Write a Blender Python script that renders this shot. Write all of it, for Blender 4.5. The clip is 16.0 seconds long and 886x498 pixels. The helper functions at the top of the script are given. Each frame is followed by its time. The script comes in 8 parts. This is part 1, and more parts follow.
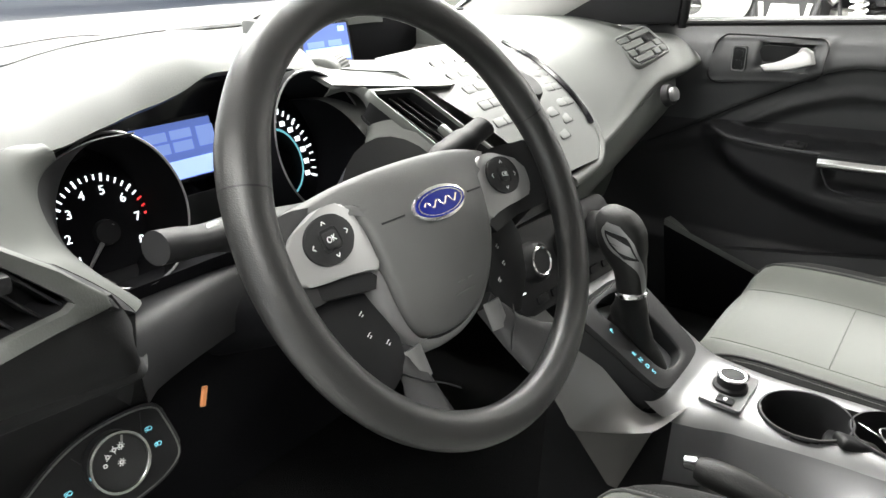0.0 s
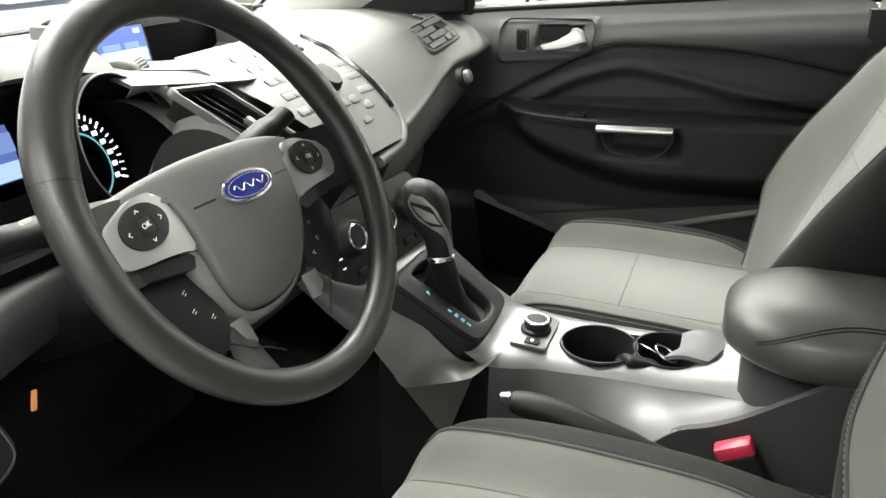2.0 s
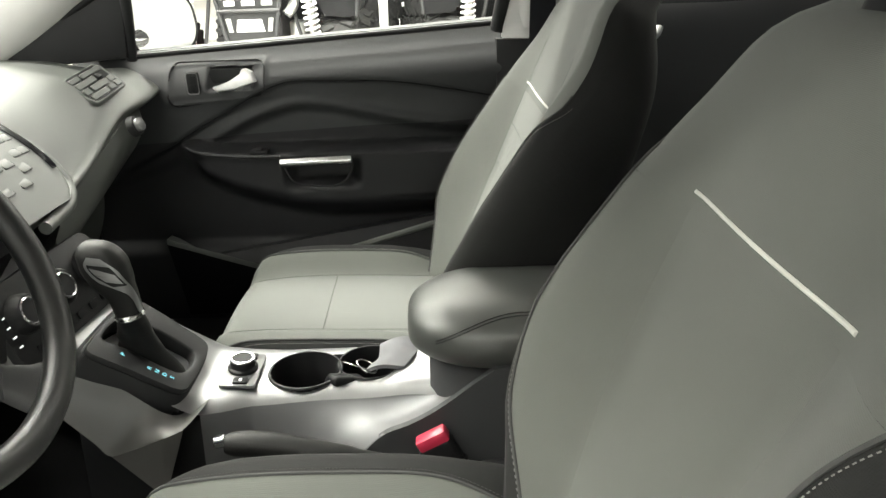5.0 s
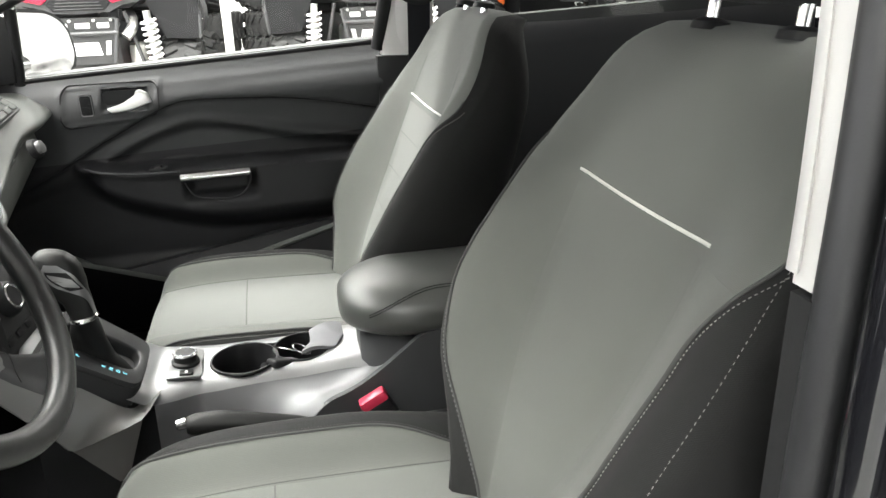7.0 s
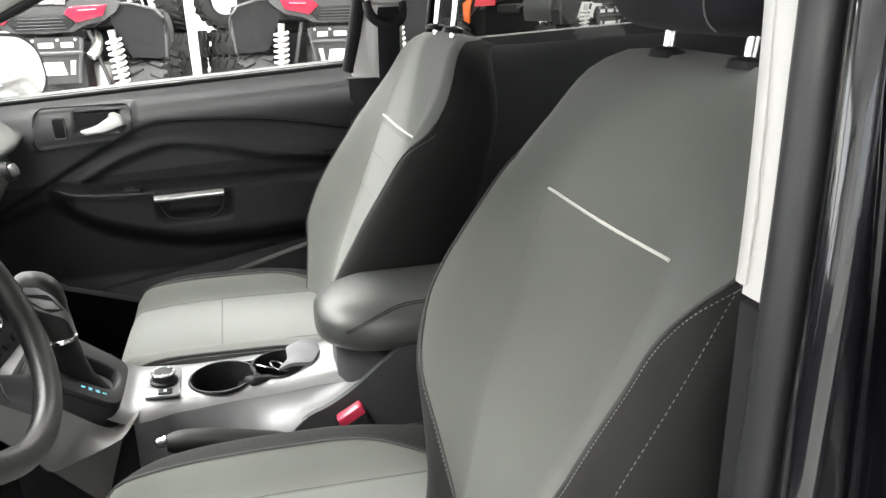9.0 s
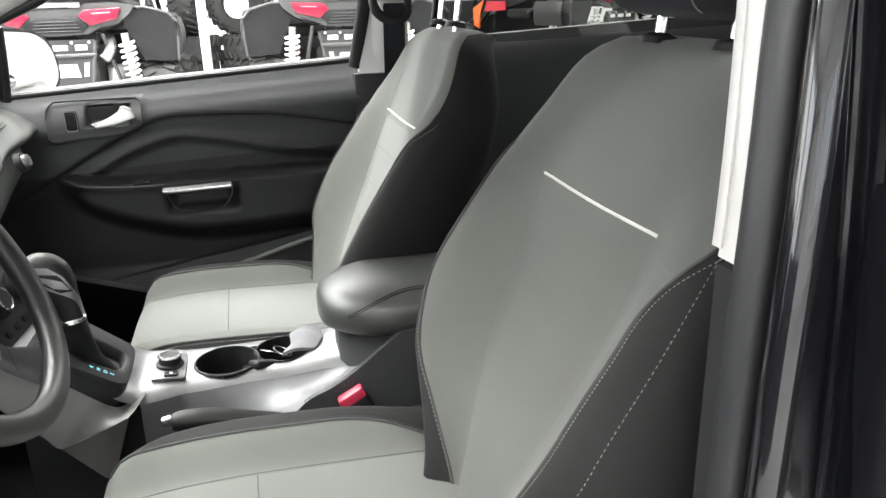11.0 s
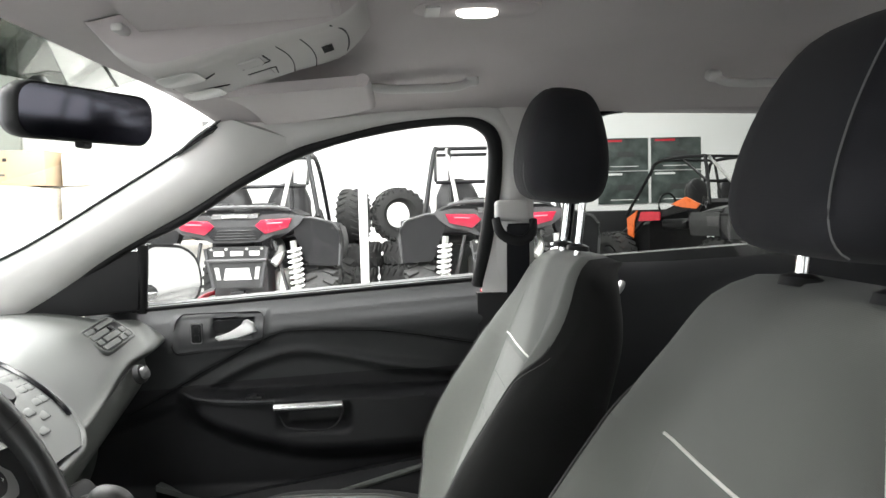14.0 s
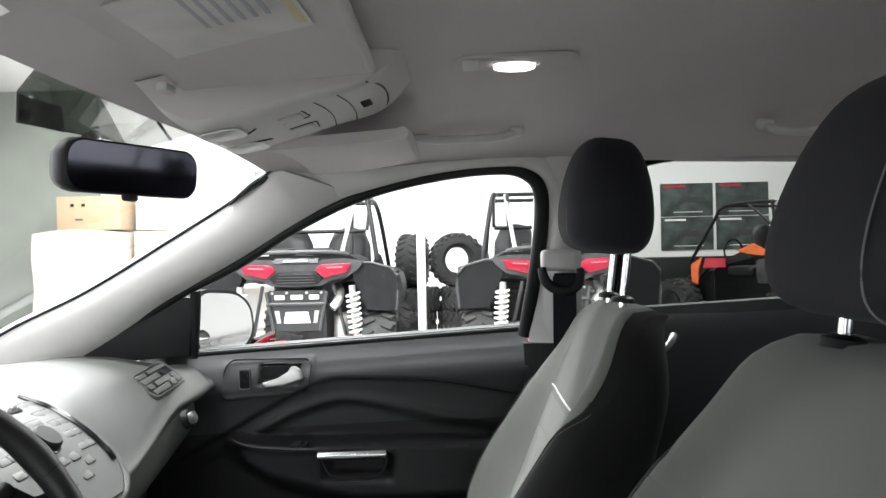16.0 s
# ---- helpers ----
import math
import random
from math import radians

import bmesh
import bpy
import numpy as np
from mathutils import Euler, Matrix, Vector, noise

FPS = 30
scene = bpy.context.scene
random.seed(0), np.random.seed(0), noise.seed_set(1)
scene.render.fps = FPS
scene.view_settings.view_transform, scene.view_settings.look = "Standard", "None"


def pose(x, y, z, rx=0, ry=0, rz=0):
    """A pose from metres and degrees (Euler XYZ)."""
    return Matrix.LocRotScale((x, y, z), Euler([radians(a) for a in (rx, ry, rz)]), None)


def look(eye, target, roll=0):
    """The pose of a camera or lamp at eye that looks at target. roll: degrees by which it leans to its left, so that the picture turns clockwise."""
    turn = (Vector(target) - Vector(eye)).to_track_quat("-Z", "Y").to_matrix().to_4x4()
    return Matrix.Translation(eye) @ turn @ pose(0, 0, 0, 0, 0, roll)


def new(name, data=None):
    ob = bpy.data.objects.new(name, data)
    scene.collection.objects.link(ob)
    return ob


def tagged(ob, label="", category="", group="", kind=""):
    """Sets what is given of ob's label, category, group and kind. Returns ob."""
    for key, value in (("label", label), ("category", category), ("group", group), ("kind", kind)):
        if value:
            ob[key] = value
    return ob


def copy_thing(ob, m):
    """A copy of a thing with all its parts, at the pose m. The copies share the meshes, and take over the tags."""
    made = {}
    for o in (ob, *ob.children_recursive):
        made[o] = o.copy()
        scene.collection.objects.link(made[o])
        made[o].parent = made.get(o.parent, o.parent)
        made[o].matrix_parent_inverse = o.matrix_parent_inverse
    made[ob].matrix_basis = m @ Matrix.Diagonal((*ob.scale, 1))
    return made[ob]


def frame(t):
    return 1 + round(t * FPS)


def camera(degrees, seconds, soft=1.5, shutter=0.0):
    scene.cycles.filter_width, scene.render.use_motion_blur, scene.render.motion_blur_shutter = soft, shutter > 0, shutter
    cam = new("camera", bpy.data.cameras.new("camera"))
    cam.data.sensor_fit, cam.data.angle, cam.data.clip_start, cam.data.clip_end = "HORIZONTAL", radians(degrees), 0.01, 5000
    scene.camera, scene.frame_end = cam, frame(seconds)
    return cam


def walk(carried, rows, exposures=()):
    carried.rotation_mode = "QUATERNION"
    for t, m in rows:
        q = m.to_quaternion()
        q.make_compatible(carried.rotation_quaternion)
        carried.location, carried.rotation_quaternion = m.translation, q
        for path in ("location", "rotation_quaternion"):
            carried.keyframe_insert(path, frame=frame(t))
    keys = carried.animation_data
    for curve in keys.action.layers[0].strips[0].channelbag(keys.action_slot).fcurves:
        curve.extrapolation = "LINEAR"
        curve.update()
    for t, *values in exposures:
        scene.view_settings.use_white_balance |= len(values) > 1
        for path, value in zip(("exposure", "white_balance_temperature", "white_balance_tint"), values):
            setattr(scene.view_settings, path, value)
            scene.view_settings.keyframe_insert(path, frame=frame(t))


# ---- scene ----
cam = camera(61.1, 16.0)
PATH = [
    (0, (-0.801, -0.312, 1.214), (0.703, 0.767, 0.456), -0.0),
    (0.5, (-0.796, -0.315, 1.208), (0.714, 0.747, 0.439), -0.2),
    (1, (-0.809, -0.337, 1.212), (0.732, 0.672, 0.433), -0.8),
    (1.5, (-0.839, -0.358, 1.222), (0.793, 0.497, 0.443), -1.1),
    (2, (-0.854, -0.368, 1.221), (0.852, 0.327, 0.443), -1.2),
    (2.5, (-0.872, -0.371, 1.229), (0.89, 0.167, 0.452), -1.3),
    (3, (-0.892, -0.375, 1.236), (0.912, 0.0, 0.458), -1.3),
    (3.5, (-0.906, -0.377, 1.243), (0.923, -0.136, 0.472), -1.1),
    (4, (-0.919, -0.392, 1.256), (0.926, -0.259, 0.494), -1.2),
    (4.5, (-0.911, -0.403, 1.251), (0.944, -0.355, 0.506), -1.0),
    (5, (-0.89, -0.421, 1.251), (0.969, -0.435, 0.515), -1.7),
    (7.5, (-1.063, -0.294, 1.274), (0.756, -0.757, 0.584), -1.4),
    (8, (-1.063, -0.294, 1.276), (0.756, -0.775, 0.599), -1.3),
    (8.5, (-1.068, -0.295, 1.28), (0.752, -0.784, 0.61), -1.4),
    (9, (-1.077, -0.292, 1.284), (0.743, -0.785, 0.618), -1.5),
    (11.5, (-1.113, -0.3, 1.257), (0.73, -0.751, 0.624), -1.6),
    (12, (-1.096, -0.301, 1.25), (0.792, -0.72, 0.741), -1.6),
    (12.5, (-1.063, -0.309, 1.241), (0.865, -0.678, 0.856), -1.3),
    (13, (-1.028, -0.344, 1.263), (0.93, -0.635, 0.982), -1.4),
    (13.5, (-1.003, -0.371, 1.272), (0.977, -0.572, 1.076), -1.5),
    (14, (-0.994, -0.395, 1.285), (1.0, -0.495, 1.166), -1.5),
    (14.5, (-0.983, -0.409, 1.29), (1.015, -0.439, 1.222), -1.4),
    (15, (-0.998, -0.419, 1.292), (1.001, -0.41, 1.263), -1.3),
    (15.5, (-0.991, -0.428, 1.294), (1.008, -0.391, 1.289), -1.3),
    (16, (-0.99, -0.429, 1.294), (1.009, -0.369, 1.297), -1.2),
]
walk(cam, [(t, look(eye, target, roll)) for t, eye, target, roll in PATH],
     exposures=[(0, 0.24, 6650, 10), (2.5, 0.08, 6850, 7), (5, 0.06, 6950, 6), (7.5, 0.26, 6600, 10), (9, 0.26, 6600, 10), (12, 0.42, 6480, 10), (13, 0.1, 6500, 10), (14.5, -0.17, 6450, 11), (16, -0.4, 6350, 12)])

# ---- light ----
world = bpy.data.worlds.new("world")
scene.world = world
world.use_nodes = True
wn = world.node_tree.nodes
sky = wn.new("ShaderNodeTexSky")
sky.sky_type, sky.sun_disc, sky.sun_elevation, sky.sun_rotation = "NISHITA", False, radians(40), radians(20)
world.node_tree.links.new(sky.outputs[0], wn["Background"].inputs[0])
wn["Background"].inputs[1].default_value = 0.1

CEIL = 4.2


def area_lamp(name, at, size_x, size_y, watts, color=(0.985, 1, 0.97), aim=None):
    data = bpy.data.lights.new(name, "AREA")
    data.shape, data.size, data.size_y, data.energy, data.color = "RECTANGLE", size_x, size_y, watts, color
    ob = new(name, data)
    ob.matrix_world = look(at, aim or (at[0], at[1] + 0.001, at[2] - 1))
    return ob


# rows of unseen tube fittings under the showroom ceiling, added and placed to light the cabin
LAMP_SPOTS = [(-2.4, -2.5), (-3.4, 1.4), (0.5, 2.6), (2.6, 0.9), (5.0, -4.2), (5.0, 1.4), (5.0, 6.0), (9.3, -3.6), (9.3, 3.4)]
LAMP_WATTS = (250, 170, 480, 560, 260, 400, 400, 400, 400)
for spot, watts in zip(LAMP_SPOTS, LAMP_WATTS):
    area_lamp("showroom_fill_lamp", (spot[0], spot[1], CEIL - 0.16), 0.5, 3.4, watts)
# daylight in the shop front ahead of the car
area_lamp("shop_front_daylight", (0.4, 7.9, 1.9), 9.0, 2.8, 420, (0.95, 0.98, 1), aim=(0.4, 0, 1.6))
# fill light added behind the open driver's door, at an assumed side window
area_lamp("side_fill_light", (-6.75, -2.6, 1.8), 4.6, 1.9, 60, (0.95, 0.99, 1), aim=(0, -1.6, 1.3))

# ---- materials ----


def mat(name, color, rough=0.5, metal=0.0, var=0.12, scale=14, bump=0.15, fine=500, depth=0.0006, spec=0.5, sheen=0.0, coat=0.0, weave=0):
    m = bpy.data.materials.new(name)
    m.use_nodes = True
    n, l = m.node_tree.nodes, m.node_tree.links
    b = n["Principled BSDF"]
    tc = n.new("ShaderNodeTexCoord")
    big = n.new("ShaderNodeTexNoise")
    big.inputs["Scale"].default_value, big.inputs["Detail"].default_value = scale, 6
    l.new(tc.outputs["Object"], big.inputs["Vector"])
    ramp = n.new("ShaderNodeMapRange")
    ramp.inputs["From Min"].default_value, ramp.inputs["From Max"].default_value = 0.3, 0.7
    ramp.inputs["To Min"].default_value, ramp.inputs["To Max"].default_value = 1 - var, 1 + var
    l.new(big.outputs[0], ramp.inputs[0])
    mul = n.new("ShaderNodeVectorMath")
    mul.operation = "SCALE"
    mul.inputs[0].default_value = color
    l.new(ramp.outputs[0], mul.inputs["Scale"])
    l.new(mul.outputs[0], b.inputs["Base Color"])
    small = n.new("ShaderNodeTexNoise")
    small.inputs["Scale"].default_value, small.inputs["Detail"].default_value = fine, 3
    l.new(tc.outputs["Object"], small.inputs["Vector"])
    height = small.outputs[0]
    if weave:
        waves = []
        for axis in ("X", "Z"):
            w = n.new("ShaderNodeTexWave")
            w.bands_direction = axis
            w.inputs["Scale"].default_value, w.inputs["Distortion"].default_value, w.inputs["Detail"].default_value = weave, 1.5, 1
            l.new(tc.outputs["Object"], w.inputs["Vector"])
            waves.append(w)
        add = n.new("ShaderNodeMath")
        add.operation = "ADD"
        l.new(waves[0].outputs["Fac"], add.inputs[0])
        l.new(waves[1].outputs["Fac"], add.inputs[1])
        both = n.new("ShaderNodeMath")
        both.operation = "MULTIPLY_ADD"
        both.inputs[1].default_value = 0.4
        l.new(add.outputs[0], both.inputs[0])
        l.new(small.outputs[0], both.inputs[2])
        height = both.outputs[0]
    bp = n.new("ShaderNodeBump")
    bp.inputs["Strength"].default_value, bp.inputs["Distance"].default_value = bump, depth
    l.new(height, bp.inputs["Height"])
    l.new(bp.outputs[0], b.inputs["Normal"])
    rr = n.new("ShaderNodeMapRange")
    rr.inputs["To Min"].default_value, rr.inputs["To Max"].default_value = max(rough - 0.08, 0.02), min(rough + 0.08, 1)
    l.new(big.outputs[0], rr.inputs[0])
    l.new(rr.outputs[0], b.inputs["Roughness"])
    b.inputs["Metallic"].default_value = metal
    b.inputs["Specular IOR Level"].default_value = spec
    b.inputs["Sheen Weight"].default_value = sheen
    b.inputs["Coat Weight"].default_value = coat
    return m


def glow(name, color, strength):
    m = bpy.data.materials.new(name)
    m.use_nodes = True
    b = m.node_tree.nodes["Principled BSDF"]
    b.inputs["Base Color"].default_value = (*color, 1)
    b.inputs["Emission Color"].default_value = (*color, 1)
    b.inputs["Emission Strength"].default_value = strength
    return m


def glass(name, color=(1, 1, 1), mirror=0.06, rough=0.0):
    m = bpy.data.materials.new(name)
    m.use_nodes = True
    n, l = m.node_tree.nodes, m.node_tree.links
    n.remove(n["Principled BSDF"])
    t, g, mix, lw = n.new("ShaderNodeBsdfTransparent"), n.new("ShaderNodeBsdfGlossy"), n.new("ShaderNodeMixShader"), n.new("ShaderNodeLayerWeight")
    grow = n.new("ShaderNodeMath")
    grow.operation = "POWER"
    grow.inputs[1].default_value = 4
    ease = n.new("ShaderNodeMath")
    ease.operation = "MULTIPLY_ADD"
    ease.inputs[1].default_value, ease.inputs[2].default_value = 0.4, mirror * 0.7
    t.inputs[0].default_value = (*color, 1)
    g.inputs["Roughness"].default_value = rough
    l.new(lw.outputs["Facing"], grow.inputs[0])
    l.new(grow.outputs[0], ease.inputs[0])
    l.new(ease.outputs[0], mix.inputs[0])
    l.new(t.outputs[0], mix.inputs[1])
    l.new(g.outputs[0], mix.inputs[2])
    l.new(mix.outputs[0], n["Material Output"].inputs[0])
    return m


M = dict(
    dash=mat("soft_grained_plastic", (0.092, 0.096, 0.091), 0.5, scale=5, bump=0.35, fine=700),
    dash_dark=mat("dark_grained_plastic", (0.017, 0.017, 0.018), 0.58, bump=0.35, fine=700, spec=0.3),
    black=mat("black_plastic", (0.012, 0.012, 0.013), 0.5, bump=0.1, spec=0.22),
    gloss_black=mat("gloss_black", (0.006, 0.006, 0.008), 0.12, bump=0.02),
    wing=mat("satin_warm_grey_trim", (0.09, 0.087, 0.084), 0.42, metal=0.2, var=0.05, bump=0.05),
    piano=mat("satin_grey_trim", (0.17, 0.17, 0.172), 0.36, metal=0.3, var=0.05, bump=0.04),
    bright=mat("bright_silver_paint", (0.5, 0.5, 0.5), 0.34, metal=0.45, var=0.03, bump=0.03),
    spoke=mat("satin_spoke_paint", (0.42, 0.42, 0.42), 0.34, metal=0.5, var=0.03, bump=0.03),
    silver=mat("satin_silver_paint", (0.27, 0.27, 0.275), 0.36, metal=0.7, var=0.04, bump=0.03),
    flank=mat("satin_graphite_paint", (0.16, 0.16, 0.165), 0.52, metal=0.55, var=0.05, bump=0.04),
    chrome=mat("chrome", (0.85, 0.85, 0.86), 0.16, metal=1, var=0.03, bump=0.01),
    leather=mat("wheel_grain", (0.019, 0.019, 0.019), 0.32, scale=8, bump=0.5, fine=1100, depth=0.0005),
    pad=mat("airbag_pad_plastic", (0.085, 0.085, 0.085), 0.5, bump=0.3, fine=900),
    # gauge faces; also puts footwell shade into the knee cover and shroud
    void=mat("matt_black_face_and_shade", (0.004, 0.004, 0.005), 0.8, bump=0.02, spec=0.1),
    boot=mat("creased_boot_leather", (0.01, 0.01, 0.01), 0.52, spec=0.3, bump=0.4),
    vinyl=mat("armrest_vinyl", (0.052, 0.054, 0.051), 0.4, scale=9, bump=0.3, fine=450),
    cloth=mat("grey_seat_cloth", (0.092, 0.096, 0.088), 0.9, var=0.1, scale=5, bump=0.3, fine=900, sheen=0.1, weave=260),
    cloth_light=mat("light_grey_insert_cloth", (0.108, 0.112, 0.104), 0.9, var=0.1, scale=5, bump=0.35, fine=700, sheen=0.15, weave=180),
    cloth_dark=mat("charcoal_side_cloth", (0.012, 0.012, 0.012), 0.85, var=0.1, bump=0.3, fine=900, spec=0.3, sheen=0.03, weave=260),
    cloth_black=mat("black_headrest_cloth", (0.011, 0.011, 0.014), 0.85, bump=0.3, fine=900, spec=0.3, sheen=0.04, weave=300),
    headrest_thread=mat("dull_thread", (0.12, 0.12, 0.12), 0.8),
    stitch=mat("pale_stitching", (0.55, 0.55, 0.52), 0.8, bump=0.4, fine=1500),
    thread=mat("grey_thread", (0.26, 0.26, 0.24), 0.8),
    seam=mat("dark_seam", (0.05, 0.05, 0.05), 0.9),
    soft_seam=mat("soft_seam", (0.08, 0.084, 0.077), 0.9),
    headliner=mat("headliner_felt", (0.48, 0.445, 0.45), 0.95, var=0.05, scale=4, bump=0.4, fine=900, sheen=0.1),
    trim=mat("pale_pillar_trim", (0.6, 0.59, 0.58), 0.7, var=0.03, bump=0.25, fine=700),
    door=mat("door_panel_plastic", (0.041, 0.042, 0.044), 0.58, scale=7, bump=0.4, fine=650, spec=0.3),
    door_low=mat("black_door_plastic", (0.02, 0.02, 0.022), 0.55, scale=7, bump=0.4, fine=650, spec=0.25),
    door_soft=mat("door_top_vinyl", (0.018, 0.018, 0.02), 0.55, scale=7, bump=0.4, fine=650, spec=0.3),
    rear_panel=mat("rear_door_plastic", (0.016, 0.016, 0.018), 0.6, scale=7, bump=0.4, fine=650),
    ohc=mat("overhead_shell_plastic", (0.52, 0.505, 0.495), 0.6, var=0.03, bump=0.2, fine=700),
    carpet=mat("black_carpet", (0.006, 0.006, 0.0065), 0.95, spec=0.1, var=0.3, bump=0.8, fine=500, depth=0.003),
    rubber=mat("door_seal_rubber", (0.02, 0.02, 0.022), 0.5, var=0.1),
    paint=mat("black_car_paint", (0.008, 0.008, 0.01), 0.12, var=0.05, bump=0.01, coat=0.6),
    glass=glass("clear_glass"),
    mirror=mat("mirror_silver", (0.9, 0.9, 0.9), 0.01, metal=1, var=0.0, bump=0.0),
    red=mat("red_release_button", (0.5, 0.03, 0.07), 0.35),
    blue=mat("blue_enamel", (0.012, 0.02, 0.22), 0.18, var=0.05),
    label=mat("printed_label", (0.55, 0.53, 0.52), 0.6),
    label_text=mat("faint_print", (0.36, 0.36, 0.4), 0.7),
    white=mat("white_print", (0.8, 0.8, 0.8), 0.6, var=0.02),
    lit_white=glow("lit_white_print", (0.9, 0.95, 1), 1.6),
    lit_cyan=glow("lit_cyan_print", (0.25, 0.75, 0.9), 0.6),
    lit_red=glow("lit_red_print", (1, 0.05, 0.05), 1.2),
    orange=mat("orange_tag", (0.75, 0.3, 0.12), 0.6),
)

# ---- mesh helpers ----
BASE = {}
V = Vector


def thing(name, at, label, category, group="", kind=""):
    """An Empty at the base of a thing, which parents its parts."""
    ob = new(name)
    ob.empty_display_size = 0.05
    ob.location = at
    BASE[ob.name] = V(at)
    return tagged(ob, label, category, group, kind)


def to_mesh(name, bm, material, shift=None, sharp=38):
    if shift is not None:
        bmesh.ops.translate(bm, verts=bm.verts, vec=-V(shift))
    bmesh.ops.recalc_face_normals(bm, faces=bm.faces)
    me = bpy.data.meshes.new(name)
    bm.to_mesh(me)
    bm.free()
    me.materials.append(M[material] if isinstance(material, str) else material)
    me.polygons.foreach_set("use_smooth", [True] * len(me.polygons))
    me.set_sharp_from_angle(angle=radians(sharp))
    return me


def part(name, bm, material, parent, label="", sharp=38):
    base = BASE[parent.name]
    ob = new(name, to_mesh(name, bm, material, base, sharp))
    ob.parent = parent
    BASE[ob.name] = base
    return tagged(ob, label)


def solo(name, bm, material, label, category, group="", kind="", at=(0, 0, 0), sharp=38):
    ob = new(name, to_mesh(name, bm, material, at, sharp))
    ob.location = at
    BASE[ob.name] = V(at)
    return tagged(ob, label, category, group, kind)


def join(*bms):
    out = bms[0]
    for b in bms[1:]:
        me = bpy.data.meshes.new("tmp")
        b.to_mesh(me)
        b.free()
        out.from_mesh(me)
        bpy.data.meshes.remove(me)
    return out


def moved(bm, m):
    bmesh.ops.transform(bm, matrix=m, verts=bm.verts)
    return bm


def box(c, s, bev=0.003, seg=2, rot=(0, 0, 0)):
    bm = bmesh.new()
    bmesh.ops.create_cube(bm, size=1)
    bmesh.ops.scale(bm, vec=s, verts=bm.verts)
    if bev:
        bmesh.ops.bevel(bm, geom=bm.edges[:], offset=min(bev, min(s) * 0.48), segments=seg, affect="EDGES", profile=0.5)
    return moved(bm, pose(*c, *rot))


def cyl(p0, p1, r0, r1=None, n=24, bev=0.0):
    p0, p1 = V(p0), V(p1)
    r1 = r0 if r1 is None else r1
    length = (p1 - p0).length
    if bev:
        prof = [(0, 0), (r0 - bev, 0), (r0, bev), (r1, length - bev), (r1 - bev, length), (0, length)]
    else:
        prof = [(0, 0), (r0, 0), (r1, length), (0, length)]
    return moved(lathe(prof, n), Matrix.Translation(p0) @ (p1 - p0).to_track_quat("Z", "Y").to_matrix().to_4x4())


def lathe(prof, n=32):
    """A solid of revolution round z from (radius, height) pairs."""
    bm = bmesh.new()
    rings = []
    for r, h in prof:
        if r < 1e-6:
            rings.append([bm.verts.new((0, 0, h))])
        else:
            rings.append([bm.verts.new((r * math.cos(2 * math.pi * k / n), r * math.sin(2 * math.pi * k / n), h)) for k in range(n)])
    for a, b in zip(rings, rings[1:]):
        for k in range(n):
            q = (k + 1) % n
            f = [a[k % len(a)], a[q % len(a)], b[q % len(b)], b[k % len(b)]]
            f = list(dict.fromkeys(f))
            if len(f) > 2:
                bm.faces.new(f)
    return bm


def curve(pts, n=12, closed=False):
    """Points of a smooth line through pts."""
    p = [np.array(q, float) for q in pts]
    k = len(p)
    out = []
    for i in range(k if closed else k - 1):
        a, b, c, d = (p[(i + j) % k] if closed else p[min(max(i + j, 0), k - 1)] for j in (-1, 0, 1, 2))
        for s in range(n):
            t = s / n
            out.append(0.5 * (2 * b + (c - a) * t + (2 * a - 5 * b + 4 * c - d) * t * t + (3 * b - a - 3 * c + d) * t**3))
    if not closed:
        out.append(p[-1])
    return out


def loft(rings, loop=True, cap=True, around=False):
    bm = bmesh.new()
    vs = [[bm.verts.new(q) for q in r] for r in rings]
    k = len(vs[0])
    pairs = list(zip(vs, vs[1:])) + ([(vs[-1], vs[0])] if around else [])
    for a, b in pairs:
        for i in range(k if loop else k - 1):
            j = (i + 1) % k
            bm.faces.new((a[i], a[j], b[j], b[i]))
    if cap and loop and not around:
        bm.faces.new(vs[0][::-1])
        bm.faces.new(vs[-1])
    return bm


def tube(pts, r, n=10, closed=False, flat=1.0, up=(0, 0, 1)):
    """A round (or flat, less than 1: oval) bar along pts; r is a radius or a radius per point."""
    p = [V(q) for q in pts]
    rings = []
    for i, q in enumerate(p):
        a = p[i - 1] if i or closed else q
        b = p[(i + 1) % len(p)] if i < len(p) - 1 or closed else q
        d = (b - a).normalized()
        side = d.cross(V(up))
        if side.length < 1e-4:
            side = d.cross(V((1, 0.3, 0)))
        side.normalize()
        top = side.cross(d)
        rad = r[i] if isinstance(r, (list, tuple)) else r
        rings.append([q + rad * (math.cos(2 * math.pi * k / n) * side + flat * math.sin(2 * math.pi * k / n) * top) for k in range(n)])
    return loft(rings, cap=not closed, around=closed)


def slab(outline, depth, bev=0.0, seg=2):
    """A plate: the closed outline (3D, flat) pushed by the vector depth, edges of its far face rounded."""
    bm = bmesh.new()
    lo = [bm.verts.new(q) for q in outline]
    hi = [bm.verts.new(V(q) + V(depth)) for q in outline]
    k = len(lo)
    bm.faces.new(lo)
    top = bm.faces.new(hi[::-1])
    for i in range(k):
        j = (i + 1) % k
        bm.faces.new((lo[i], lo[j], hi[j], hi[i]))
    if bev:
        bmesh.ops.bevel(bm, geom=list(top.edges), offset=bev, segments=seg, affect="EDGES", profile=0.5)
    return bm


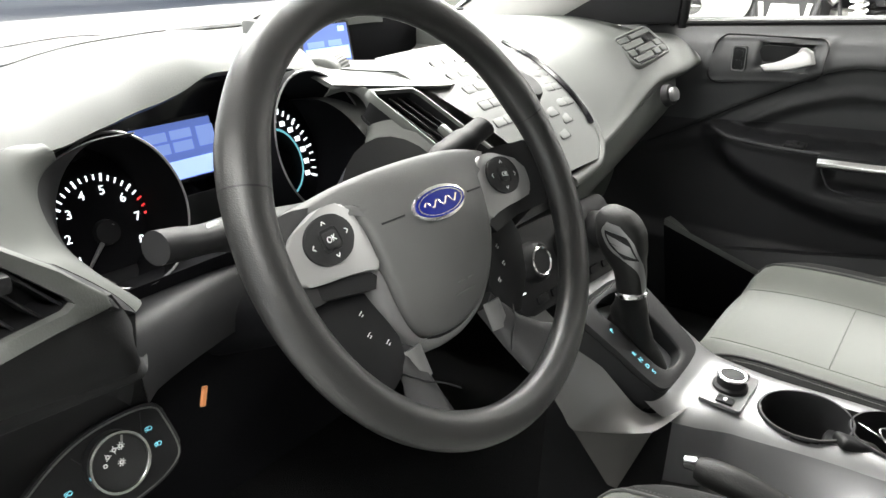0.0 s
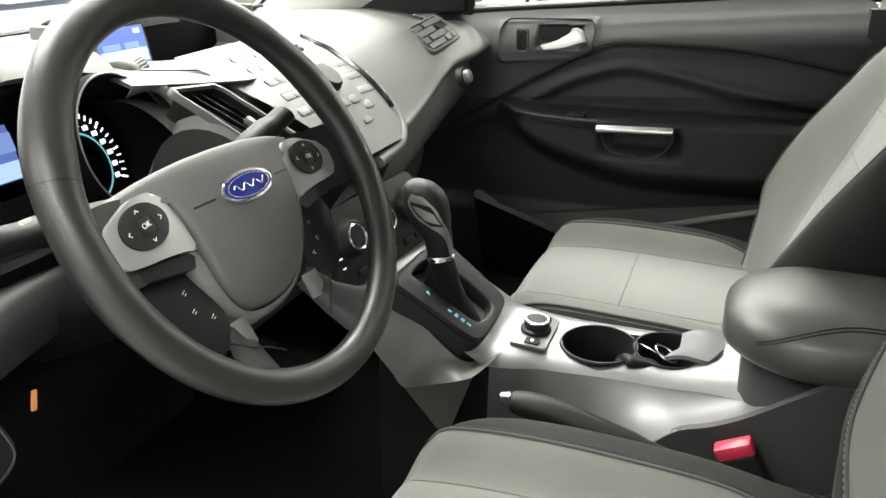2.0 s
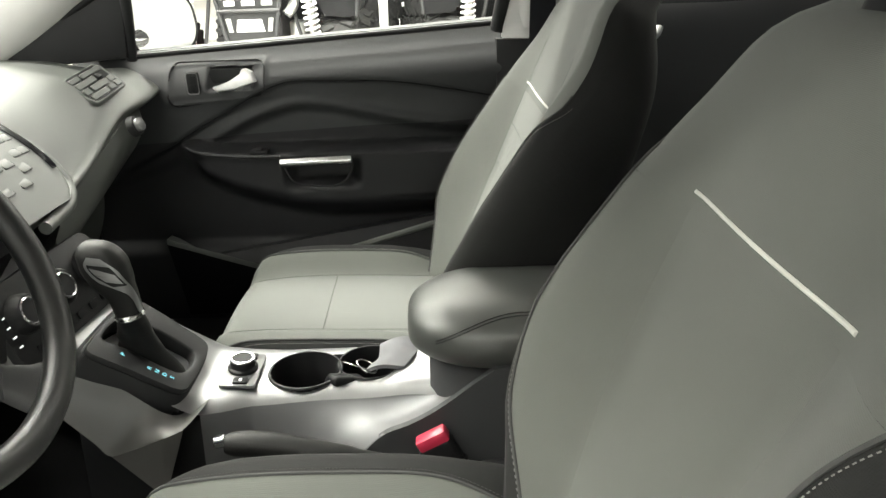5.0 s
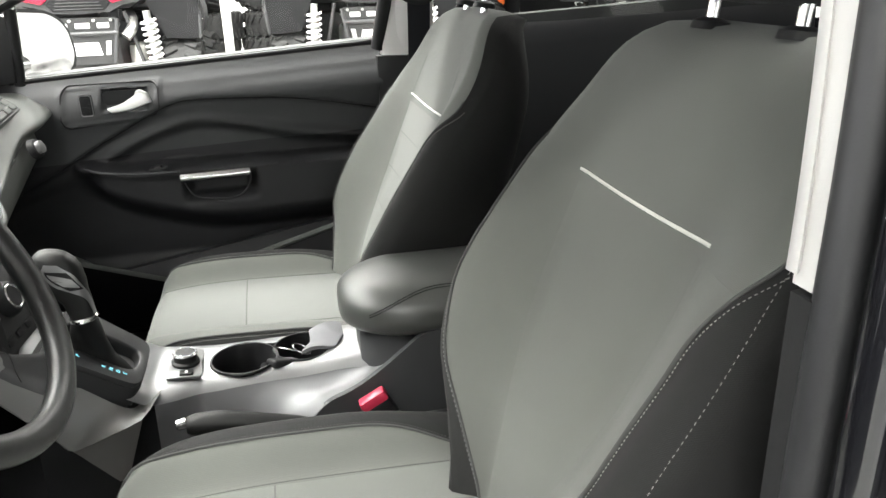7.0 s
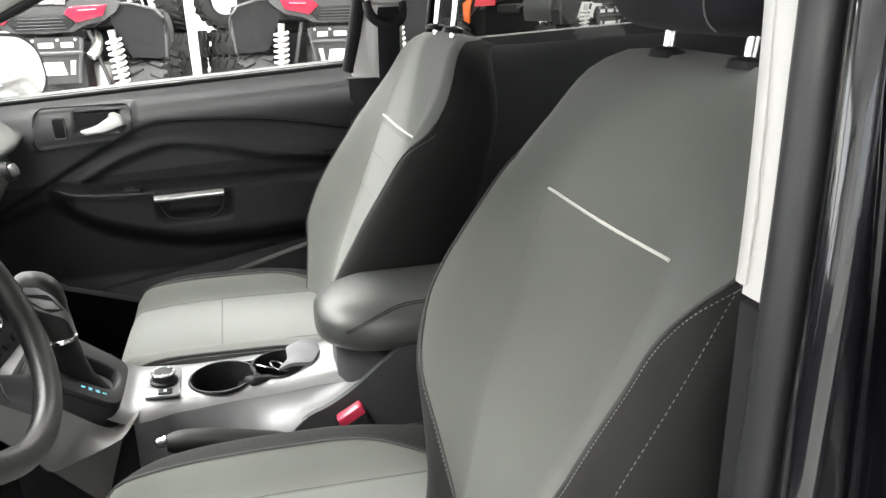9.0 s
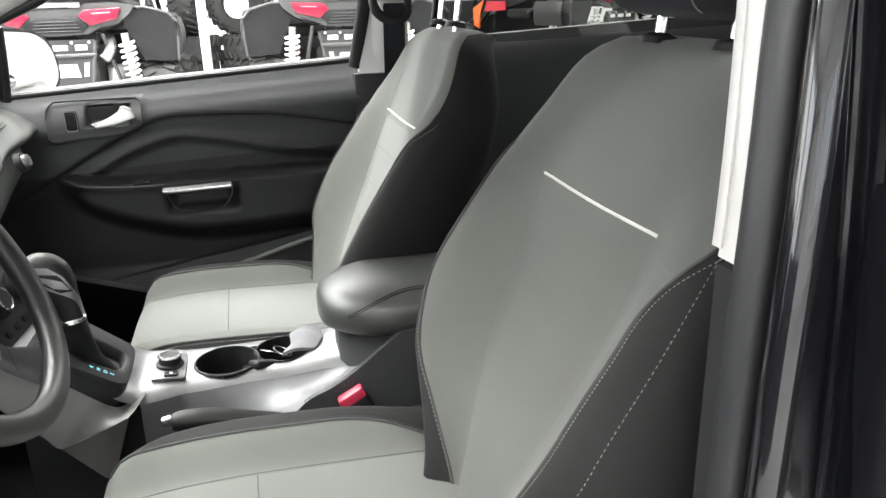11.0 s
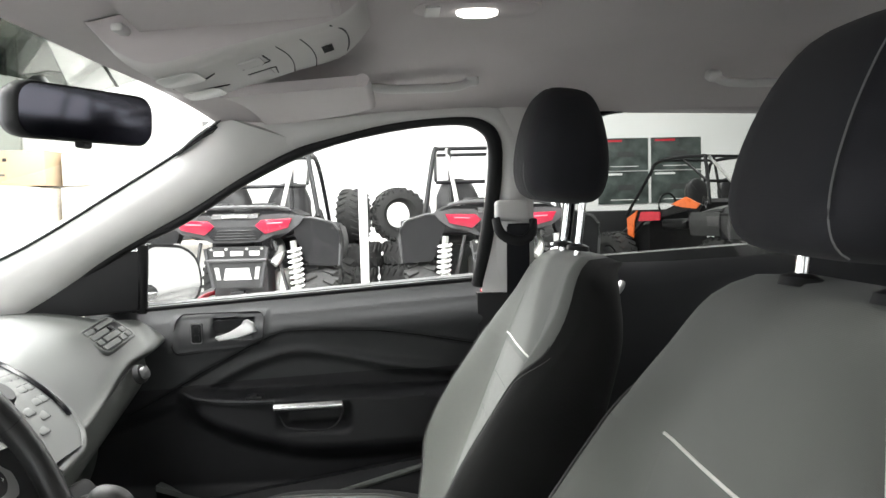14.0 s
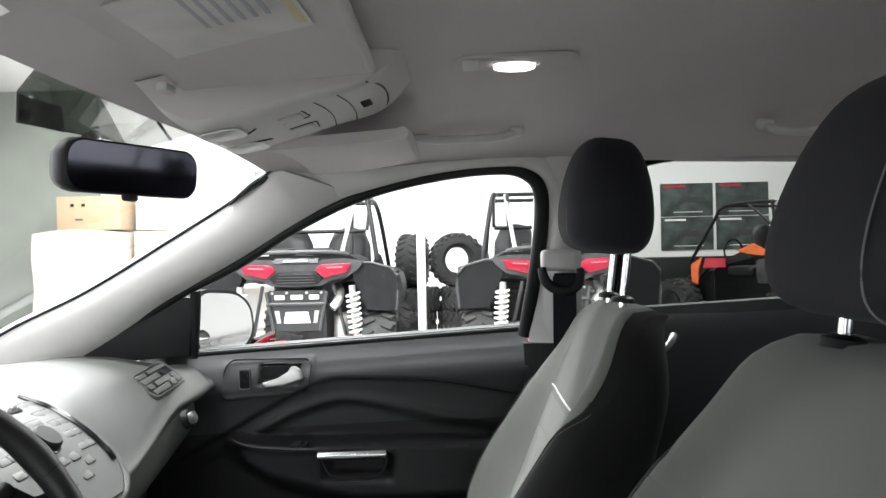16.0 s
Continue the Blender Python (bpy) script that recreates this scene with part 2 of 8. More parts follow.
def surf(fn, nu, nv, thick=None):
    """A sheet fn(u, v), u and v from 0 to 1; thick: a vector by which its back lies behind it."""
    g = [[V(fn(i / nu, j / nv)) for j in range(nv + 1)] for i in range(nu + 1)]
    bm = bmesh.new()
    vs = [[bm.verts.new(q) for q in row] for row in g]
    for i in range(nu):
        for j in range(nv):
            bm.faces.new((vs[i][j], vs[i + 1][j], vs[i + 1][j + 1], vs[i][j + 1]))
    if thick is not None:
        t = V(thick)
        bk = [[bm.verts.new(q + t) for q in row] for row in g]
        for i in range(nu):
            for j in range(nv):
                bm.faces.new((bk[i][j], bk[i][j + 1], bk[i + 1][j + 1], bk[i + 1][j]))
        rim = [(i, 0) for i in range(nu)] + [(nu, j) for j in range(nv)] + [(i, nv) for i in range(nu, 0, -1)] + [(0, j) for j in range(nv, 0, -1)]
        for (a, b), (c, d) in zip(rim, rim[1:] + rim[:1]):
            bm.faces.new((vs[a][b], bk[a][b], bk[c][d], vs[c][d]))
    return bm


def rrect(w, h, r, n=5):
    """A rounded rectangle about the origin, as (a, b) pairs."""
    out = []
    for cx, cy, a0 in ((w / 2 - r, h / 2 - r, 0), (-w / 2 + r, h / 2 - r, 90), (-w / 2 + r, -h / 2 + r, 180), (w / 2 - r, -h / 2 + r, 270)):
        for k in range(n + 1):
            a = radians(a0 + 90 * k / n)
            out.append((cx + r * math.cos(a), cy + r * math.sin(a)))
    return out


def oval(w, h, n=32):
    return [(w / 2 * math.cos(2 * math.pi * k / n), h / 2 * math.sin(2 * math.pi * k / n)) for k in range(n)]


def plate(outline, m, depth, bev=0.0):
    """A plate of a flat (a, b) outline in the plane of the pose m, its face towards +z of m."""
    return moved(slab([(a, b, 0) for a, b in outline], (0, 0, depth), bev), m)


def facing(at, normal, up=(0, 0, 1)):
    """A pose at a point whose z looks along normal and whose y leans towards up."""
    z = V(normal).normalized()
    x = V(up).cross(z).normalized()
    y = z.cross(x)
    m = Matrix((x, y, z)).transposed().to_4x4()
    m.translation = V(at)
    return m


def word(text, m, size, depth=0.0006):
    """Raised letters in the plane of the pose m, centred."""
    cu = bpy.data.curves.new("text", "FONT")
    cu.body, cu.size, cu.extrude, cu.align_x, cu.align_y, cu.resolution_u = text, size, depth, "CENTER", "CENTER", 3
    ob = bpy.data.objects.new("text", cu)
    scene.collection.objects.link(ob)
    bpy.context.view_layer.update()
    me = bpy.data.meshes.new_from_object(ob)
    bm = bmesh.new()
    bm.from_mesh(me)
    bpy.data.objects.remove(ob)
    bpy.data.curves.remove(cu)
    return moved(bm, m)


def step(a, b, x):
    t = min(max((x - a) / (b - a), 0.0), 1.0)
    return t * t * (3 - 2 * t)


def along(xs, ys, x):
    """A smooth value through (xs, ys) that does not overshoot."""
    if x <= xs[0]:
        return ys[0]
    if x >= xs[-1]:
        return ys[-1]
    n = len(xs)
    i = next(k for k in range(n - 1) if x <= xs[k + 1])
    cut = [(ys[k + 1] - ys[k]) / (xs[k + 1] - xs[k]) for k in range(n - 1)]

    def slope(k):
        if k == 0 or k == n - 1:
            return cut[0] if k == 0 else cut[-1]
        p, q = cut[k - 1], cut[k]
        return 0.0 if p * q <= 0 else 2 * p * q / (p + q)

    h = xs[i + 1] - xs[i]
    t = (x - xs[i]) / h
    return (1 + 2 * t) * (1 - t) ** 2 * ys[i] + t * (1 - t) ** 2 * h * slope(i) + t * t * (3 - 2 * t) * ys[i + 1] + t * t * (t - 1) * h * slope(i + 1)


# ---- car shell ----
shell = thing("car_body", (0, -0.4, 0.15), "interior shell of a black compact crossover with pale headliner", "car body", kind="structure")


def roof_point(u, v):
    y = -0.02 - 2.1 * v
    half = along((0, 0.1, 0.3, 1), (0.56, 0.6, 0.615, 0.6), v)
    s = 2 * u - 1
    z = along((0, 0.08, 0.25, 0.6, 1), (1.5, 1.518, 1.548, 1.565, 1.54), v)
    edge = along((0, 0.1, 0.3, 1), (1.462, 1.465, 1.475, 1.47), v)
    return (half * s, y + 0.06 * (1 - v) * (1 - s * s), z - (z - edge) * abs(s) ** 3.2)


part("headliner", surf(roof_point, 36, 50, (0, 0, 0.03)), "headliner", shell, "pale grey felt headliner")


def outer_roof(u, v):
    x, y, z = roof_point(u, v)
    return (x * 1.1, y, z + 0.045)


part("roof_skin", surf(outer_roof, 16, 20, (0, 0, 0.01)), "paint", shell, "glossy black roof panel")
# A-pillar trims: a moulded cover between the windscreen edge and the door frame
for side in (1, -1):
    glass_edge = curve([(0.70, 0.74, 1.06), (0.665, 0.6, 1.137), (0.65, 0.41, 1.222), (0.635, 0.22, 1.328), (0.61, 0.06, 1.418), (0.55, -0.035, 1.473)], 8)
    door_edge = curve([(0.715, 0.47, 1.04), (0.712, 0.37, 1.1), (0.7, 0.245, 1.186), (0.68, 0.1, 1.258), (0.652, -0.05, 1.335), (0.615, -0.2, 1.42)], 8)

    def cover(u, v):
        k = v * (len(glass_edge) - 1)
        i = min(int(k), len(glass_edge) - 2)
        a = V(glass_edge[i]).lerp(V(glass_edge[i + 1]), k - i)
        b = V(door_edge[i]).lerp(V(door_edge[i + 1]), k - i)
        q = a.lerp(b, u) + V((-0.035, -0.012, -0.012)) * (1 - 0.65 * step(0.7, 1, v)) * math.sin(math.pi * u) ** 0.7
        return (side * q.x, q.y, q.z)

    part("pillar_trim", surf(cover, 14, 40, (side * 0.012, 0.008, 0.008)), "trim", shell, "pale plastic windscreen pillar trim", 60)
    part("screen_seal", tube([(side * (q[0] - 0.004), q[1] - 0.002, q[2] - 0.002) for q in glass_edge], 0.0035, 6), "black", shell)
    part("screen_corner", tube(curve([(side * 0.47, -0.03, 1.486), (side * 0.545, -0.04, 1.476), (side * 0.572, -0.026, 1.462), (side * 0.583, 0.02, 1.437), (side * 0.607, 0.075, 1.402)], 6), [0.003 + 0.006 * math.sin(math.pi * k / 24) for k in range(25)], 8), "gloss_black", shell)
    part("pillar_seam", tube(curve([(side * 0.565, -0.05, 1.458), (side * 0.59, -0.075, 1.425), (side * 0.625, -0.09, 1.375)], 6), 0.0012, 5), "dash_dark", shell)
    # roof side rail over the doors
    rail = curve([(side * 0.61, -0.16, 1.475), (side * 0.63, -0.25, 1.485), (side * 0.64, -0.5, 1.495), (side * 0.625, -0.9, 1.488), (side * 0.62, -1.5, 1.47), (side * 0.6, -2.1, 1.44)], 6)
    part("roof_rail_trim", tube(rail, 0.02, 12, flat=0.8), "headliner", shell)
# moulded trim between headliner and the passenger door's window frame
frame_run = curve([(0.69, 0.02, 1.335), (0.622, -0.21, 1.413), (0.61, -0.36, 1.45), (0.607, -0.49, 1.463), (0.61, -0.565, 1.452), (0.622, -0.598, 1.405), (0.65, -0.594, 1.28), (0.7, -0.566, 1.1)], 8)
roof_run = curve([(0.6, 0.02, 1.47), (0.567, -0.21, 1.464), (0.578, -0.36, 1.478), (0.583, -0.48, 1.486), (0.588, -0.58, 1.49), (0.605, -0.64, 1.43), (0.625, -0.65, 1.28), (0.665, -0.65, 1.12)], 8)


def surround(u, v):
    k = u * (len(frame_run) - 1)
    i = min(int(k), len(frame_run) - 2)
    a, b = V(roof_run[i]).lerp(V(roof_run[i + 1]), k - i), V(frame_run[i]).lerp(V(frame_run[i + 1]), k - i)
    return a.lerp(b, v) + V((-0.012, 0, -0.006)) * math.sin(math.pi * v)


part("door_surround", surf(surround, 56, 8, (0.012, 0, 0.004)), "trim", shell, "pale moulded trim over the door opening", 60)
# windscreen
screen = lambda u, v: ((2 * u - 1) * (0.68 - 0.13 * v), 0.82 - 0.855 * v + 0.06 * (1 - (2 * u - 1) ** 2), 1.06 + 0.455 * v - 0.05 * v * (2 * u - 1) ** 2)
ws = part("windscreen", surf(screen, 16, 10), "glass", shell, "clear windscreen glass")
ws.visible_shadow = False
# floor, sills, tunnel
part("floor_carpet", box((0, -0.5, 0.37), (1.36, 2.6, 0.06), 0.02), "carpet", shell, "black carpet floor")
part("firewall", box((0, 0.72, 0.66), (1.36, 0.08, 0.6), 0.02), "carpet", shell)
for side in (1, -1):
    part("door_sill", box((side * 0.69, -0.5, 0.40), (0.14, 2.4, 0.12), 0.03, 3), "dash_dark", shell)
    part("kick_panel", box((side * 0.675, 0.57, 0.66), (0.05, 0.5, 0.6), 0.02), "dash_dark", shell)
part("rear_bulkhead", box((0, -2.05, 0.9), (1.3, 0.06, 1.0), 0.03), "cloth_black", shell)
# B-pillars: pale upper trim, dark lower trim
for side in (1, -1):
    back = 0.0 if side > 0 else 0.022
    up = lambda u, v: (side * (0.685 - 0.085 * v**1.3 - 0.015 * math.sin(math.pi * u)), -0.566 - back * 1.7 - 0.055 * v * (1 if side < 0 else 0.3) - 0.12 * u * (1 - 0.25 * v), 1.085 + 0.40 * v)
    part("pillar_upper_trim", surf(up, 10, 16, (side * 0.03, 0, 0)), "trim", shell, "pale plastic upper pillar trim")
    if side < 0:
        slide = lambda u, v: (-(0.685 - 0.085 * (0.08 + 0.5 * v) ** 1.3 - 0.0165 * math.sin(math.pi * u)), -0.5955 - 0.055 * (0.08 + 0.5 * v) - 0.07 * u, 1.085 + 0.4 * (0.02 + 0.47 * v))
        part("belt_slider", surf(slide, 8, 10, (-0.01, 0, 0)), "trim", shell, "pale belt height slider cover", 60)
    lo = lambda u, v: (side * (0.69 - 0.012 * math.sin(math.pi * u)), -0.555 - back * 2 - 0.2 * u, 0.42 + 0.662 * v)
    part("pillar_lower_trim", surf(lo, 10, 10, (side * 0.03, 0, 0)), "dash_dark", shell, "dark plastic lower pillar trim")
# driver's door opening: rubber seals and painted jamb along the B-pillar
opening = [(0, -0.6, 0.42), (0, -0.604, 0.7), (0, -0.606, 1.0), (0, -0.625, 1.2), (0, -0.65, 1.38), (0, -0.61, 1.46), (0, -0.45, 1.482), (0, -0.2, 1.47), (0, -0.02, 1.43)]
seal_x = [-0.722, -0.722, -0.72, -0.7, -0.66, -0.64, -0.635, -0.63, -0.61]
line = curve([(x, p[1], p[2]) for x, p in zip(seal_x, opening)], 8)
part("door_seal", tube(line, 0.014, 12), "rubber", shell, "grey rubber door seal")
line2 = curve([(x - 0.032, p[1] - 0.004, p[2] + (0.01 if p[2] > 1.4 else 0)) for x, p in zip(seal_x, opening)], 8)
part("jamb_seal", tube(line2, 0.012, 12), "paint", shell, "gloss black painted jamb fold")
jamb = lambda u, v: (-0.73 - 0.055 * u + 0.1 * v**3, -0.618 - 0.012 * math.sin(math.pi * u) - 0.035 * u - 0.035 * v**2, 0.4 + 1.02 * v)
part("door_jamb", surf(jamb, 10, 14, (0, -0.03, 0)), "paint", shell, "gloss black painted door jamb")
part("jamb_edge", tube([V(jamb(0.62, k / 20)) + V((0, 0.004, 0)) for k in range(21)], 0.004, 8), "gloss_black", shell)
skin = lambda u, v: (-0.79 - 0.055 * math.sin(math.pi * min(v * 0.9 + 0.2, 1)), -0.652 - 1.1 * u, 0.35 + 0.8 * v)
part("rear_door_skin", surf(skin, 16, 12, (0.03, 0, 0)), "paint", shell, "glossy black rear door")
pillar_skin = lambda u, v: (-0.79 + 0.13 * v**1.5, -0.665 - 0.1 * u - 0.02 * v, 1.12 + 0.36 * v)
part("pillar_skin", surf(pillar_skin, 6, 10, (0.02, 0, 0)), "gloss_black", shell, "gloss black window pillar")
rear_glass = lambda u, v: (-0.775 + 0.13 * v**1.5, -0.745 - 0.7 * u, 1.14 + 0.33 * v)
rg = part("rear_side_glass", surf(rear_glass, 4, 8), "glass", shell)
rg.visible_shadow = False

# ---- passenger door ----
door = thing("door_1", (0.72, -0.15, 0.42), "closed passenger door, black plastic panel with silver handle", "car door", kind="structure")
CURVE_Y, CURVE_Z = (-0.56, -0.3, -0.14, 0.04, 0.15, 0.3), (0.968, 1.01, 1.014, 0.94, 0.878, 0.8)
RIDGE_Y, RIDGE_Z = (-0.56, -0.37, -0.26, -0.145, -0.06, 0.1, 0.3), (0.9, 0.922, 0.946, 0.964, 0.945, 0.87, 0.8)


def sill_z(y):
    return 1.071 - 0.062 * y


def door_in(y, z):
    """How far the panel stands into the cabin."""
    top = sill_z(y)
    h = 0.0
    h -= 0.05 * step(top - 0.085, top + 0.012, z) ** 1.6
    h += 0.012 * math.exp(-(((z - top + 0.08) / 0.03) ** 2))
    c = along(CURVE_Y, CURVE_Z, y)
    r = along(RIDGE_Y, RIDGE_Z, y)
    h -= 0.014 * (1 - step(c - 0.012, c + 0.004, z))
    h += 0.010 * math.exp(-(((z - r) / 0.012) ** 2)) * step(0.08, 0.0, y)
    h -= 0.012 * (1 - step(r - 0.03, r, z))
    front = step(0.14, 0.06, y)
    top_a = 0.866 + 0.012 * step(0.0, 0.12, y)
    low = along((-0.5, -0.2, 0.0, 0.1), (0.755, 0.745, 0.79, 0.845), y)
    arm = step(top_a + 0.012, top_a - 0.006, z) * step(low - 0.05, low + 0.02, z)
    h += 0.068 * arm * front
    cup = step(-0.27, -0.235, y) * step(-0.092, -0.125, y) * step(0.78, 0.81, z) * step(0.856, 0.842, z)
    h -= 0.04 * cup
    bez = max(abs(y - 0.028) / 0.1, abs(z - 1.012 + 0.06 * (y - 0.028)) / 0.037)
    h += 0.004 * math.exp(-(((bez - 1) / 0.07) ** 2))
    rec = max(abs(y + 0.0) / 0.048, abs(z - 1.018) / 0.022)
    h -= 0.022 * step(1.05, 0.8, rec)
    h += 0.02 * step(0.66, 0.62, z) * step(0.42, 0.5, z)
    return h


def door_face(u, v):
    y = 0.34 - 0.905 * u
    z = 0.43 + (sill_z(y) + 0.012 - 0.43) * v
    return (0.70 - door_in(y, z), y, z)


part("door_panel", surf(lambda u, v: door_face(u, 0.71 + 0.29 * v), 200, 56, (0.06, 0, 0)), "door", door, "dark grey grained upper door panel", 60)
part("lower_panel", surf(lambda u, v: door_face(u, 0.71 * v), 200, 104, (0.06, 0, 0)), "door_low", door, "black plastic lower door panel", 60)
on_door = lambda y, z, lift=0.0: (0.70 - door_in(y, z) - lift, y, z)
part("panel_seam", tube([on_door(0.24 - 0.8 * k / 60, along(CURVE_Y, CURVE_Z, 0.24 - 0.8 * k / 60) - 0.004, 0.0005) for k in range(61)], 0.0022, 6), "black", door)
bezel = [(0.028 + a, 1.012 - 0.06 * a + b * (1 + 1.2 * a)) for a, b in rrect(0.2, 0.078, 0.02, 6)]
part("handle_bezel", tube([on_door(a, b, 0.001) for a, b in bezel], 0.002, 6, closed=True), "black", door, "black groove round the door handle")
# silver inside handle in its recess
handle = slab([(0.684 + 0.1 * (y + 0.06) + 0.35 * (z - 0.995), y, z) for y, z in [(0.0341, 1.0025), (0.0244, 0.9935), (-0.015, 0.9984), (-0.0581, 1.0127), (-0.0503, 1.0319), (-0.0358, 1.0386), (-0.0283, 1.0365), (-0.0224, 1.0216), (-0.0052, 1.0113), (0.0193, 1.0066)]], (-0.016, 0, 0), 0.005, 3)
part("handle_recess", plate(rrect(0.088, 0.04, 0.012), facing((0.7185, 0.002, 1.016), (-1, 0, 0)), 0.003), "black", door)
part("door_handle", handle, "bright", door, "satin silver inside door handle")
switch = part("lock_switch", plate(rrect(0.026, 0.046, 0.005), facing((0.692, 0.074, 1.012), (-1, 0, 0)), 0.006, 0.001), "black", door, "black lock switch with grey outline")
part("switch_frame", loft([[(0.6852, 0.074 + a * s, 1.012 + b * s) for a, b in rrect(0.024, 0.044, 0.005)] for s in (1.04, 0.92)], cap=False), "piano", switch)
for dz in (0.009, -0.009):
    part("switch_key", plate(rrect(0.013, 0.013, 0.003), facing((0.687, 0.074, 1.012 + dz), (-1, 0, 0)), 0.003, 0.001), "black", switch)
pull = surf(lambda u, v: (0.628 - 0.006 * math.sin(math.pi * v), -0.1 - 0.148 * u, 0.8605 - 0.017 * v + 0.004 * u), 12, 6, (0.012, 0, 0))
part("pull_strip", pull, "chrome", door, "bright chrome strip over the door pull")
part("pull_cup_rim", tube(curve([(0.634, y, z) for y, z in [(-0.1054, 0.8486), (-0.1146, 0.8259), (-0.129, 0.8079), (-0.1692, 0.801), (-0.2075, 0.7998), (-0.2335, 0.8125), (-0.2484, 0.8402), (-0.2466, 0.8576)]], 5), 0.0022, 8), "door_low", door, "raised rim round the pull cup")
part("armrest_edge", tube(curve([(0.66, 0.1, 0.884), (0.64, 0.06, 0.874), (0.636, -0.02, 0.867), (0.634, -0.1, 0.866)], 6), 0.004, 8), "door_soft", door)
part("window_switch", join(box((0.655, -0.055, 0.872), (0.03, 0.036, 0.008), 0.002), box((0.65, -0.055, 0.877), (0.018, 0.014, 0.006), 0.002)), "black", door)
part("map_pocket", surf(lambda u, v: (0.672 - 0.02 * math.sin(math.pi * v), 0.1 - 0.62 * u, 0.5 + (0.13 + 0.1 * u) * v), 20, 8, (0.02, 0, 0)), "door_soft", door, "black moulded door pocket")
part("pocket_rim", surf(lambda u, v: (0.6 + 0.035 * v - 0.012 * v * u, 0.15 - 0.3 * u, 0.703 - 0.1 * u - (0.004 + 0.024 * step(0, 0.3, u)) * v), 24, 6, (0, 0, -0.012)), "dash", door, "grey upper rim of the door pocket", 60)
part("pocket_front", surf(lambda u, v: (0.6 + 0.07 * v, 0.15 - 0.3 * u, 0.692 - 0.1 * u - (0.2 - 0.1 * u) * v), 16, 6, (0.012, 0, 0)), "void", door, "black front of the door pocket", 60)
part("pocket_lip", tube([(0.662, -0.18 - 0.37 * k / 10, 0.632 + 0.105 * k / 10) for k in range(11)], 0.007, 8), "dash", door)
# window frame and glass; the window's upper edge runs from the mirror corner up to the roof
TOP = [(0.71, 0.42, 1.085), (0.682, 0.22, 1.205), (0.655, 0.08, 1.268), (0.63, -0.06, 1.348), (0.61, -0.21, 1.413), (0.6, -0.36, 1.448), (0.597, -0.49, 1.461), (0.6, -0.56, 1.45), (0.612, -0.592, 1.405), (0.645, -0.586, 1.28), (0.7, -0.558, 1.1)]
frame_line = curve(TOP, 8)
part("window_frame", tube(frame_line, [0.011 + 0.005 * step(0.62, 0.78, k / (len(frame_line) - 1)) for k in range(len(frame_line))], 12), "black", door, "black rubber window frame")
part("window_seal", tube([(0.712, 0.22 - 0.775 * k / 12, sill_z(0.22 - 0.775 * k / 12) + 0.008) for k in range(13)], 0.006, 8), "black", door)
wg = part("window_glass", surf(lambda u, v: (0.722 - 0.12 * v, 0.32 - 0.9 * u, 1.07 + 0.4 * v), 4, 4), "glass", door, "clear side window glass")
wg.visible_shadow = False
tri = [(0.712, 0.5, 1.045), (0.712, 0.2, 1.066), (0.702, 0.185, 1.2), (0.706, 0.26, 1.2)]
part("mirror_corner_panel", slab(tri, (-0.022, 0, 0), 0.006), "black", door, "black triangular mirror corner cover")
part("frame_post", tube(curve([(0.712, 0.2, 1.06), (0.7, 0.19, 1.13), (0.683, 0.18, 1.215)], 4), 0.012, 10), "black", door)

mirror = thing("door_mirror", (0.93, 0.26, 1.06), "black door mirror with clear reflecting glass", "wing mirror")
mm = facing((0.93, 0.2, 1.118), (-0.45, -1, 0.16))
shape = [(a, b * (1 - 0.14 * step(-0.02, 0.09, a))) for a, b in rrect(0.235, 0.178, 0.075, 8)]
back = loft([[mm @ V((a * s, b * s, z)) for a, b in shape] for s, z in ((1, 0), (1.04, -0.02), (1.0, -0.05), (0.8, -0.085), (0.4, -0.1))])
part("mirror_shell", back, "gloss_black", mirror, "gloss black mirror shell")
part("mirror_glass", plate([(a * 0.9, b * 0.9) for a, b in shape], mm, 0.003), "mirror", mirror, "reflecting mirror glass")
part("mirror_foot", tube([(0.86, 0.24, 1.09), (0.79, 0.26, 1.085), (0.73, 0.27, 1.08)], [0.035, 0.03, 0.04], 12, flat=0.6), "gloss_black", mirror)

# rear door seen behind the passenger seat
rdoor = thing("door_2", (0.72, -1.2, 0.42), "closed rear door with black panel", "car door", kind="structure")
part("door_panel", surf(lambda u, v: (0.70 - 0.02 * math.sin(math.pi * v) + 0.03 * step(0.93, 1, v), -0.74 - 0.95 * u, 0.43 + (0.72 + 0.045 * u) * v), 20, 30, (0.05, 0, 0)), "rear_panel", rdoor)
part("door_handle", tube(curve([(0.69, -0.858, 1.062), (0.676, -0.866, 1.07), (0.676, -0.878, 1.085), (0.69, -0.886, 1.095)], 5), 0.009, 10, flat=0.8), "bright", rdoor, "satin silver inside door handle")
rtop = [(0.69, -0.75, 1.15), (0.645, -0.77, 1.36), (0.63, -0.79, 1.45), (0.625, -0.84, 1.482), (0.622, -1.0, 1.49), (0.62, -1.3, 1.487), (0.62, -1.6, 1.46), (0.69, -1.68, 1.2)]
part("window_frame", tube(curve(rtop, 6), 0.014, 10), "gloss_black", rdoor)
rw = part("window_glass", surf(lambda u, v: (0.715 - 0.09 * v, -0.75 - 0.93 * u, 1.14 + 0.35 * v), 4, 4), glass("tinted_glass", (0.4, 0.41, 0.4)), rdoor, "tinted rear side window glass")
rw.visible_shadow = False

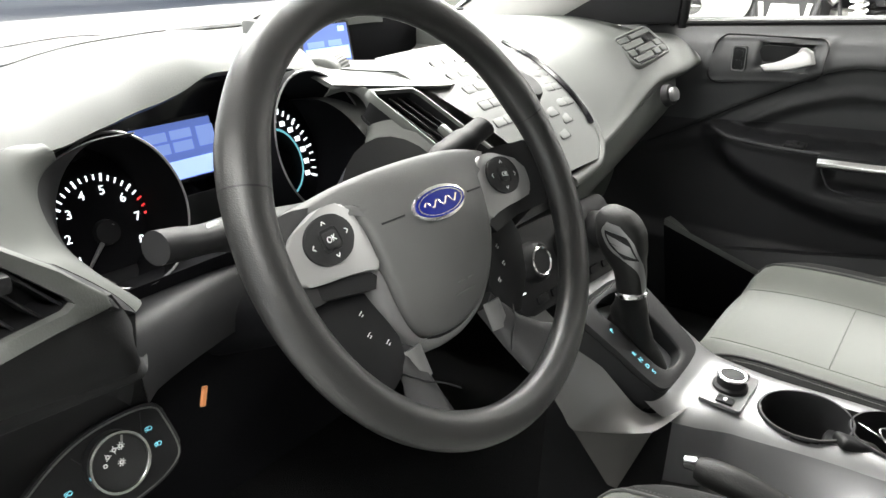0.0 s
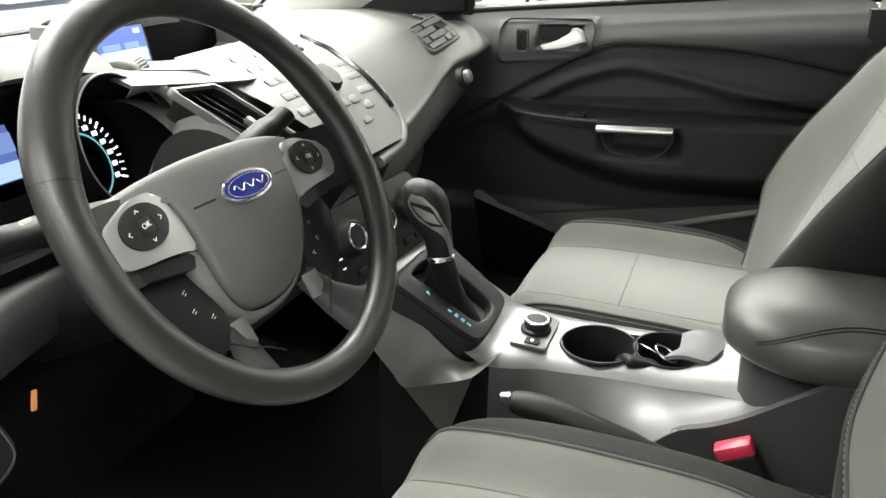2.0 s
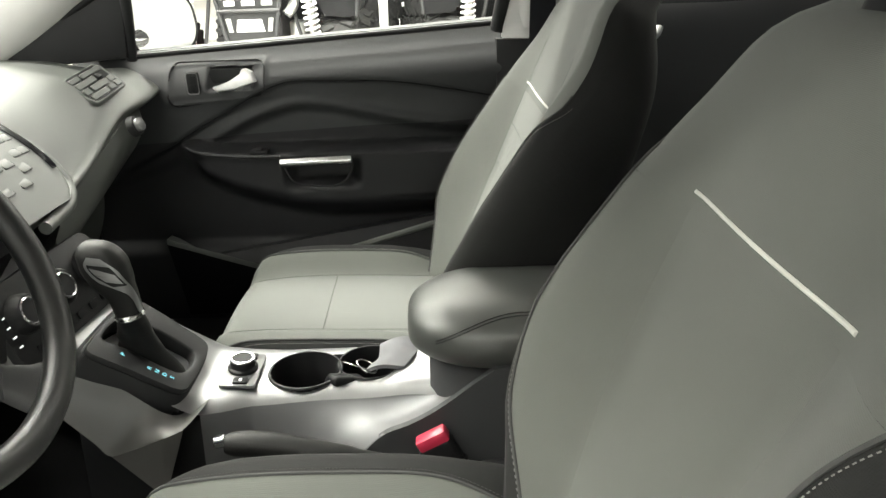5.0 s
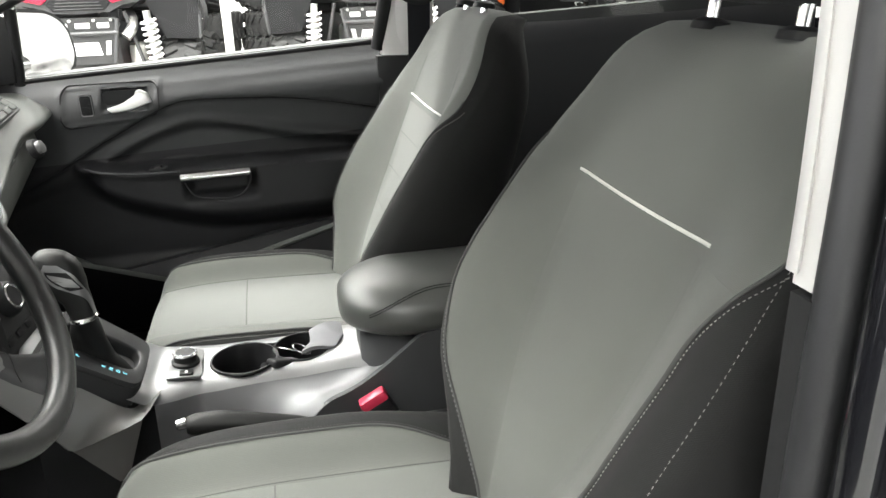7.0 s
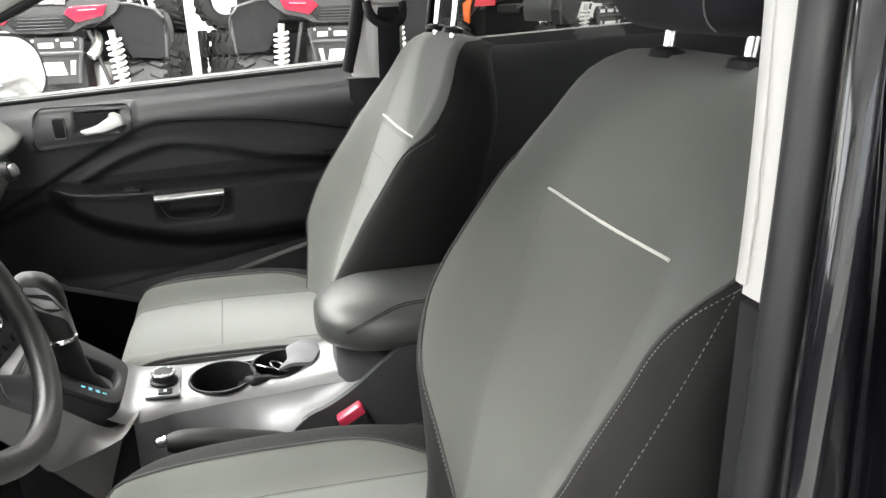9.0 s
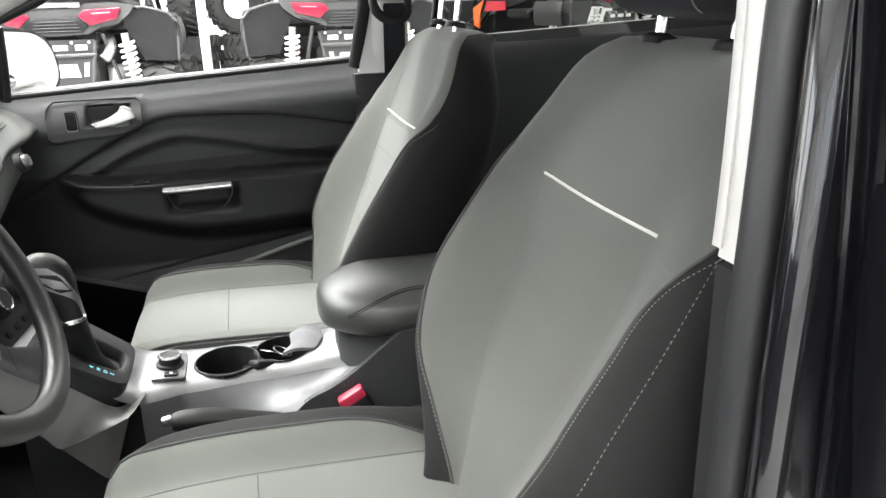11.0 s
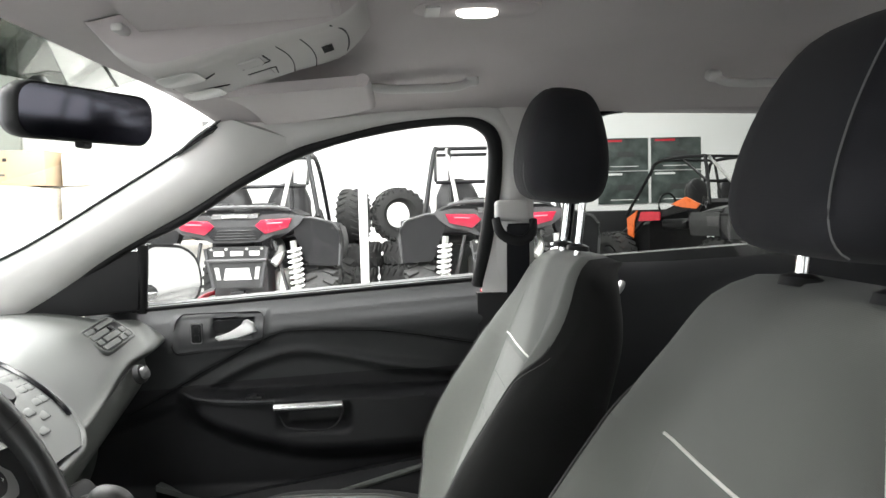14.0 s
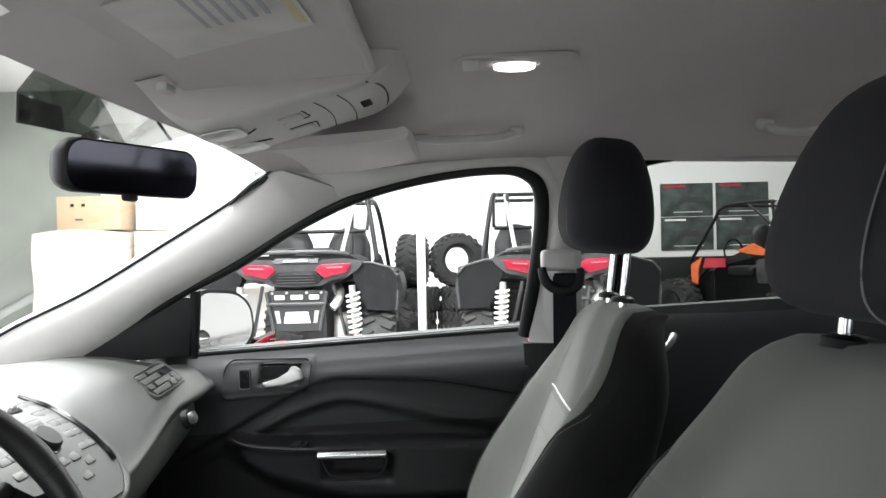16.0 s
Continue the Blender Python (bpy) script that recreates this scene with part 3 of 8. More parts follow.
# ---- seat belt on the far B-pillar ----
belt = thing("seat_belt", (0.6, -0.63, 0.75), "black seat belt hanging from a pillar anchor", "seat belt")
part("anchor", box((0.605, -0.625, 1.268), (0.03, 0.075, 0.045), 0.01, 3, (0, 0, 5)), "trim", belt, "pale plastic belt anchor cover")
part("belt_guide", tube(curve([(0.59, -0.588, 1.252), (0.583, -0.594, 1.226), (0.58, -0.615, 1.208), (0.58, -0.645, 1.205), (0.585, -0.665, 1.222), (0.592, -0.668, 1.248)], 6), 0.0085, 10, flat=1.3), "black", belt, "black belt guide loop")
part("webbing", surf(lambda u, v: (0.582 + 0.06 * v, -0.61 - 0.048 * u, 1.235 - 0.55 * v), 3, 10, (0.003, 0, 0)), "cloth_black", belt, "black woven belt webbing")
part("webbing_return", surf(lambda u, v: (0.6 + 0.03 * v, -0.615 - 0.046 * u, 1.24 - 0.5 * v), 3, 8, (0.003, 0, 0)), "cloth_black", belt)

# ---- front seats ----
def seat(cx, drop, inner):
    s0 = thing("front_seat", (cx, -0.4, 0.44), "grey cloth front seat with charcoal sides and pale stitching", "car seat", "front seats")
    B0, B1 = V((cx, -0.485, 0.6)), V((cx, -0.742, 1.228))
    up = (B1 - B0).normalized()
    fwd = V((0, up.z, -up.y))
    length = (B1 - B0).length
    X = V((1, 0, 0))

    def wide(v):
        return along((0, 0.1, 0.2, 0.29, 0.42, 0.55, 0.69, 0.78, 0.85, 0.91, 0.95, 0.98, 1), (0.13, 0.155, 0.205, 0.252, 0.274, 0.27, 0.257, 0.246, 0.224, 0.194, 0.163, 0.132, 0.108), v)

    def half(v, sg):
        """Half width on one side; the side towards the console is cut in above the cushion."""
        return wide(v) * (along((0, 0.12, 0.22, 0.32, 0.42, 0.5), (0.36, 0.46, 0.67, 0.87, 0.97, 1), v) if sg == inner else 1.0)

    def bolster(v):
        return along((0, 0.2, 0.3, 0.42, 0.55, 0.69, 0.84, 1), (0.03, 0.056, 0.072, 0.068, 0.052, 0.03, 0.006, 0.0), v)

    def roll(v):
        t = max(0.0, (v - 0.9) / 0.1)
        return 0.055 * (1 - math.sqrt(max(0.0, 1 - t * t)))

    def front(s, v):
        """A point of the front of the backrest, s from -1 to 1 across it."""
        a = abs(s)
        f = bolster(v) * step(0.36 + 0.1 * step(0.4, 0.68, v), 0.88, a) - 0.034 * max(0.0, (a - 0.88) / 0.12) ** 2.2
        f += 0.012 * math.sin(math.pi * min(v / 0.45, 1)) * (1 - a * a) - roll(v)
        return B0 + up * (length * v) + X * (half(v, 1 if s > 0 else -1) * s) + fwd * f

    nv, ns = 40, 28

    def edge(v, sg):
        if sg != inner:
            low = 0.86 if sg > 0 else along((0.2, 0.43, 0.55), (0.76, 0.78, 0.8), v)
            return low + (0.955 - low) * step(0.58, 0.745, v)
        return along((0, 0.1, 0.16, 0.22, 0.28, 0.34, 0.42, 0.6, 0.75), (0.3, 0.46, 0.6, 0.71, 0.79, 0.83, 0.86, 0.88, 0.955), v)

    def ins(v, sg):
        return min(along((0, 0.3, 0.45, 0.7, 0.85), (0.3, 0.38, 0.45, 0.53, 0.56), v), edge(v, sg) - 0.03)

    vl = 27
    for sg in (-1, 1):
        part("backrest_bolster", loft([[front(sg * (ins(v / nv, sg) + (edge(v / nv, sg) - ins(v / nv, sg)) * k / 14), v / nv) for k in range(15)] for v in range(vl + 1)], loop=False), "cloth", s0, "grey woven cloth side bolster", 70)
    part("backrest_insert", loft([[front(-ins(v / nv, -1) + (ins(v / nv, -1) + ins(v / nv, 1)) * k / 16, v / nv) for k in range(17)] for v in range(vl + 1)], loop=False), "cloth" if inner else "cloth_light", s0, "grey woven cloth backrest insert", 70)
    part("backrest_shoulder", loft([[front(-edge(v / nv, -1) + (edge(v / nv, -1) + edge(v / nv, 1)) * k / ns, v / nv) for k in range(ns + 1)] for v in range(vl, nv + 1)], loop=False), "cloth", s0, "grey woven cloth upper backrest", 70)

    def shell_ring(v):
        thick = along((0, 0.3, 0.8, 1), (0.13, 0.145, 0.125, 0.08), v)
        mid = B0 + up * (length * v)
        ring = [front(edge(v, 1) + (1 - edge(v, 1)) * k / 5, v) for k in range(6)]
        for k in range(1, 13):
            a = math.pi * k / 13
            ring.append(mid + X * (half(v, 1 if math.cos(a) > 0 else -1) * (1.0 - 0.03 * math.sin(a)) * (math.cos(a) if abs(math.cos(a)) > 0.999 else math.copysign(abs(math.cos(a)) ** 0.35, math.cos(a)))) - fwd * (0.045 + (thick - 0.045) * math.sin(a) ** 0.6 + 0.4 * roll(v)))
        return ring + [front(-1 + (1 - edge(v, -1)) * k / 5, v) for k in range(6)]

    part("backrest_shell", loft([shell_ring(v / nv) for v in range(nv + 1)], loop=False), "cloth_dark", s0, "charcoal cloth backrest sides and back", 70)
    top = [front(edge(1, 1) * (-1 + 2 * k / ns), 1) for k in range(ns + 1)]
    last = shell_ring(1)
    bm = bmesh.new()
    bm.faces.new([bm.verts.new(q) for q in top + last[1:-1]])
    part("backrest_top", bm, "cloth_dark", s0)
    # seams: pale bar across the insert, stitched outer seams, soft insert seams
    v_line = 0.697
    part("accent_line", tube([front(-0.545 + 1.09 * k / 20, v_line - 0.004 * math.cos(math.pi * (k / 20 - 0.5))) for k in range(21)], 0.002, 8), "stitch", s0, "raised pale accent line across the backrest")
    for sg in (-1, 1):
        part("outer_seam", tube([front(sg * edge(0.05 + 0.71 * k / 50, sg), 0.05 + 0.71 * k / 50) + fwd * 0.001 for k in range(51)], 0.0018, 6), "seam", s0)
        pts = [front(sg * min(edge(0.06 + 0.68 * k / 240, sg) + 0.022, 1), 0.06 + 0.68 * k / 240) + fwd * 0.0006 for k in range(241)]
        bms = [tube([pts[k], pts[k + 1]], 0.00045, 5) for k in range(0, 240, 2)]
        part("stitching", join(*bms), "headrest_thread" if sg == inner else "thread", s0, "thread stitching")
        if inner and sg != inner:
            side_pts = [front(-0.958, 0.06 + 0.665 * k / 160) - X * 0.0006 + fwd * 0.0004 for k in range(161)]
            part("stitching", join(*[tube([side_pts[k], side_pts[k + 1]], 0.00032, 5) for k in range(0, 160, 2)]), "thread", s0, "thread stitching")
        if not inner:
            part("insert_seam", tube([front(sg * ins(0.04 + 0.78 * k / 40, sg), 0.04 + 0.78 * k / 40) - fwd * 0.0004 for k in range(41)], 0.0009, 6), "soft_seam", s0)
    for v in (() if inner else (0.36, 0.47, 0.58)):
        part("cross_seam", tube([front((-1 + 2 * k / 12) * ins(v, 1), v) - fwd * 0.0005 for k in range(13)], 0.0008, 6), "soft_seam", s0)

    # cushion
    hw, y0, y1 = 0.252, (-0.035 if inner else -0.075), -0.56

    def top_z(u, v, drop=True):
        a = abs(u)
        z = (0.69 if inner else 0.683) - 0.018 * (1 + v) / 2 + 0.03 * step(0.45, 0.72, a) * step(1.2, 0.2, v)
        if drop:
            m = (abs(u) ** 6 + abs(min(v, 0)) ** 6) ** (1 / 6)
            z -= 0.1 * max(0.0, (m - 0.8) / 0.2) ** 2.2
        return z - 0.02 * max(0.0, -v) ** 3

    def cush(u, v):
        k = 0.42 if inner or u > 0 else 0.2
        vv = min(v, 0.0)
        x = cx + hw * u * math.sqrt(1 - k * vv * vv / 2)
        y = (y0 + y1) / 2 + (y0 - y1) / 2 * (-v * math.sqrt(1 - k * u * u / 2) if v < 0 else -v)
        return V((x, y, top_z(u, v)))

    part("cushion_insert", surf(lambda a, b: cush(-0.44 + 0.88 * a, -1 + 2 * b), 20, 32), "cloth_light", s0, "light grey woven cloth cushion insert", 70)
    for sg in (-1, 1):
        e0 = 0.69 if sg > 0 else 0.82
        e = lambda v: e0 - (0.2 if sg > 0 else 0.05) * step(0.3, 1.0, v) ** 1.5
        part("cushion_bolster", surf(lambda a, b: cush(sg * (0.44 + (e(-1 + 2 * b) - 0.44) * a), -1 + 2 * b), 12, 32), "cloth", s0, "grey woven cloth cushion bolster", 70)
        part("cushion_side", surf(lambda a, b: cush(sg * (e(-1 + 2 * b) + (1 - e(-1 + 2 * b)) * a), -1 + 2 * b), 10, 32), "cloth_dark", s0, "charcoal cloth cushion side", 70)
        part("cushion_seam", tube([cush(sg * e(-0.9 + 1.8 * k / 40), -0.9 + 1.8 * k / 40) + V((0, 0, 0.0008)) for k in range(41)], 0.002, 6), "seam", s0)
        pts = [cush(sg * (e(-0.8 + 1.6 * k / 200) + 0.025), -0.8 + 1.6 * k / 200) + V((0, 0, 0.0004)) for k in range(201)]
        part("stitching", join(*[tube([pts[k], pts[k + 1]], 0.00045, 5) for k in range(0, 200, 2)]), "seam" if sg == inner else "thread", s0, "thread stitching")
        part("insert_seam", tube([cush(sg * (0.44 + 0.02 * math.sin(3 * k / 30)), -0.82 + 1.7 * k / 30) for k in range(31)], 0.001, 6), "soft_seam", s0)
    part("cross_seam", tube([cush(-0.44 + 0.88 * k / 16, -0.13) for k in range(17)], 0.001, 6), "soft_seam", s0)
    skirt = []
    for z, g in ((0.6, 0.985), (0.52, 0.97), (0.47, 0.9)):
        skirt.append([V((cx + (q.x - cx) * g, (q.y + 0.3) * g - 0.3, z)) for q in [cush(-1 + 2 * k / 16, -1) for k in range(17)] + [cush(1, -1 + 2 * k / 16) for k in range(1, 17)] + [cush(1 - 2 * k / 16, 1) for k in range(1, 17)] + [cush(-1, 1 - 2 * k / 16) for k in range(1, 16)]])
    skirt.insert(0, [q for q in [cush(-1 + 2 * k / 16, -1) for k in range(17)] + [cush(1, -1 + 2 * k / 16) for k in range(1, 17)] + [cush(1 - 2 * k / 16, 1) for k in range(1, 17)] + [cush(-1, 1 - 2 * k / 16) for k in range(1, 16)]])
    part("cushion_skirt", loft(skirt, cap=False), "cloth_dark", s0)
    for sx in (-0.19, 0.19):
        part("seat_rail", box((cx + sx, -0.33, 0.43), (0.04, 0.5, 0.06), 0.006), "black", s0)
    for sx in (-0.25, 0.25):
        part("recliner_cover", box((cx + sx, -0.53, 0.6), (0.03, 0.14, 0.12), 0.02, 3), "black", s0)
    # headrest on two steel posts
    hx = cx - (0.022 if inner else 0.0)
    hb = V((hx, -0.764, 1.226 - drop))
    up = V((0, -0.12, 1)).normalized()
    fwd = V((0, up.z, -up.y))
    for sx in (-0.07, 0.07) if inner else (-0.06, 0.06):
        a = V((hx + sx, -0.762 + 0.003 * (drop > 0), 1.219 - 0.012 * (drop > 0)))
        post = part("headrest_post", cyl(a - up * 0.02, a + up * (0.12 - drop), 0.0065, n=14), "chrome", s0, "bright steel headrest post")
        part("post_collar", moved(lathe([(0, 0), (0.021, 0), (0.019, 0.008), (0.01, 0.012), (0, 0.012)], 20), facing(a - up * 0.006, up, (0, 1, 0))), "black", post)
    rings = []
    for k in range(19):
        a = math.pi * k / 18
        hgt, sc = -math.cos(a), math.sin(a) ** 0.42 if 0 < k < 18 else 0.12
        w = (0.128 if inner else 0.132) * (1 - 0.16 * hgt)
        lean = -0.022 - 0.012 * hgt if inner else 0.012 + 0.006 * hgt
        c = hb + up * (0.068 + 0.1 * (1 + hgt)) + fwd * (0.028 + lean)
        ring = []
        for j in range(28):
            b = 2 * math.pi * j / 28
            cb, sb = math.cos(b), math.sin(b)
            ring.append(c + X * (w * sc * math.copysign(abs(cb) ** 0.6, cb)) + fwd * (0.074 * sc * (1 - 0.17 * hgt) * math.copysign(abs(sb) ** 0.7, sb)))
        rings.append(ring)
    hr = part("headrest", loft(rings), "cloth_black", s0, "black cloth headrest", 80)
    part("headrest_seam", tube([hb + up * (0.068 + 0.1 * (1 - math.cos(a))) + fwd * (0.0285 + (-0.022 + 0.012 * math.cos(a) if inner else 0.012) + 0.074 * (1 + 0.17 * math.cos(a)) * math.sin(a) ** 0.42 * 0.93) - X * (0.085 if inner else 0.06) for a in [0.25 + 2.6 * k / 24 for k in range(25)]], 0.0009, 5), "headrest_thread", hr)
    return s0


seat(-0.37, 0.066, 1)
passenger = seat(-0.37, 0.0, 0)
passenger.location = (0.365, -0.335, 0.425)

# ---- dashboard ----
dash = thing("dashboard", (0, 0.4, 0.6), "dark grey grained dashboard with vents and centre stack", "dashboard")


def dash_edge(x):
    return along((-0.7, -0.3, 0.0, 0.2, 0.4, 0.56, 0.7), (0.99, 0.93, 0.9, 0.915, 0.945, 0.985, 1.0), x)


def dash_profile(x):
    """Windscreen edge to knee level at x."""
    e = dash_edge(x)
    crest = 1.084 - 0.014 * step(0.45, 0.7, abs(x))
    dip = 0.034 * step(0.25, 0.14, x)
    mid = (crest + e) / 2
    end = 0.02 * step(0.52, 0.62, x) - 0.02 * step(0.25, 0.5, x)
    return curve([(0.84 - 0.12 * (x / 0.7) ** 2, 1.045), (0.6, crest - 0.012), (0.47, crest - dip), (0.36, crest - 0.006 - dip), (0.27, crest - 0.022 - 0.3 * dip), (0.205 - end, mid + 0.012), (0.162 - end, e + 0.022), (0.146 - end, e + 0.006), (0.15 - end, e - 0.006), (0.18, e - 0.02), (0.26, e - 0.06), (0.3, e - 0.2), (0.36, 0.6)], 6)


def dash_rows(x0, x1, n):
    return [[(x0 + (x1 - x0) * i / n, y, z) for y, z in dash_profile(x0 + (x1 - x0) * i / n)] for i in range(n + 1)]


def dash_pose(x, y):
    """A pose on the pad at (x, y), z along its normal and y up the slope."""
    line = [q for q in dash_profile(x) if q[1] > dash_edge(x)]
    k = min(range(1, len(line) - 1), key=lambda i: abs(line[i][0] - y))
    d = V((0, line[k - 1][0] - line[k + 1][0], line[k - 1][1] - line[k + 1][1])).normalized()
    ahead = [q for q in dash_profile(x + 0.02) if q[1] > dash_edge(x + 0.02)]
    j = min(range(1, len(ahead) - 1), key=lambda i: abs(ahead[i][0] - y))
    n = d.cross(V((0.02, ahead[j][0] - line[k][0], ahead[j][1] - line[k][1]))).normalized()
    return facing((x, line[k][0], line[k][1]), n if n.z > 0 else -n, d)


part("dash_pad", loft(dash_rows(-0.21, 0.69, 54), loop=False), "dash", dash, "dark grey grained dash pad", 50)


# left of the centre the pad ends in the hood over the gauges
LIP_X = (-0.71, -0.62, -0.583, -0.558, -0.532, -0.477, -0.42, -0.384, -0.347, -0.259, -0.211, -0.16, -0.12)
LIP_Z = (1.105, 1.094, 1.086, 1.083, 1.08, 1.078, 1.081, 1.088, 1.1, 1.093, 1.082, 1.068, 1.06)


def hood(u, v):
    x = -0.71 + 0.505 * u
    lip = along((-0.71, -0.62, -0.583, -0.532, -0.477, -0.42, -0.35), (0.07, 0.125, 0.17, 0.21, 0.25, 0.275, 0.28), x)
    far = 0.86 - 0.12 * (x / 0.7) ** 2
    e = along(LIP_X, LIP_Z, x)
    crest_y = lip + 0.085
    crest = along((-0.71, -0.6, -0.45, -0.33, -0.22, -0.12), (1.124, 1.122, 1.127, 1.131, 1.118, 1.085), x)
    if v < 0.5:
        w = v / 0.5
        y, z = far + (crest_y - far) * w, 1.07 + (crest - 1.07) * (1 - (1 - w) ** 1.2)
    else:
        w = (v - 0.5) / 0.5
        y, z = crest_y + (lip - crest_y) * (w + 0.12 * math.sin(math.pi * w)), crest + (e - crest) * w ** 2.1
    return (x, y, z)


part("gauge_hood", surf(hood, 50, 50, (0, 0.012, -0.006)), "dash", dash, "dark grey hood over the gauges", 60)
part("demister_slot", tube([(-0.6 + 0.38 * k / 20, 0.5 + 0.14 * k / 20, V(hood((0.11 + 0.38 * k / 20) / 0.505, 0.25)).z + 0.003) for k in range(21)], 0.003, 6, flat=0.4), "black", dash)
for dy in (0.0, 0.006):
    groove = []
    for k in range(21):
        gx = -0.6 + 0.27 * k / 20
        far, lip = V(hood((gx + 0.71) / 0.505, 0.0)).y, V(hood((gx + 0.71) / 0.505, 0.5)).y
        gy = max(0.304 + 0.11 * (gx + 0.6) + dy, lip + 0.004)
        groove.append(V(hood((gx + 0.71) / 0.505, 0.5 * (far - gy) / (far - lip))) + V((0, 0, 0.0003)))
    part("pad_groove", tube(groove, 0.0011 if dy == 0 else 0.0006, 5), "black", dash)
part("screen_gasket", tube([(-0.66 + 1.3 * k / 30, 0.8 - 0.13 * ((k / 30 - 0.5) * 2) ** 2, 1.077) for k in range(31)], 0.008, 6, flat=0.5), "black", dash)
# dark well behind the gauges, grey fascia on both sides of them
part("gauge_back", box((-0.375, 0.335, 1.0), (0.4, 0.012, 0.18), 0.004), "gloss_black", dash)
part("gauge_floor", box((-0.375, 0.3, 0.925), (0.42, 0.1, 0.02), 0.008), "dash_dark", dash)
# grey skin that runs from the hood round the rev counter down to the end vent
COVE = curve([(-0.4535, 0.25, 1.068), (-0.5017, 0.23, 1.0737), (-0.5444, 0.205, 1.0727), (-0.567, 0.19, 1.0638), (-0.5684, 0.19, 1.0441), (-0.5597, 0.19, 1.0177), (-0.5406, 0.195, 0.991), (-0.517, 0.2, 0.9635), (-0.5043, 0.2, 0.95)], 6)
SKIN = curve([(-0.46, 0.262, 1.084), (-0.51, 0.235, 1.088), (-0.56, 0.197, 1.09), (-0.6, 0.152, 1.1), (-0.64, 0.095, 1.105), (-0.655, 0.06, 1.078), (-0.6133, 0.09, 1.0456), (-0.5655, 0.125, 1.0), (-0.5426, 0.14, 0.972)], 6)


def between(a, b, bulge):
    def fn(u, v):
        k = u * (len(a) - 1)
        i = min(int(k), len(a) - 2)
        p, q = V(a[i]).lerp(V(a[i + 1]), k - i), V(b[i]).lerp(V(b[i + 1]), k - i)
        return p.lerp(q, v) + V(bulge) * math.sin(math.pi * v)

    return fn


part("gauge_fascia", surf(lambda u, v: between(COVE, SKIN, (0, -0.006, 0.003))(0.25 + 0.75 * u, v), 48, 12, (0.001, 0.005, -0.001)), "dash", dash, "grey fascia sweeping round the gauges", 60)
CONE = [(-0.474 + 0.052 * math.cos(a), 0.262, 1.004 + 0.062 * math.sin(a)) for a in [radians(70 + 180 * k / 48) for k in range(49)]]
part("gauge_cove", surf(lambda u, v: between(CONE, COVE, (0, 0, 0))(u, v), 48, 6, (0.001, 0.004, 0)), "dash_dark", dash, "dark cove round the rev counter", 60)
RING_R = curve([(-0.2307, 0.25, 1.0628), (-0.2074, 0.235, 1.0668), (-0.2022, 0.215, 1.0503), (-0.223, 0.2, 1.0213), (-0.2515, 0.19, 0.9991)], 8)
VENT_L = curve([(-0.2264, 0.245, 1.0745), (-0.2003, 0.225, 1.0722), (-0.2039, 0.205, 1.066), (-0.1997, 0.14, 1.0253), (-0.1942, 0.105, 1.0)], 8)
part("gauge_fascia", surf(between(RING_R, VENT_L, (0, -0.003, 0.002)), 32, 8, (0.006, 0.008, -0.002)), "dash", dash, "grey fascia beside the gauges", 60)
part("gauge_apron", surf(lambda u, v: (-0.545 + 0.34 * u, 0.14 + 0.1 * u**0.6 + 0.06 * v, 0.955 - 0.02 * u**0.5 - 0.012 * v - 0.05 * (1 - v) ** 6), 18, 10, (0, 0, -0.008)), "black", dash, "dark ledge under the gauges", 60)
GA = {}
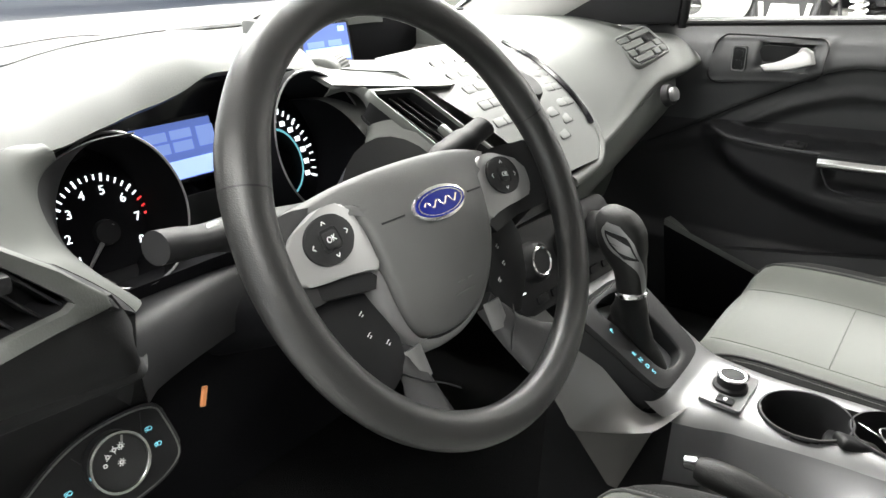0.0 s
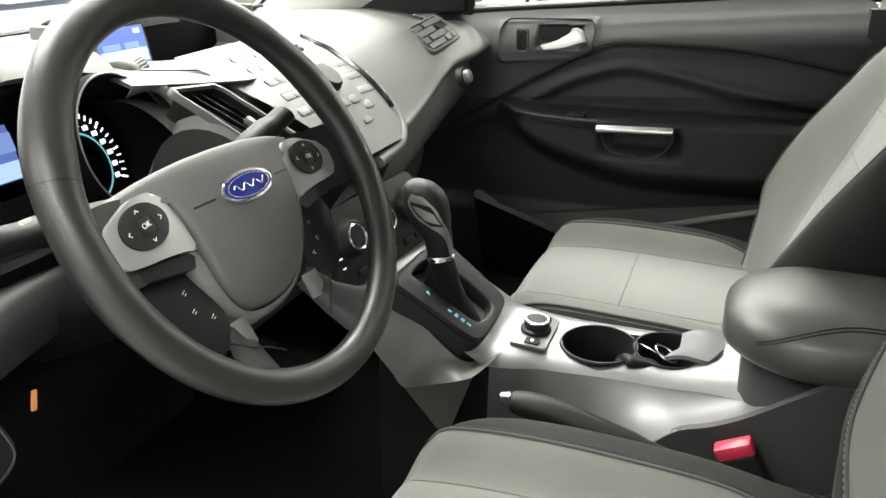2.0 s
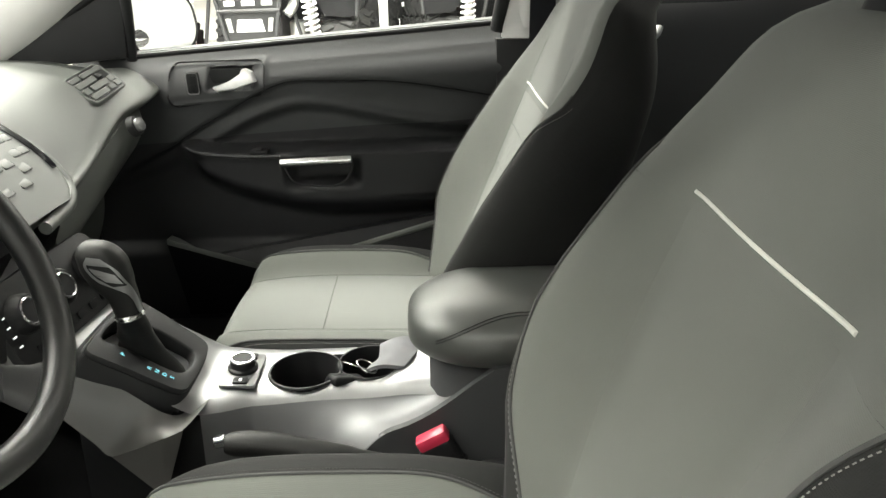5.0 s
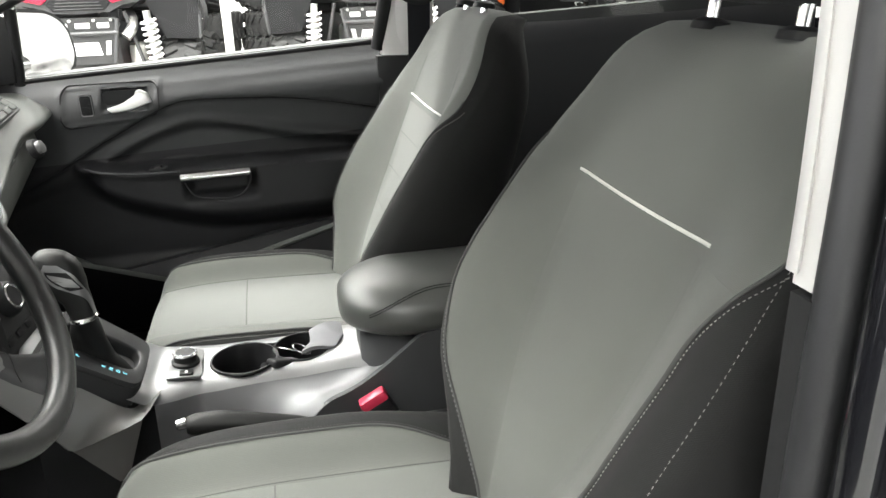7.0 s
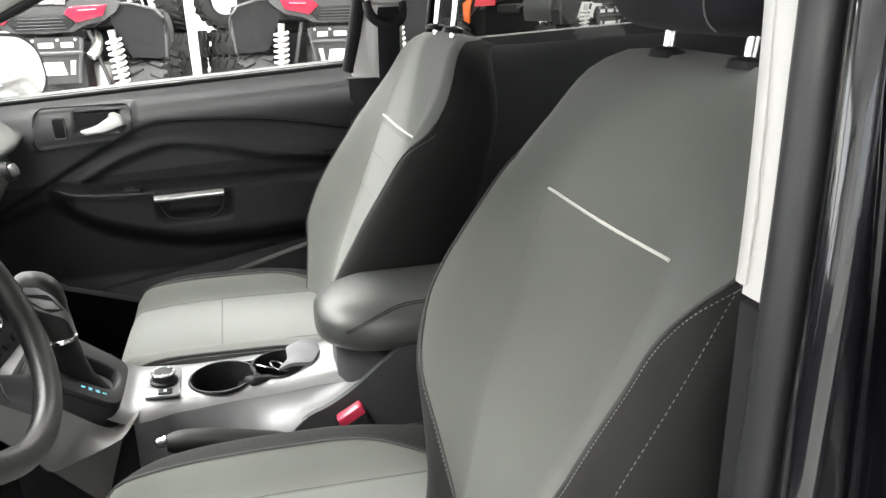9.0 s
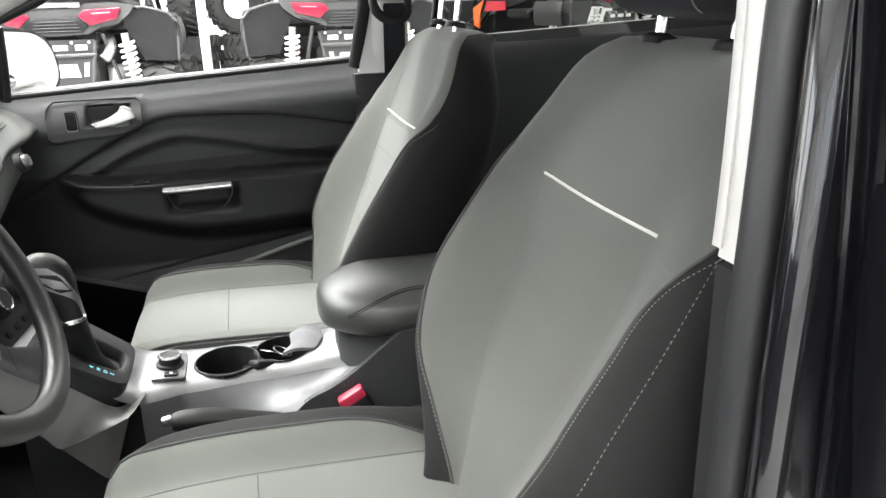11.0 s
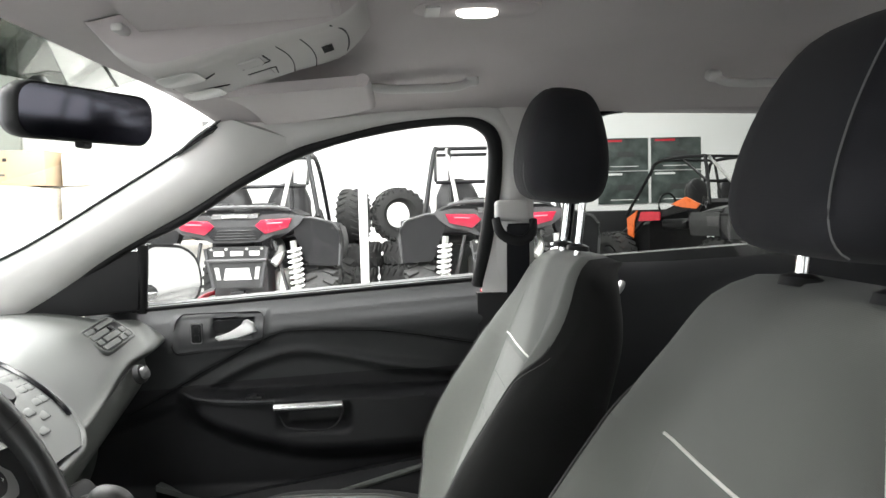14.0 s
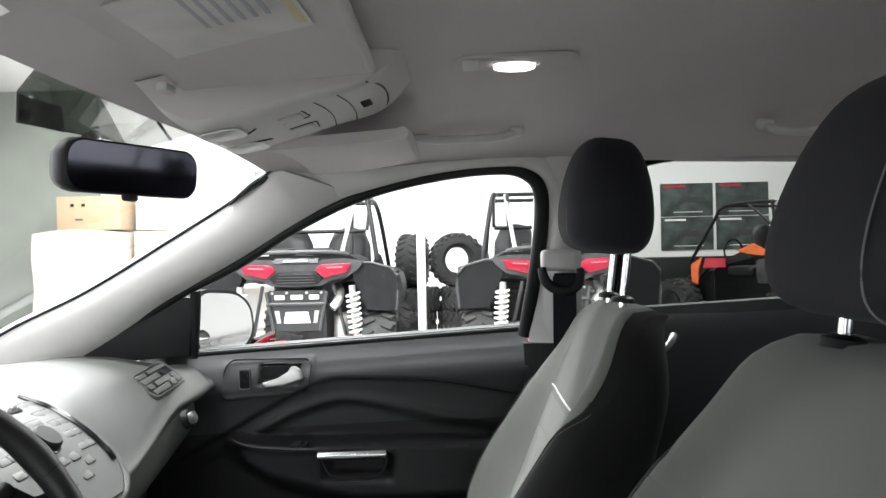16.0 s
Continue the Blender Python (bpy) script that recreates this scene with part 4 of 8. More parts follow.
for name, gx in (("rev_counter", -0.476), ("speedometer", -0.248)):
    big_r = 1.0 if gx < -0.4 else 1.17
    gm = facing((gx, 0.288, 0.993 + 0.05 * (big_r - 1)), (-0.06 if gx < -0.4 else 0.04, -1, 0.3))
    fx, fy = (0.0125, -0.0165) if gx < -0.4 else (0.0, -0.01)
    GA[name] = gm
    sg = -1 if gx < -0.4 else 1

    def tube_ring(r, h, out=0.0):
        """The gauge's tube: round, drawn out a little towards its outer upper side."""
        pts = []
        for k in range(56):
            a = 2 * math.pi * k / 56
            c, d = math.cos(a), math.sin(a)
            pts.append(gm @ V((big_r * r * c * (1 + out * max(0.0, sg * c)), big_r * r * 1.14 * d * (1 + 0.6 * out * max(0.0, d)), h)))
        return pts

    g = part(name, loft([tube_ring(0.056, -0.032), tube_ring(0.055, 0.02, 0.08), tube_ring(0.0545, 0.05, 0.1), tube_ring(0.0565, 0.05, 0.1), tube_ring(0.058, 0.035, 0.1), tube_ring(0.06, -0.03, 0.06)], cap=False), "void", dash, "round black gauge with lit white marks")
    part("gauge_rim", loft([tube_ring(0.0545, 0.0502, 0.1), tube_ring(0.0556, 0.0512, 0.1), tube_ring(0.0566, 0.0502, 0.1)], cap=False), "piano", g, "thin satin grey gauge rim")
    part("gauge_face", plate(oval(0.116 * big_r, 0.13 * big_r, 40), gm @ Matrix.Translation((0, 0, -0.03)), 0.002), "void", g)
    gm = gm @ Matrix.Translation((fx, fy, -0.03)) @ Matrix.Scale(1.1 if gx < -0.4 else 1.3, 4)
    lo, hi, count = (215, -45, 33)
    marks, red = [], []
    for k in range(count):
        a = radians(243 - 267 * k / (count - 1))
        big = k % 4 == 0
        bar = box((0, 0, 0), (0.0065 if big else 0.0045, 0.0016 if big else 0.0011, 0.001), 0)
        moved(bar, gm @ Matrix.Translation((0.0405 * math.cos(a), 0.046 * math.sin(a), 0.0035)) @ pose(0, 0, 0, 0, 0, math.degrees(a)))
        (red if name == "rev_counter" and k >= 26 else marks).append(bar)
    part("gauge_scale", join(*marks), "lit_white", g)
    if red:
        part("red_scale", join(*red), "lit_red", g, "red gauge marks")
    if name == "rev_counter":
        for n in range(1, 9):
            a = radians(243 - 267 * n / 8)
            part("numeral", word(str(n), gm @ Matrix.Translation((0.0305 * math.cos(a), 0.035 * math.sin(a), 0.0035)), 0.0105, 0.0004), "lit_white", g)
    else:
        for n in range(1, 17):
            a = radians(243 - 267 * n / 16)
            part("numeral_bar", moved(box((0, 0, 0), (0.0055, 0.0042, 0.0006), 0), gm @ Matrix.Translation((0.0325 * math.cos(a), 0.037 * math.sin(a), 0.0035))), "lit_white", g)
        part("inner_ring", loft([[gm @ V((r * math.cos(a), r * 1.1 * math.sin(a), 0.004)) for a in [2 * math.pi * k / 40 for k in range(40)]] for r in (0.0262, 0.028)], cap=False), "lit_cyan", g)
    na = radians(225)
    needle = tube([gm @ V((-0.008 * math.cos(na), -0.008 * math.sin(na), 0.007)), gm @ V((0.036 * math.cos(na), 0.038 * math.sin(na), 0.007))], [0.0028, 0.0012], 8)
    part("needle", needle, "lit_cyan" if name == "speedometer" else "piano", g, "thin gauge needle")
    part("needle_hub", moved(lathe([(0, 0), (0.011, 0), (0.01, 0.006), (0, 0.007)], 24), gm @ Matrix.Translation((0, 0, 0.003))), "black", g)
fm = facing((-0.372, 0.292, 0.968), (-0.05, -1, 0.28))
fuel = part("small_gauge", plate(rrect(0.085, 0.034, 0.012), fm, 0.003, 0.001), "black", dash, "small fuel and temperature gauge")
for k in range(6):
    a = radians(150 - 50 * k / 5)
    part("gauge_mark", moved(box((0, 0, 0), (0.004, 0.0014, 0.001), 0), fm @ Matrix.Translation((-0.012 + 0.02 * math.cos(a), -0.012 + 0.02 * math.sin(a), 0.004)) @ pose(0, 0, 0, 0, 0, math.degrees(a))), "lit_red" if k == 0 else "lit_white", fuel)


def lit_screen(name, m, w, h, parent, tiles):
    s = part(name, plate(rrect(w + 0.008, h + 0.008, 0.003), m, 0.003, 0.001), "gloss_black", parent, "lit blue display screen")
    part("display", plate(rrect(w, h, 0.001), m @ Matrix.Translation((0, 0, 0.0032)), 0.0006), SCREEN, s)
    for tx, ty, tw, th, k in tiles:
        part("display_tile", plate(rrect(tw, th, 0.0005), m @ Matrix.Translation((tx, ty, 0.0042)), 0.0003), (TILE_A, TILE_B)[k], s)
    return s


SCREEN, TILE_A, TILE_B = glow("screen_blue", (0.1, 0.16, 0.45), 0.9), glow("screen_pale", (0.42, 0.6, 0.95), 0.9), glow("screen_mid", (0.2, 0.3, 0.66), 0.9)
tiles = [(-0.036, 0.008, 0.012, 0.014, 0), (-0.02, 0.016, 0.024, 0.009, 1), (0.008, 0.016, 0.024, 0.009, 1), (-0.018, 0.004, 0.022, 0.01, 1), (0.008, 0.004, 0.022, 0.01, 1), (0.0, -0.018, 0.088, 0.018, 0), (0.036, 0.01, 0.02, 0.02, 1)]
lit_screen("cluster_display", facing((-0.368, 0.324, 1.022), (-0.03, -1, 0.25)), 0.09, 0.056, dash, tiles)
# hooded display on top of the centre stack
cm = facing((-0.04, 0.432, 1.085), (-0.05, -1, 0.2))
lit_screen("centre_display", cm, 0.085, 0.05, dash, [(0, -0.014, 0.08, 0.018, 0), (0.03, 0.018, 0.012, 0.007, 0), (-0.02, 0.0, 0.03, 0.008, 1), (0.015, 0.0, 0.025, 0.008, 1)])
hoodc = lambda u, v: (-0.135 + 0.335 * u, 0.5 - 0.045 * v - 0.01 * math.sin(math.pi * u), 1.122 - 0.05 * abs(2 * u - 1) ** 4 - 0.006 * v)
part("display_hood", surf(hoodc, 24, 6, (0, 0, -0.012)), "dash", dash, "grained hood over the centre display", 50)
part("display_recess", box((0.03, 0.462, 1.085), (0.32, 0.03, 0.085), 0.01), "void", dash)
for sx in (-0.135, 0.195):
    part("recess_cheek", box((sx, 0.43, 1.085), (0.014, 0.1, 0.075), 0.005), "dash", dash)

# ---- centre stack pod ----
POD_A, POD_B = V((0, 0.285, 1.08)), V((0, 0.098, 0.936))
pod_up = (POD_A - POD_B).normalized()
pod_n = V((0, -pod_up.z, pod_up.y))


def pod_pt(x, t, h=0.0):
    return POD_B + (POD_A - POD_B) * t + V((x, 0, 0)) + pod_n * (h + 0.02 * math.sin(math.pi * t) - 0.25 * x * x)


def pod_half(t):
    return along((0, 0.06, 0.14, 0.3, 0.7, 1), (0.085, 0.112, 0.128, 0.138, 0.138, 0.125), t)


cx_pod = 0.05
pod_left = lambda t: along((0, 0.17, 0.65, 1), (-0.02, -0.04, -0.1, -0.115), t)
pod_right = lambda t: cx_pod + pod_half(t)
pod = part("centre_panel", surf(lambda u, v: pod_pt(pod_left(v) + (pod_right(v) - pod_left(v)) * u, v, 0.012 - 0.012 * step(0.94, 1, u)), 40, 30), "dash", dash, "grey centre stack panel", 50)
rim_pts = [pod_pt(pod_right(t / 24) + 0.004, t / 24, 0.001) for t in range(24, -1, -1)] + [pod_pt(pod_right(0) - 0.09 * k / 6, -0.01 - 0.03 * k / 6, 0.0) for k in range(1, 7)]
part("stack_rim", tube(rim_pts, [0.004 + 0.005 * step(0, 20, k) for k in range(len(rim_pts))], 10), "dash", dash, "grey rim of the centre stack")
part("stack_base", loft([[pod_pt(cx_pod + pod_half(t / 12) * s, t / 12, -d) for t in range(13)] for s, d in ((-0.5, 0.03), (-0.5, 0.09), (0.9, 0.09), (1.02, 0.0))], loop=False), "dash_dark", dash)
# chrome-lined slots that follow both sides of the buttons
for sg in (1,):
    slot = [pod_pt(cx_pod + sg * (pod_half(t) - 0.022), t, 0.0135) for t in [0.2 + 0.75 * k / 20 for k in range(21)]]
    part("stack_slot", tube(slot, 0.0046, 6), "gloss_black", pod)
    bright = [pod_pt(cx_pod + sg * (pod_half(t) - 0.0165), t, 0.0145) for t in [0.3 + 0.4 * k / 12 for k in range(13)]]
    part("slot_trim", tube(bright, 0.0018, 6), "chrome", pod)


def pod_button(x, t, w, h, material="dash", name="button", depth=0.0016):
    x = cx_pod + (x - cx_pod) * 0.78
    m = facing(pod_pt(x, t, 0.0112), pod_n)
    b = part(name, plate(rrect(w * 0.86, h, min(w, h) * 0.2, 3), m, depth, 0.0008), material, pod)
    part("button_gap", plate(rrect(w * 0.86 + 0.0026, h + 0.0026, min(w, h) * 0.22, 3), m, 0.0009), "black", b)
    return b


for r in range(5):
    for sx in (-0.115, -0.086, 0.092, 0.12):
        pod_button(cx_pod + sx, 0.38 + 0.115 * r, 0.025, 0.012, "dash")
for sx, t in ((-0.04, 0.34), (0.0, 0.34), (0.04, 0.34), (0.07, 0.28), (-0.07, 0.28), (0.03, 0.2), (-0.03, 0.2)):
    pod_button(cx_pod + sx, t, 0.026, 0.014)
pod_button(cx_pod, 0.82, 0.13, 0.012, "gloss_black", "disc_slot", 0.002)
for sx in (-0.045, 0.045):
    pod_button(cx_pod + sx, 0.66, 0.04, 0.012, "dash")
km = facing(pod_pt(cx_pod, 0.5, 0.012), pod_n)
knob = part("volume_knob", moved(lathe([(0, 0), (0.024, 0), (0.022, 0.014), (0.019, 0.017), (0, 0.017)], 32), km), "dash_dark", pod, "round black volume knob")
part("knob_ring", moved(lathe([(0.0235, 0.003), (0.0255, 0.0045), (0.0235, 0.006)], 32), km), "chrome", knob)


# tall vent on the slope between the gauges and the stack
CV = [V(q) for q in ((-0.2126, 0.2, 1.0698), (-0.1399, 0.2, 1.062), (-0.0955, 0.1, 0.9841), (-0.1809, 0.1, 0.9967))]
cv_n = (CV[3] - CV[0]).cross(CV[1] - CV[0]).normalized()
cv_n = cv_n if cv_n.z > 0 else -cv_n


def cv_ring(s, h):
    mid = sum(CV, V((0, 0, 0))) / 4
    q = [mid + (c - mid) * s for c in CV]
    out = []
    for i in range(4):
        for t in (0.06, 0.12, 0.5, 0.88, 0.94):
            out.append(q[i].lerp(q[(i + 1) % 4], t) + cv_n * h)
    return out


cvent = part("air_vent", loft([cv_ring(1.1, -0.008), cv_ring(1.09, 0.0), cv_ring(1.07, 0.0012), cv_ring(1.02, 0.001), cv_ring(1.0, -0.003)], cap=False), "dash", dash, "tall slatted centre air vent", 50)
part("vent_throat", loft([cv_ring(1.0, -0.003), cv_ring(0.985, -0.03)], cap=False), "black", cvent)
part("vent_back", slab(cv_ring(1.0, -0.03), tuple(-0.003 * cv_n)), "black", cvent)
for k in range(5):
    w = (k + 0.5) / 5
    a, b = CV[0].lerp(CV[1], w), CV[3].lerp(CV[2], w)
    part("slat", tube([a - cv_n * 0.012, a.lerp(b, 0.5) - cv_n * 0.01, b - cv_n * 0.012], 0.008, 6, flat=0.16, up=(0.6, 0, 1)), "dash_dark", cvent)
part("vane_tab", moved(box((0, 0, 0), (0.01, 0.02, 0.01), 0.003), facing(CV[0].lerp(CV[2], 0.52) - cv_n * 0.002, cv_n, (0, 1, 0.8))), "dash", cvent)
vm = dash_pose(0.55, 0.215)
ve = part("air_vent", loft([[vm @ V((x * s, y * s, z)) for x, y in rrect(0.125, 0.07, 0.016)] for s, z in ((1.06, -0.006), (1.03, 0.0015), (0.97, 0.003), (0.93, 0.002), (0.91, -0.002))], cap=False), "dash", dash, "grey air vent with dark slots", 60)
part("vent_back", plate(rrect(0.116, 0.062, 0.01), vm, 0.0008), "black", ve)
for yy, x0, x1, h in ((0.0235, -0.054, -0.02, 0.011), (0.0235, -0.012, 0.054, 0.011), (0.009, -0.054, 0.012, 0.013), (-0.007, -0.026, 0.03, 0.013), (-0.007, 0.036, 0.054, 0.013), (-0.0225, -0.054, 0.006, 0.012), (-0.0225, 0.012, 0.03, 0.012), (-0.0225, 0.036, 0.054, 0.012), (-0.007, -0.054, -0.034, 0.013)):
    part("slat", moved(box(((x0 + x1) / 2, yy, 0.0025), (x1 - x0, h, 0.004), 0.0014, 1, (10, 0, 0)), vm), "dash", ve)
part("vane_tab", moved(box((0.022, 0.009, 0.004), (0.012, 0.012, 0.006), 0.002), vm), "dash_dark", ve)
# tapered end of the dash with its vent
END_OUT = [(-0.74, 1.14), (-0.659, 1.0824), (-0.6294, 1.0581), (-0.603, 1.0312), (-0.6005, 1.023), (-0.64, 1.0255), (-0.673, 1.0262), (-0.74, 1.026)]
END_IN = [(-0.73, 1.124), (-0.6613, 1.074), (-0.6465, 1.0595), (-0.628, 1.041), (-0.6255, 1.0368), (-0.6314, 1.0345), (-0.67, 1.0366), (-0.73, 1.039)]


def end_ring(flat, s, back):
    cx, cz = -0.667, 1.062
    return [(cx + (x - cx) * s, 0.045 + 0.28 * (x + 0.65) + back, cz + (z - cz) * s) for i in range(len(flat)) for t in (0.0, 0.25, 0.5, 0.75) for x, z in [(flat[i][0] * (1 - t) + flat[(i + 1) % len(flat)][0] * t, flat[i][1] * (1 - t) + flat[(i + 1) % len(flat)][1] * t)]]


end = part("vent_housing", loft([end_ring(END_OUT, 0.97, 0.03), end_ring(END_OUT, 1.02, 0.012), end_ring(END_OUT, 1.0, 0.003), end_ring(END_OUT, 0.95, 0.0), end_ring(END_IN, 1.02, 0.002), end_ring(END_IN, 0.98, 0.006)], cap=False), "dash", dash, "dark grey tapered dash end with air vent", 60)
part("vent_throat", loft([end_ring(END_IN, 0.98, 0.006), end_ring(END_IN, 0.93, 0.045)], cap=False), "black", end)
part("vent_back", slab(end_ring(END_IN, 0.95, 0.044), (0, 0.004, 0)), "black", end)
for x1, z1, rise, x0 in ((-0.6264, 1.0325, 1.14, -0.672), (-0.6412, 1.0335, 1.2, -0.69), (-0.6563, 1.0335, 1.3, -0.705), (-0.671, 1.034, 1.3, -0.72)):
    edge_pts = [V((x, 0.045 + 0.28 * (x + 0.65) + 0.008, z1 + rise * (x1 - x))) for x in [x0 + (x1 - x0) * j / 6 for j in range(7)]]
    part("slat", loft([[q + V((0, dy, dz)) for dy, dz in ((0, 0.0012), (0.003, 0.002), (0.026, -0.002), (0.026, -0.005), (0.003, -0.001), (0, -0.0008))] for q in edge_pts]), "dash_dark", end, sharp=50)
part("vane_tab", box((-0.665, 0.042, 1.066), (0.012, 0.012, 0.01), 0.003), "black", end)
# seam strip between the vent frame and the fascia, and the dark corner under the fascia's tip
STRIP_A = curve([(-0.66, 0.046, 1.082), (-0.6294, 0.0545, 1.0575), (-0.604, 0.0615, 1.0315), (-0.6, 0.064, 1.022)], 6)
STRIP_B = curve([(-0.655, 0.061, 1.0775), (-0.6133, 0.091, 1.045), (-0.5655, 0.126, 0.9995), (-0.5426, 0.141, 0.9715)], 6)
part("fascia_strip", surf(between(STRIP_A, STRIP_B, (0, 0, 0)), 24, 6, (0, 0.004, -0.004)), "dash_dark", dash, sharp=60)
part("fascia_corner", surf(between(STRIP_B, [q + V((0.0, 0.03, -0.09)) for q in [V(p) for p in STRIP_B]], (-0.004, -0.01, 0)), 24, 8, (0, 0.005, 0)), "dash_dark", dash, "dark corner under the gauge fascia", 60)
# silver bands from the stack to the gauges with the thumb wheel
BAND_F = curve([(-0.2264, 0.243, 1.0755), (-0.198, 0.222, 1.073), (-0.127, 0.208, 1.064), (-0.07, 0.2, 1.058), (-0.03, 0.22, 1.058)], 8)
BAND_B = curve([(-0.212, 0.4, 1.104), (-0.165, 0.4, 1.092), (-0.1, 0.4, 1.078), (-0.02, 0.4, 1.064), (0.06, 0.4, 1.056)], 8)
part("stack_band", surf(between(BAND_F, BAND_B, (0, 0, 0.005)), 32, 10, (0, 0.004, -0.004)), "dash", dash, "grey grained band beside the centre stack", 60)
part("band_groove", tube([between(BAND_F, BAND_B, (0, 0, 0.005))(0.3 + 0.65 * k / 16, 0.32) + V((0, 0, 0.0004)) for k in range(17)], 0.0009, 5), "black", dash)
wheel_pts = []
for k in range(96):
    a = 2 * math.pi * k / 96
    r = 0.0165 if k % 4 < 2 else 0.0156
    wheel_pts.append((r * math.cos(a), r * math.sin(a)))
tw = Matrix.Translation((-0.158, 0.305, 1.078)) @ pose(0, 0, 0, 0, 82, 12)
part("thumb_wheel", loft([[tw @ V((a * s, b * s, z)) for a, b in wheel_pts] for s, z in ((0.9, -0.013), (1, -0.011), (1, 0.011), (0.9, 0.013))]), "dash", dash, "ribbed dimmer thumb wheel", 30)
part("thumb_wheel_housing", loft([[tw @ V((s * 0.0215 * math.cos(a), s * 0.0215 * math.sin(a), z)) for a in [2 * math.pi * k / 40 for k in range(40)]] for s, z in ((0.7, -0.034), (0.95, -0.031), (1.0, -0.024), (1.0, -0.015), (0.9, -0.0135))]), "dash", dash, "rounded thumb wheel housing", 60)
# knob under the passenger vent
km = facing((0.53, 0.15, 0.958), (-0.15, -1, 0.35))
lock = part("vent_knob", moved(lathe([(0, 0), (0.02, 0), (0.018, 0.012), (0.0, 0.013)], 24), km), "dash_dark", dash)
part("knob_cap", plate(rrect(0.024, 0.024, 0.008), km @ Matrix.Translation((0, 0, 0.012)), 0.008, 0.002), "piano", lock, "satin grey square knob")
# glove box and knee panels
part("glove_box", surf(lambda u, v: (0.2 + 0.42 * u, 0.28 + 0.05 * v - 0.03 * math.sin(math.pi * v), 0.86 + 0.03 * u - 0.24 * v), 14, 12, (0, 0.03, 0)), "dash", dash, "dark grey glove box lid")
part("lower_dash", surf(lambda u, v: (0.2 + 0.42 * u, 0.168 + 0.02 * v - 0.012 * math.sin(math.pi * v), (dash_edge(0.2 + 0.42 * u) - 0.012) * (1 - v) + (0.793 + 0.105 * u) * v), 16, 8, (0, 0.02, 0)), "dash", dash, "grey panel under the dash pad", 60)
part("stack_flank", surf(lambda u, v: (0.135 + 0.055 * u, 0.12 + 0.12 * v + 0.08 * u, 0.9 - 0.24 * v), 6, 10, (0.01, 0.01, 0)), "dash", dash)
KNEE = curve([(0, 0.1, 1.02), (0, 0.104, 0.985), (0, 0.118, 0.95), (0, 0.166, 0.91), (0, 0.226, 0.78), (0, 0.3, 0.6)], 6)


def knee(u, v):
    k = v * (len(KNEE) - 1)
    i = min(int(k), len(KNEE) - 2)
    q = V(KNEE[i]).lerp(V(KNEE[i + 1]), k - i)
    x = -0.73 + (0.205 + 0.055 * step(0.3, 0.8, v)) * u
    return (x, q.y + 0.03 * u * step(0.6, 0.0, v) + 0.06 * step(0.78, 1.0, u) ** 2, q.z - 0.07 * u * max(0.0, 1 - 1.6 * v))


part("knee_panel", surf(knee, 30, 30, (0, 0.012, 0)), "dash_dark", dash, "dark grey knee panel with light switch", 60)
def under_vent(u, v):
    x = -0.74 + 0.147 * u
    return V((x, 0.047 + 0.28 * (x + 0.65) + 0.012, 1.032 - 0.008 * u)).lerp(V(knee(0.98 * u, 0.3)), v) + V((0, -0.012, 0)) * math.sin(math.pi * v)


part("dash_end_body", surf(under_vent, 20, 16, (0, 0.01, 0)), "dash_dark", dash, "dark rounded dash end under the vent", 60)
# near-black colour stands in for the shade under the dash
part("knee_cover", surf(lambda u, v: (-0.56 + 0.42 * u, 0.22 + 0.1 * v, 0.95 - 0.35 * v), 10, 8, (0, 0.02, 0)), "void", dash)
part("dash_side_cap", surf(lambda u, v: (-0.705, 0.12 + 0.55 * u, 0.7 + 0.38 * v - 0.05 * v * (1 - u)), 8, 8, (0.02, 0, 0)), "dash_dark", dash)
# highlight along the knee panel's slit, modelled as a pale bar
part("slit_highlight", tube([(-0.626, 0.113, 0.966), (-0.594, 0.13, 0.957)], 0.0012, 6), "piano", dash, "thin pale bar drawn as the highlight on the knee panel slit")

# light switch panel
lm = facing((-0.57, 0.176, 0.839), (-0.05, -1, 0.32))
LP = [(-0.078, -0.01), (-0.043, 0.016), (-0.009, 0.0293), (0.028, 0.0315), (0.047, 0.0268), (0.052, 0.016), (0.0565, -0.013), (0.046, -0.0245), (0.02, -0.032), (-0.04, -0.038), (-0.072, -0.032)]
outline_lp = [(q[0], q[1]) for q in curve([(a, b, 0) for a, b in LP], 5, closed=True)]
lp = part("light_panel", plate([(a * 1.08, b * 1.1) for a, b in outline_lp], lm, 0.006, 0.003), "dash_dark", dash, "dark light switch panel", 60)
part("panel_inset", plate(outline_lp, lm @ Matrix.Translation((0, 0, 0.0062)), 0.0016, 0.0008), "black", lp, sharp=60)
part("panel_line", tube([lm @ V((a * 1.02, b * 1.02, 0.0068)) for a, b in outline_lp], 0.0007, 5, closed=True), "dash", lp)
KX, KY = 0.005, 0.0043
lk = part("light_knob", moved(lathe([(0, 0), (0.0235, 0), (0.0225, 0.012), (0.021, 0.014), (0, 0.0145)], 40), lm @ Matrix.Translation((KX, KY, 0.0075))), "dash_dark", lp, "round black light knob")
part("knob_ring", moved(lathe([(0.0224, 0.011), (0.0244, 0.0125), (0.0238, 0.0152), (0.0218, 0.0152)], 40), lm @ Matrix.Translation((KX, KY, 0.0075))), "chrome", lk, "bright chrome ring")
part("knob_pointer", moved(box((0, 0, 0), (0.0014, 0.006, 0.0008), 0), lm @ Matrix.Translation((KX + 0.006, KY + 0.0165, 0.0222)) @ pose(0, 0, 0, 0, 0, -18)), "piano", lk)
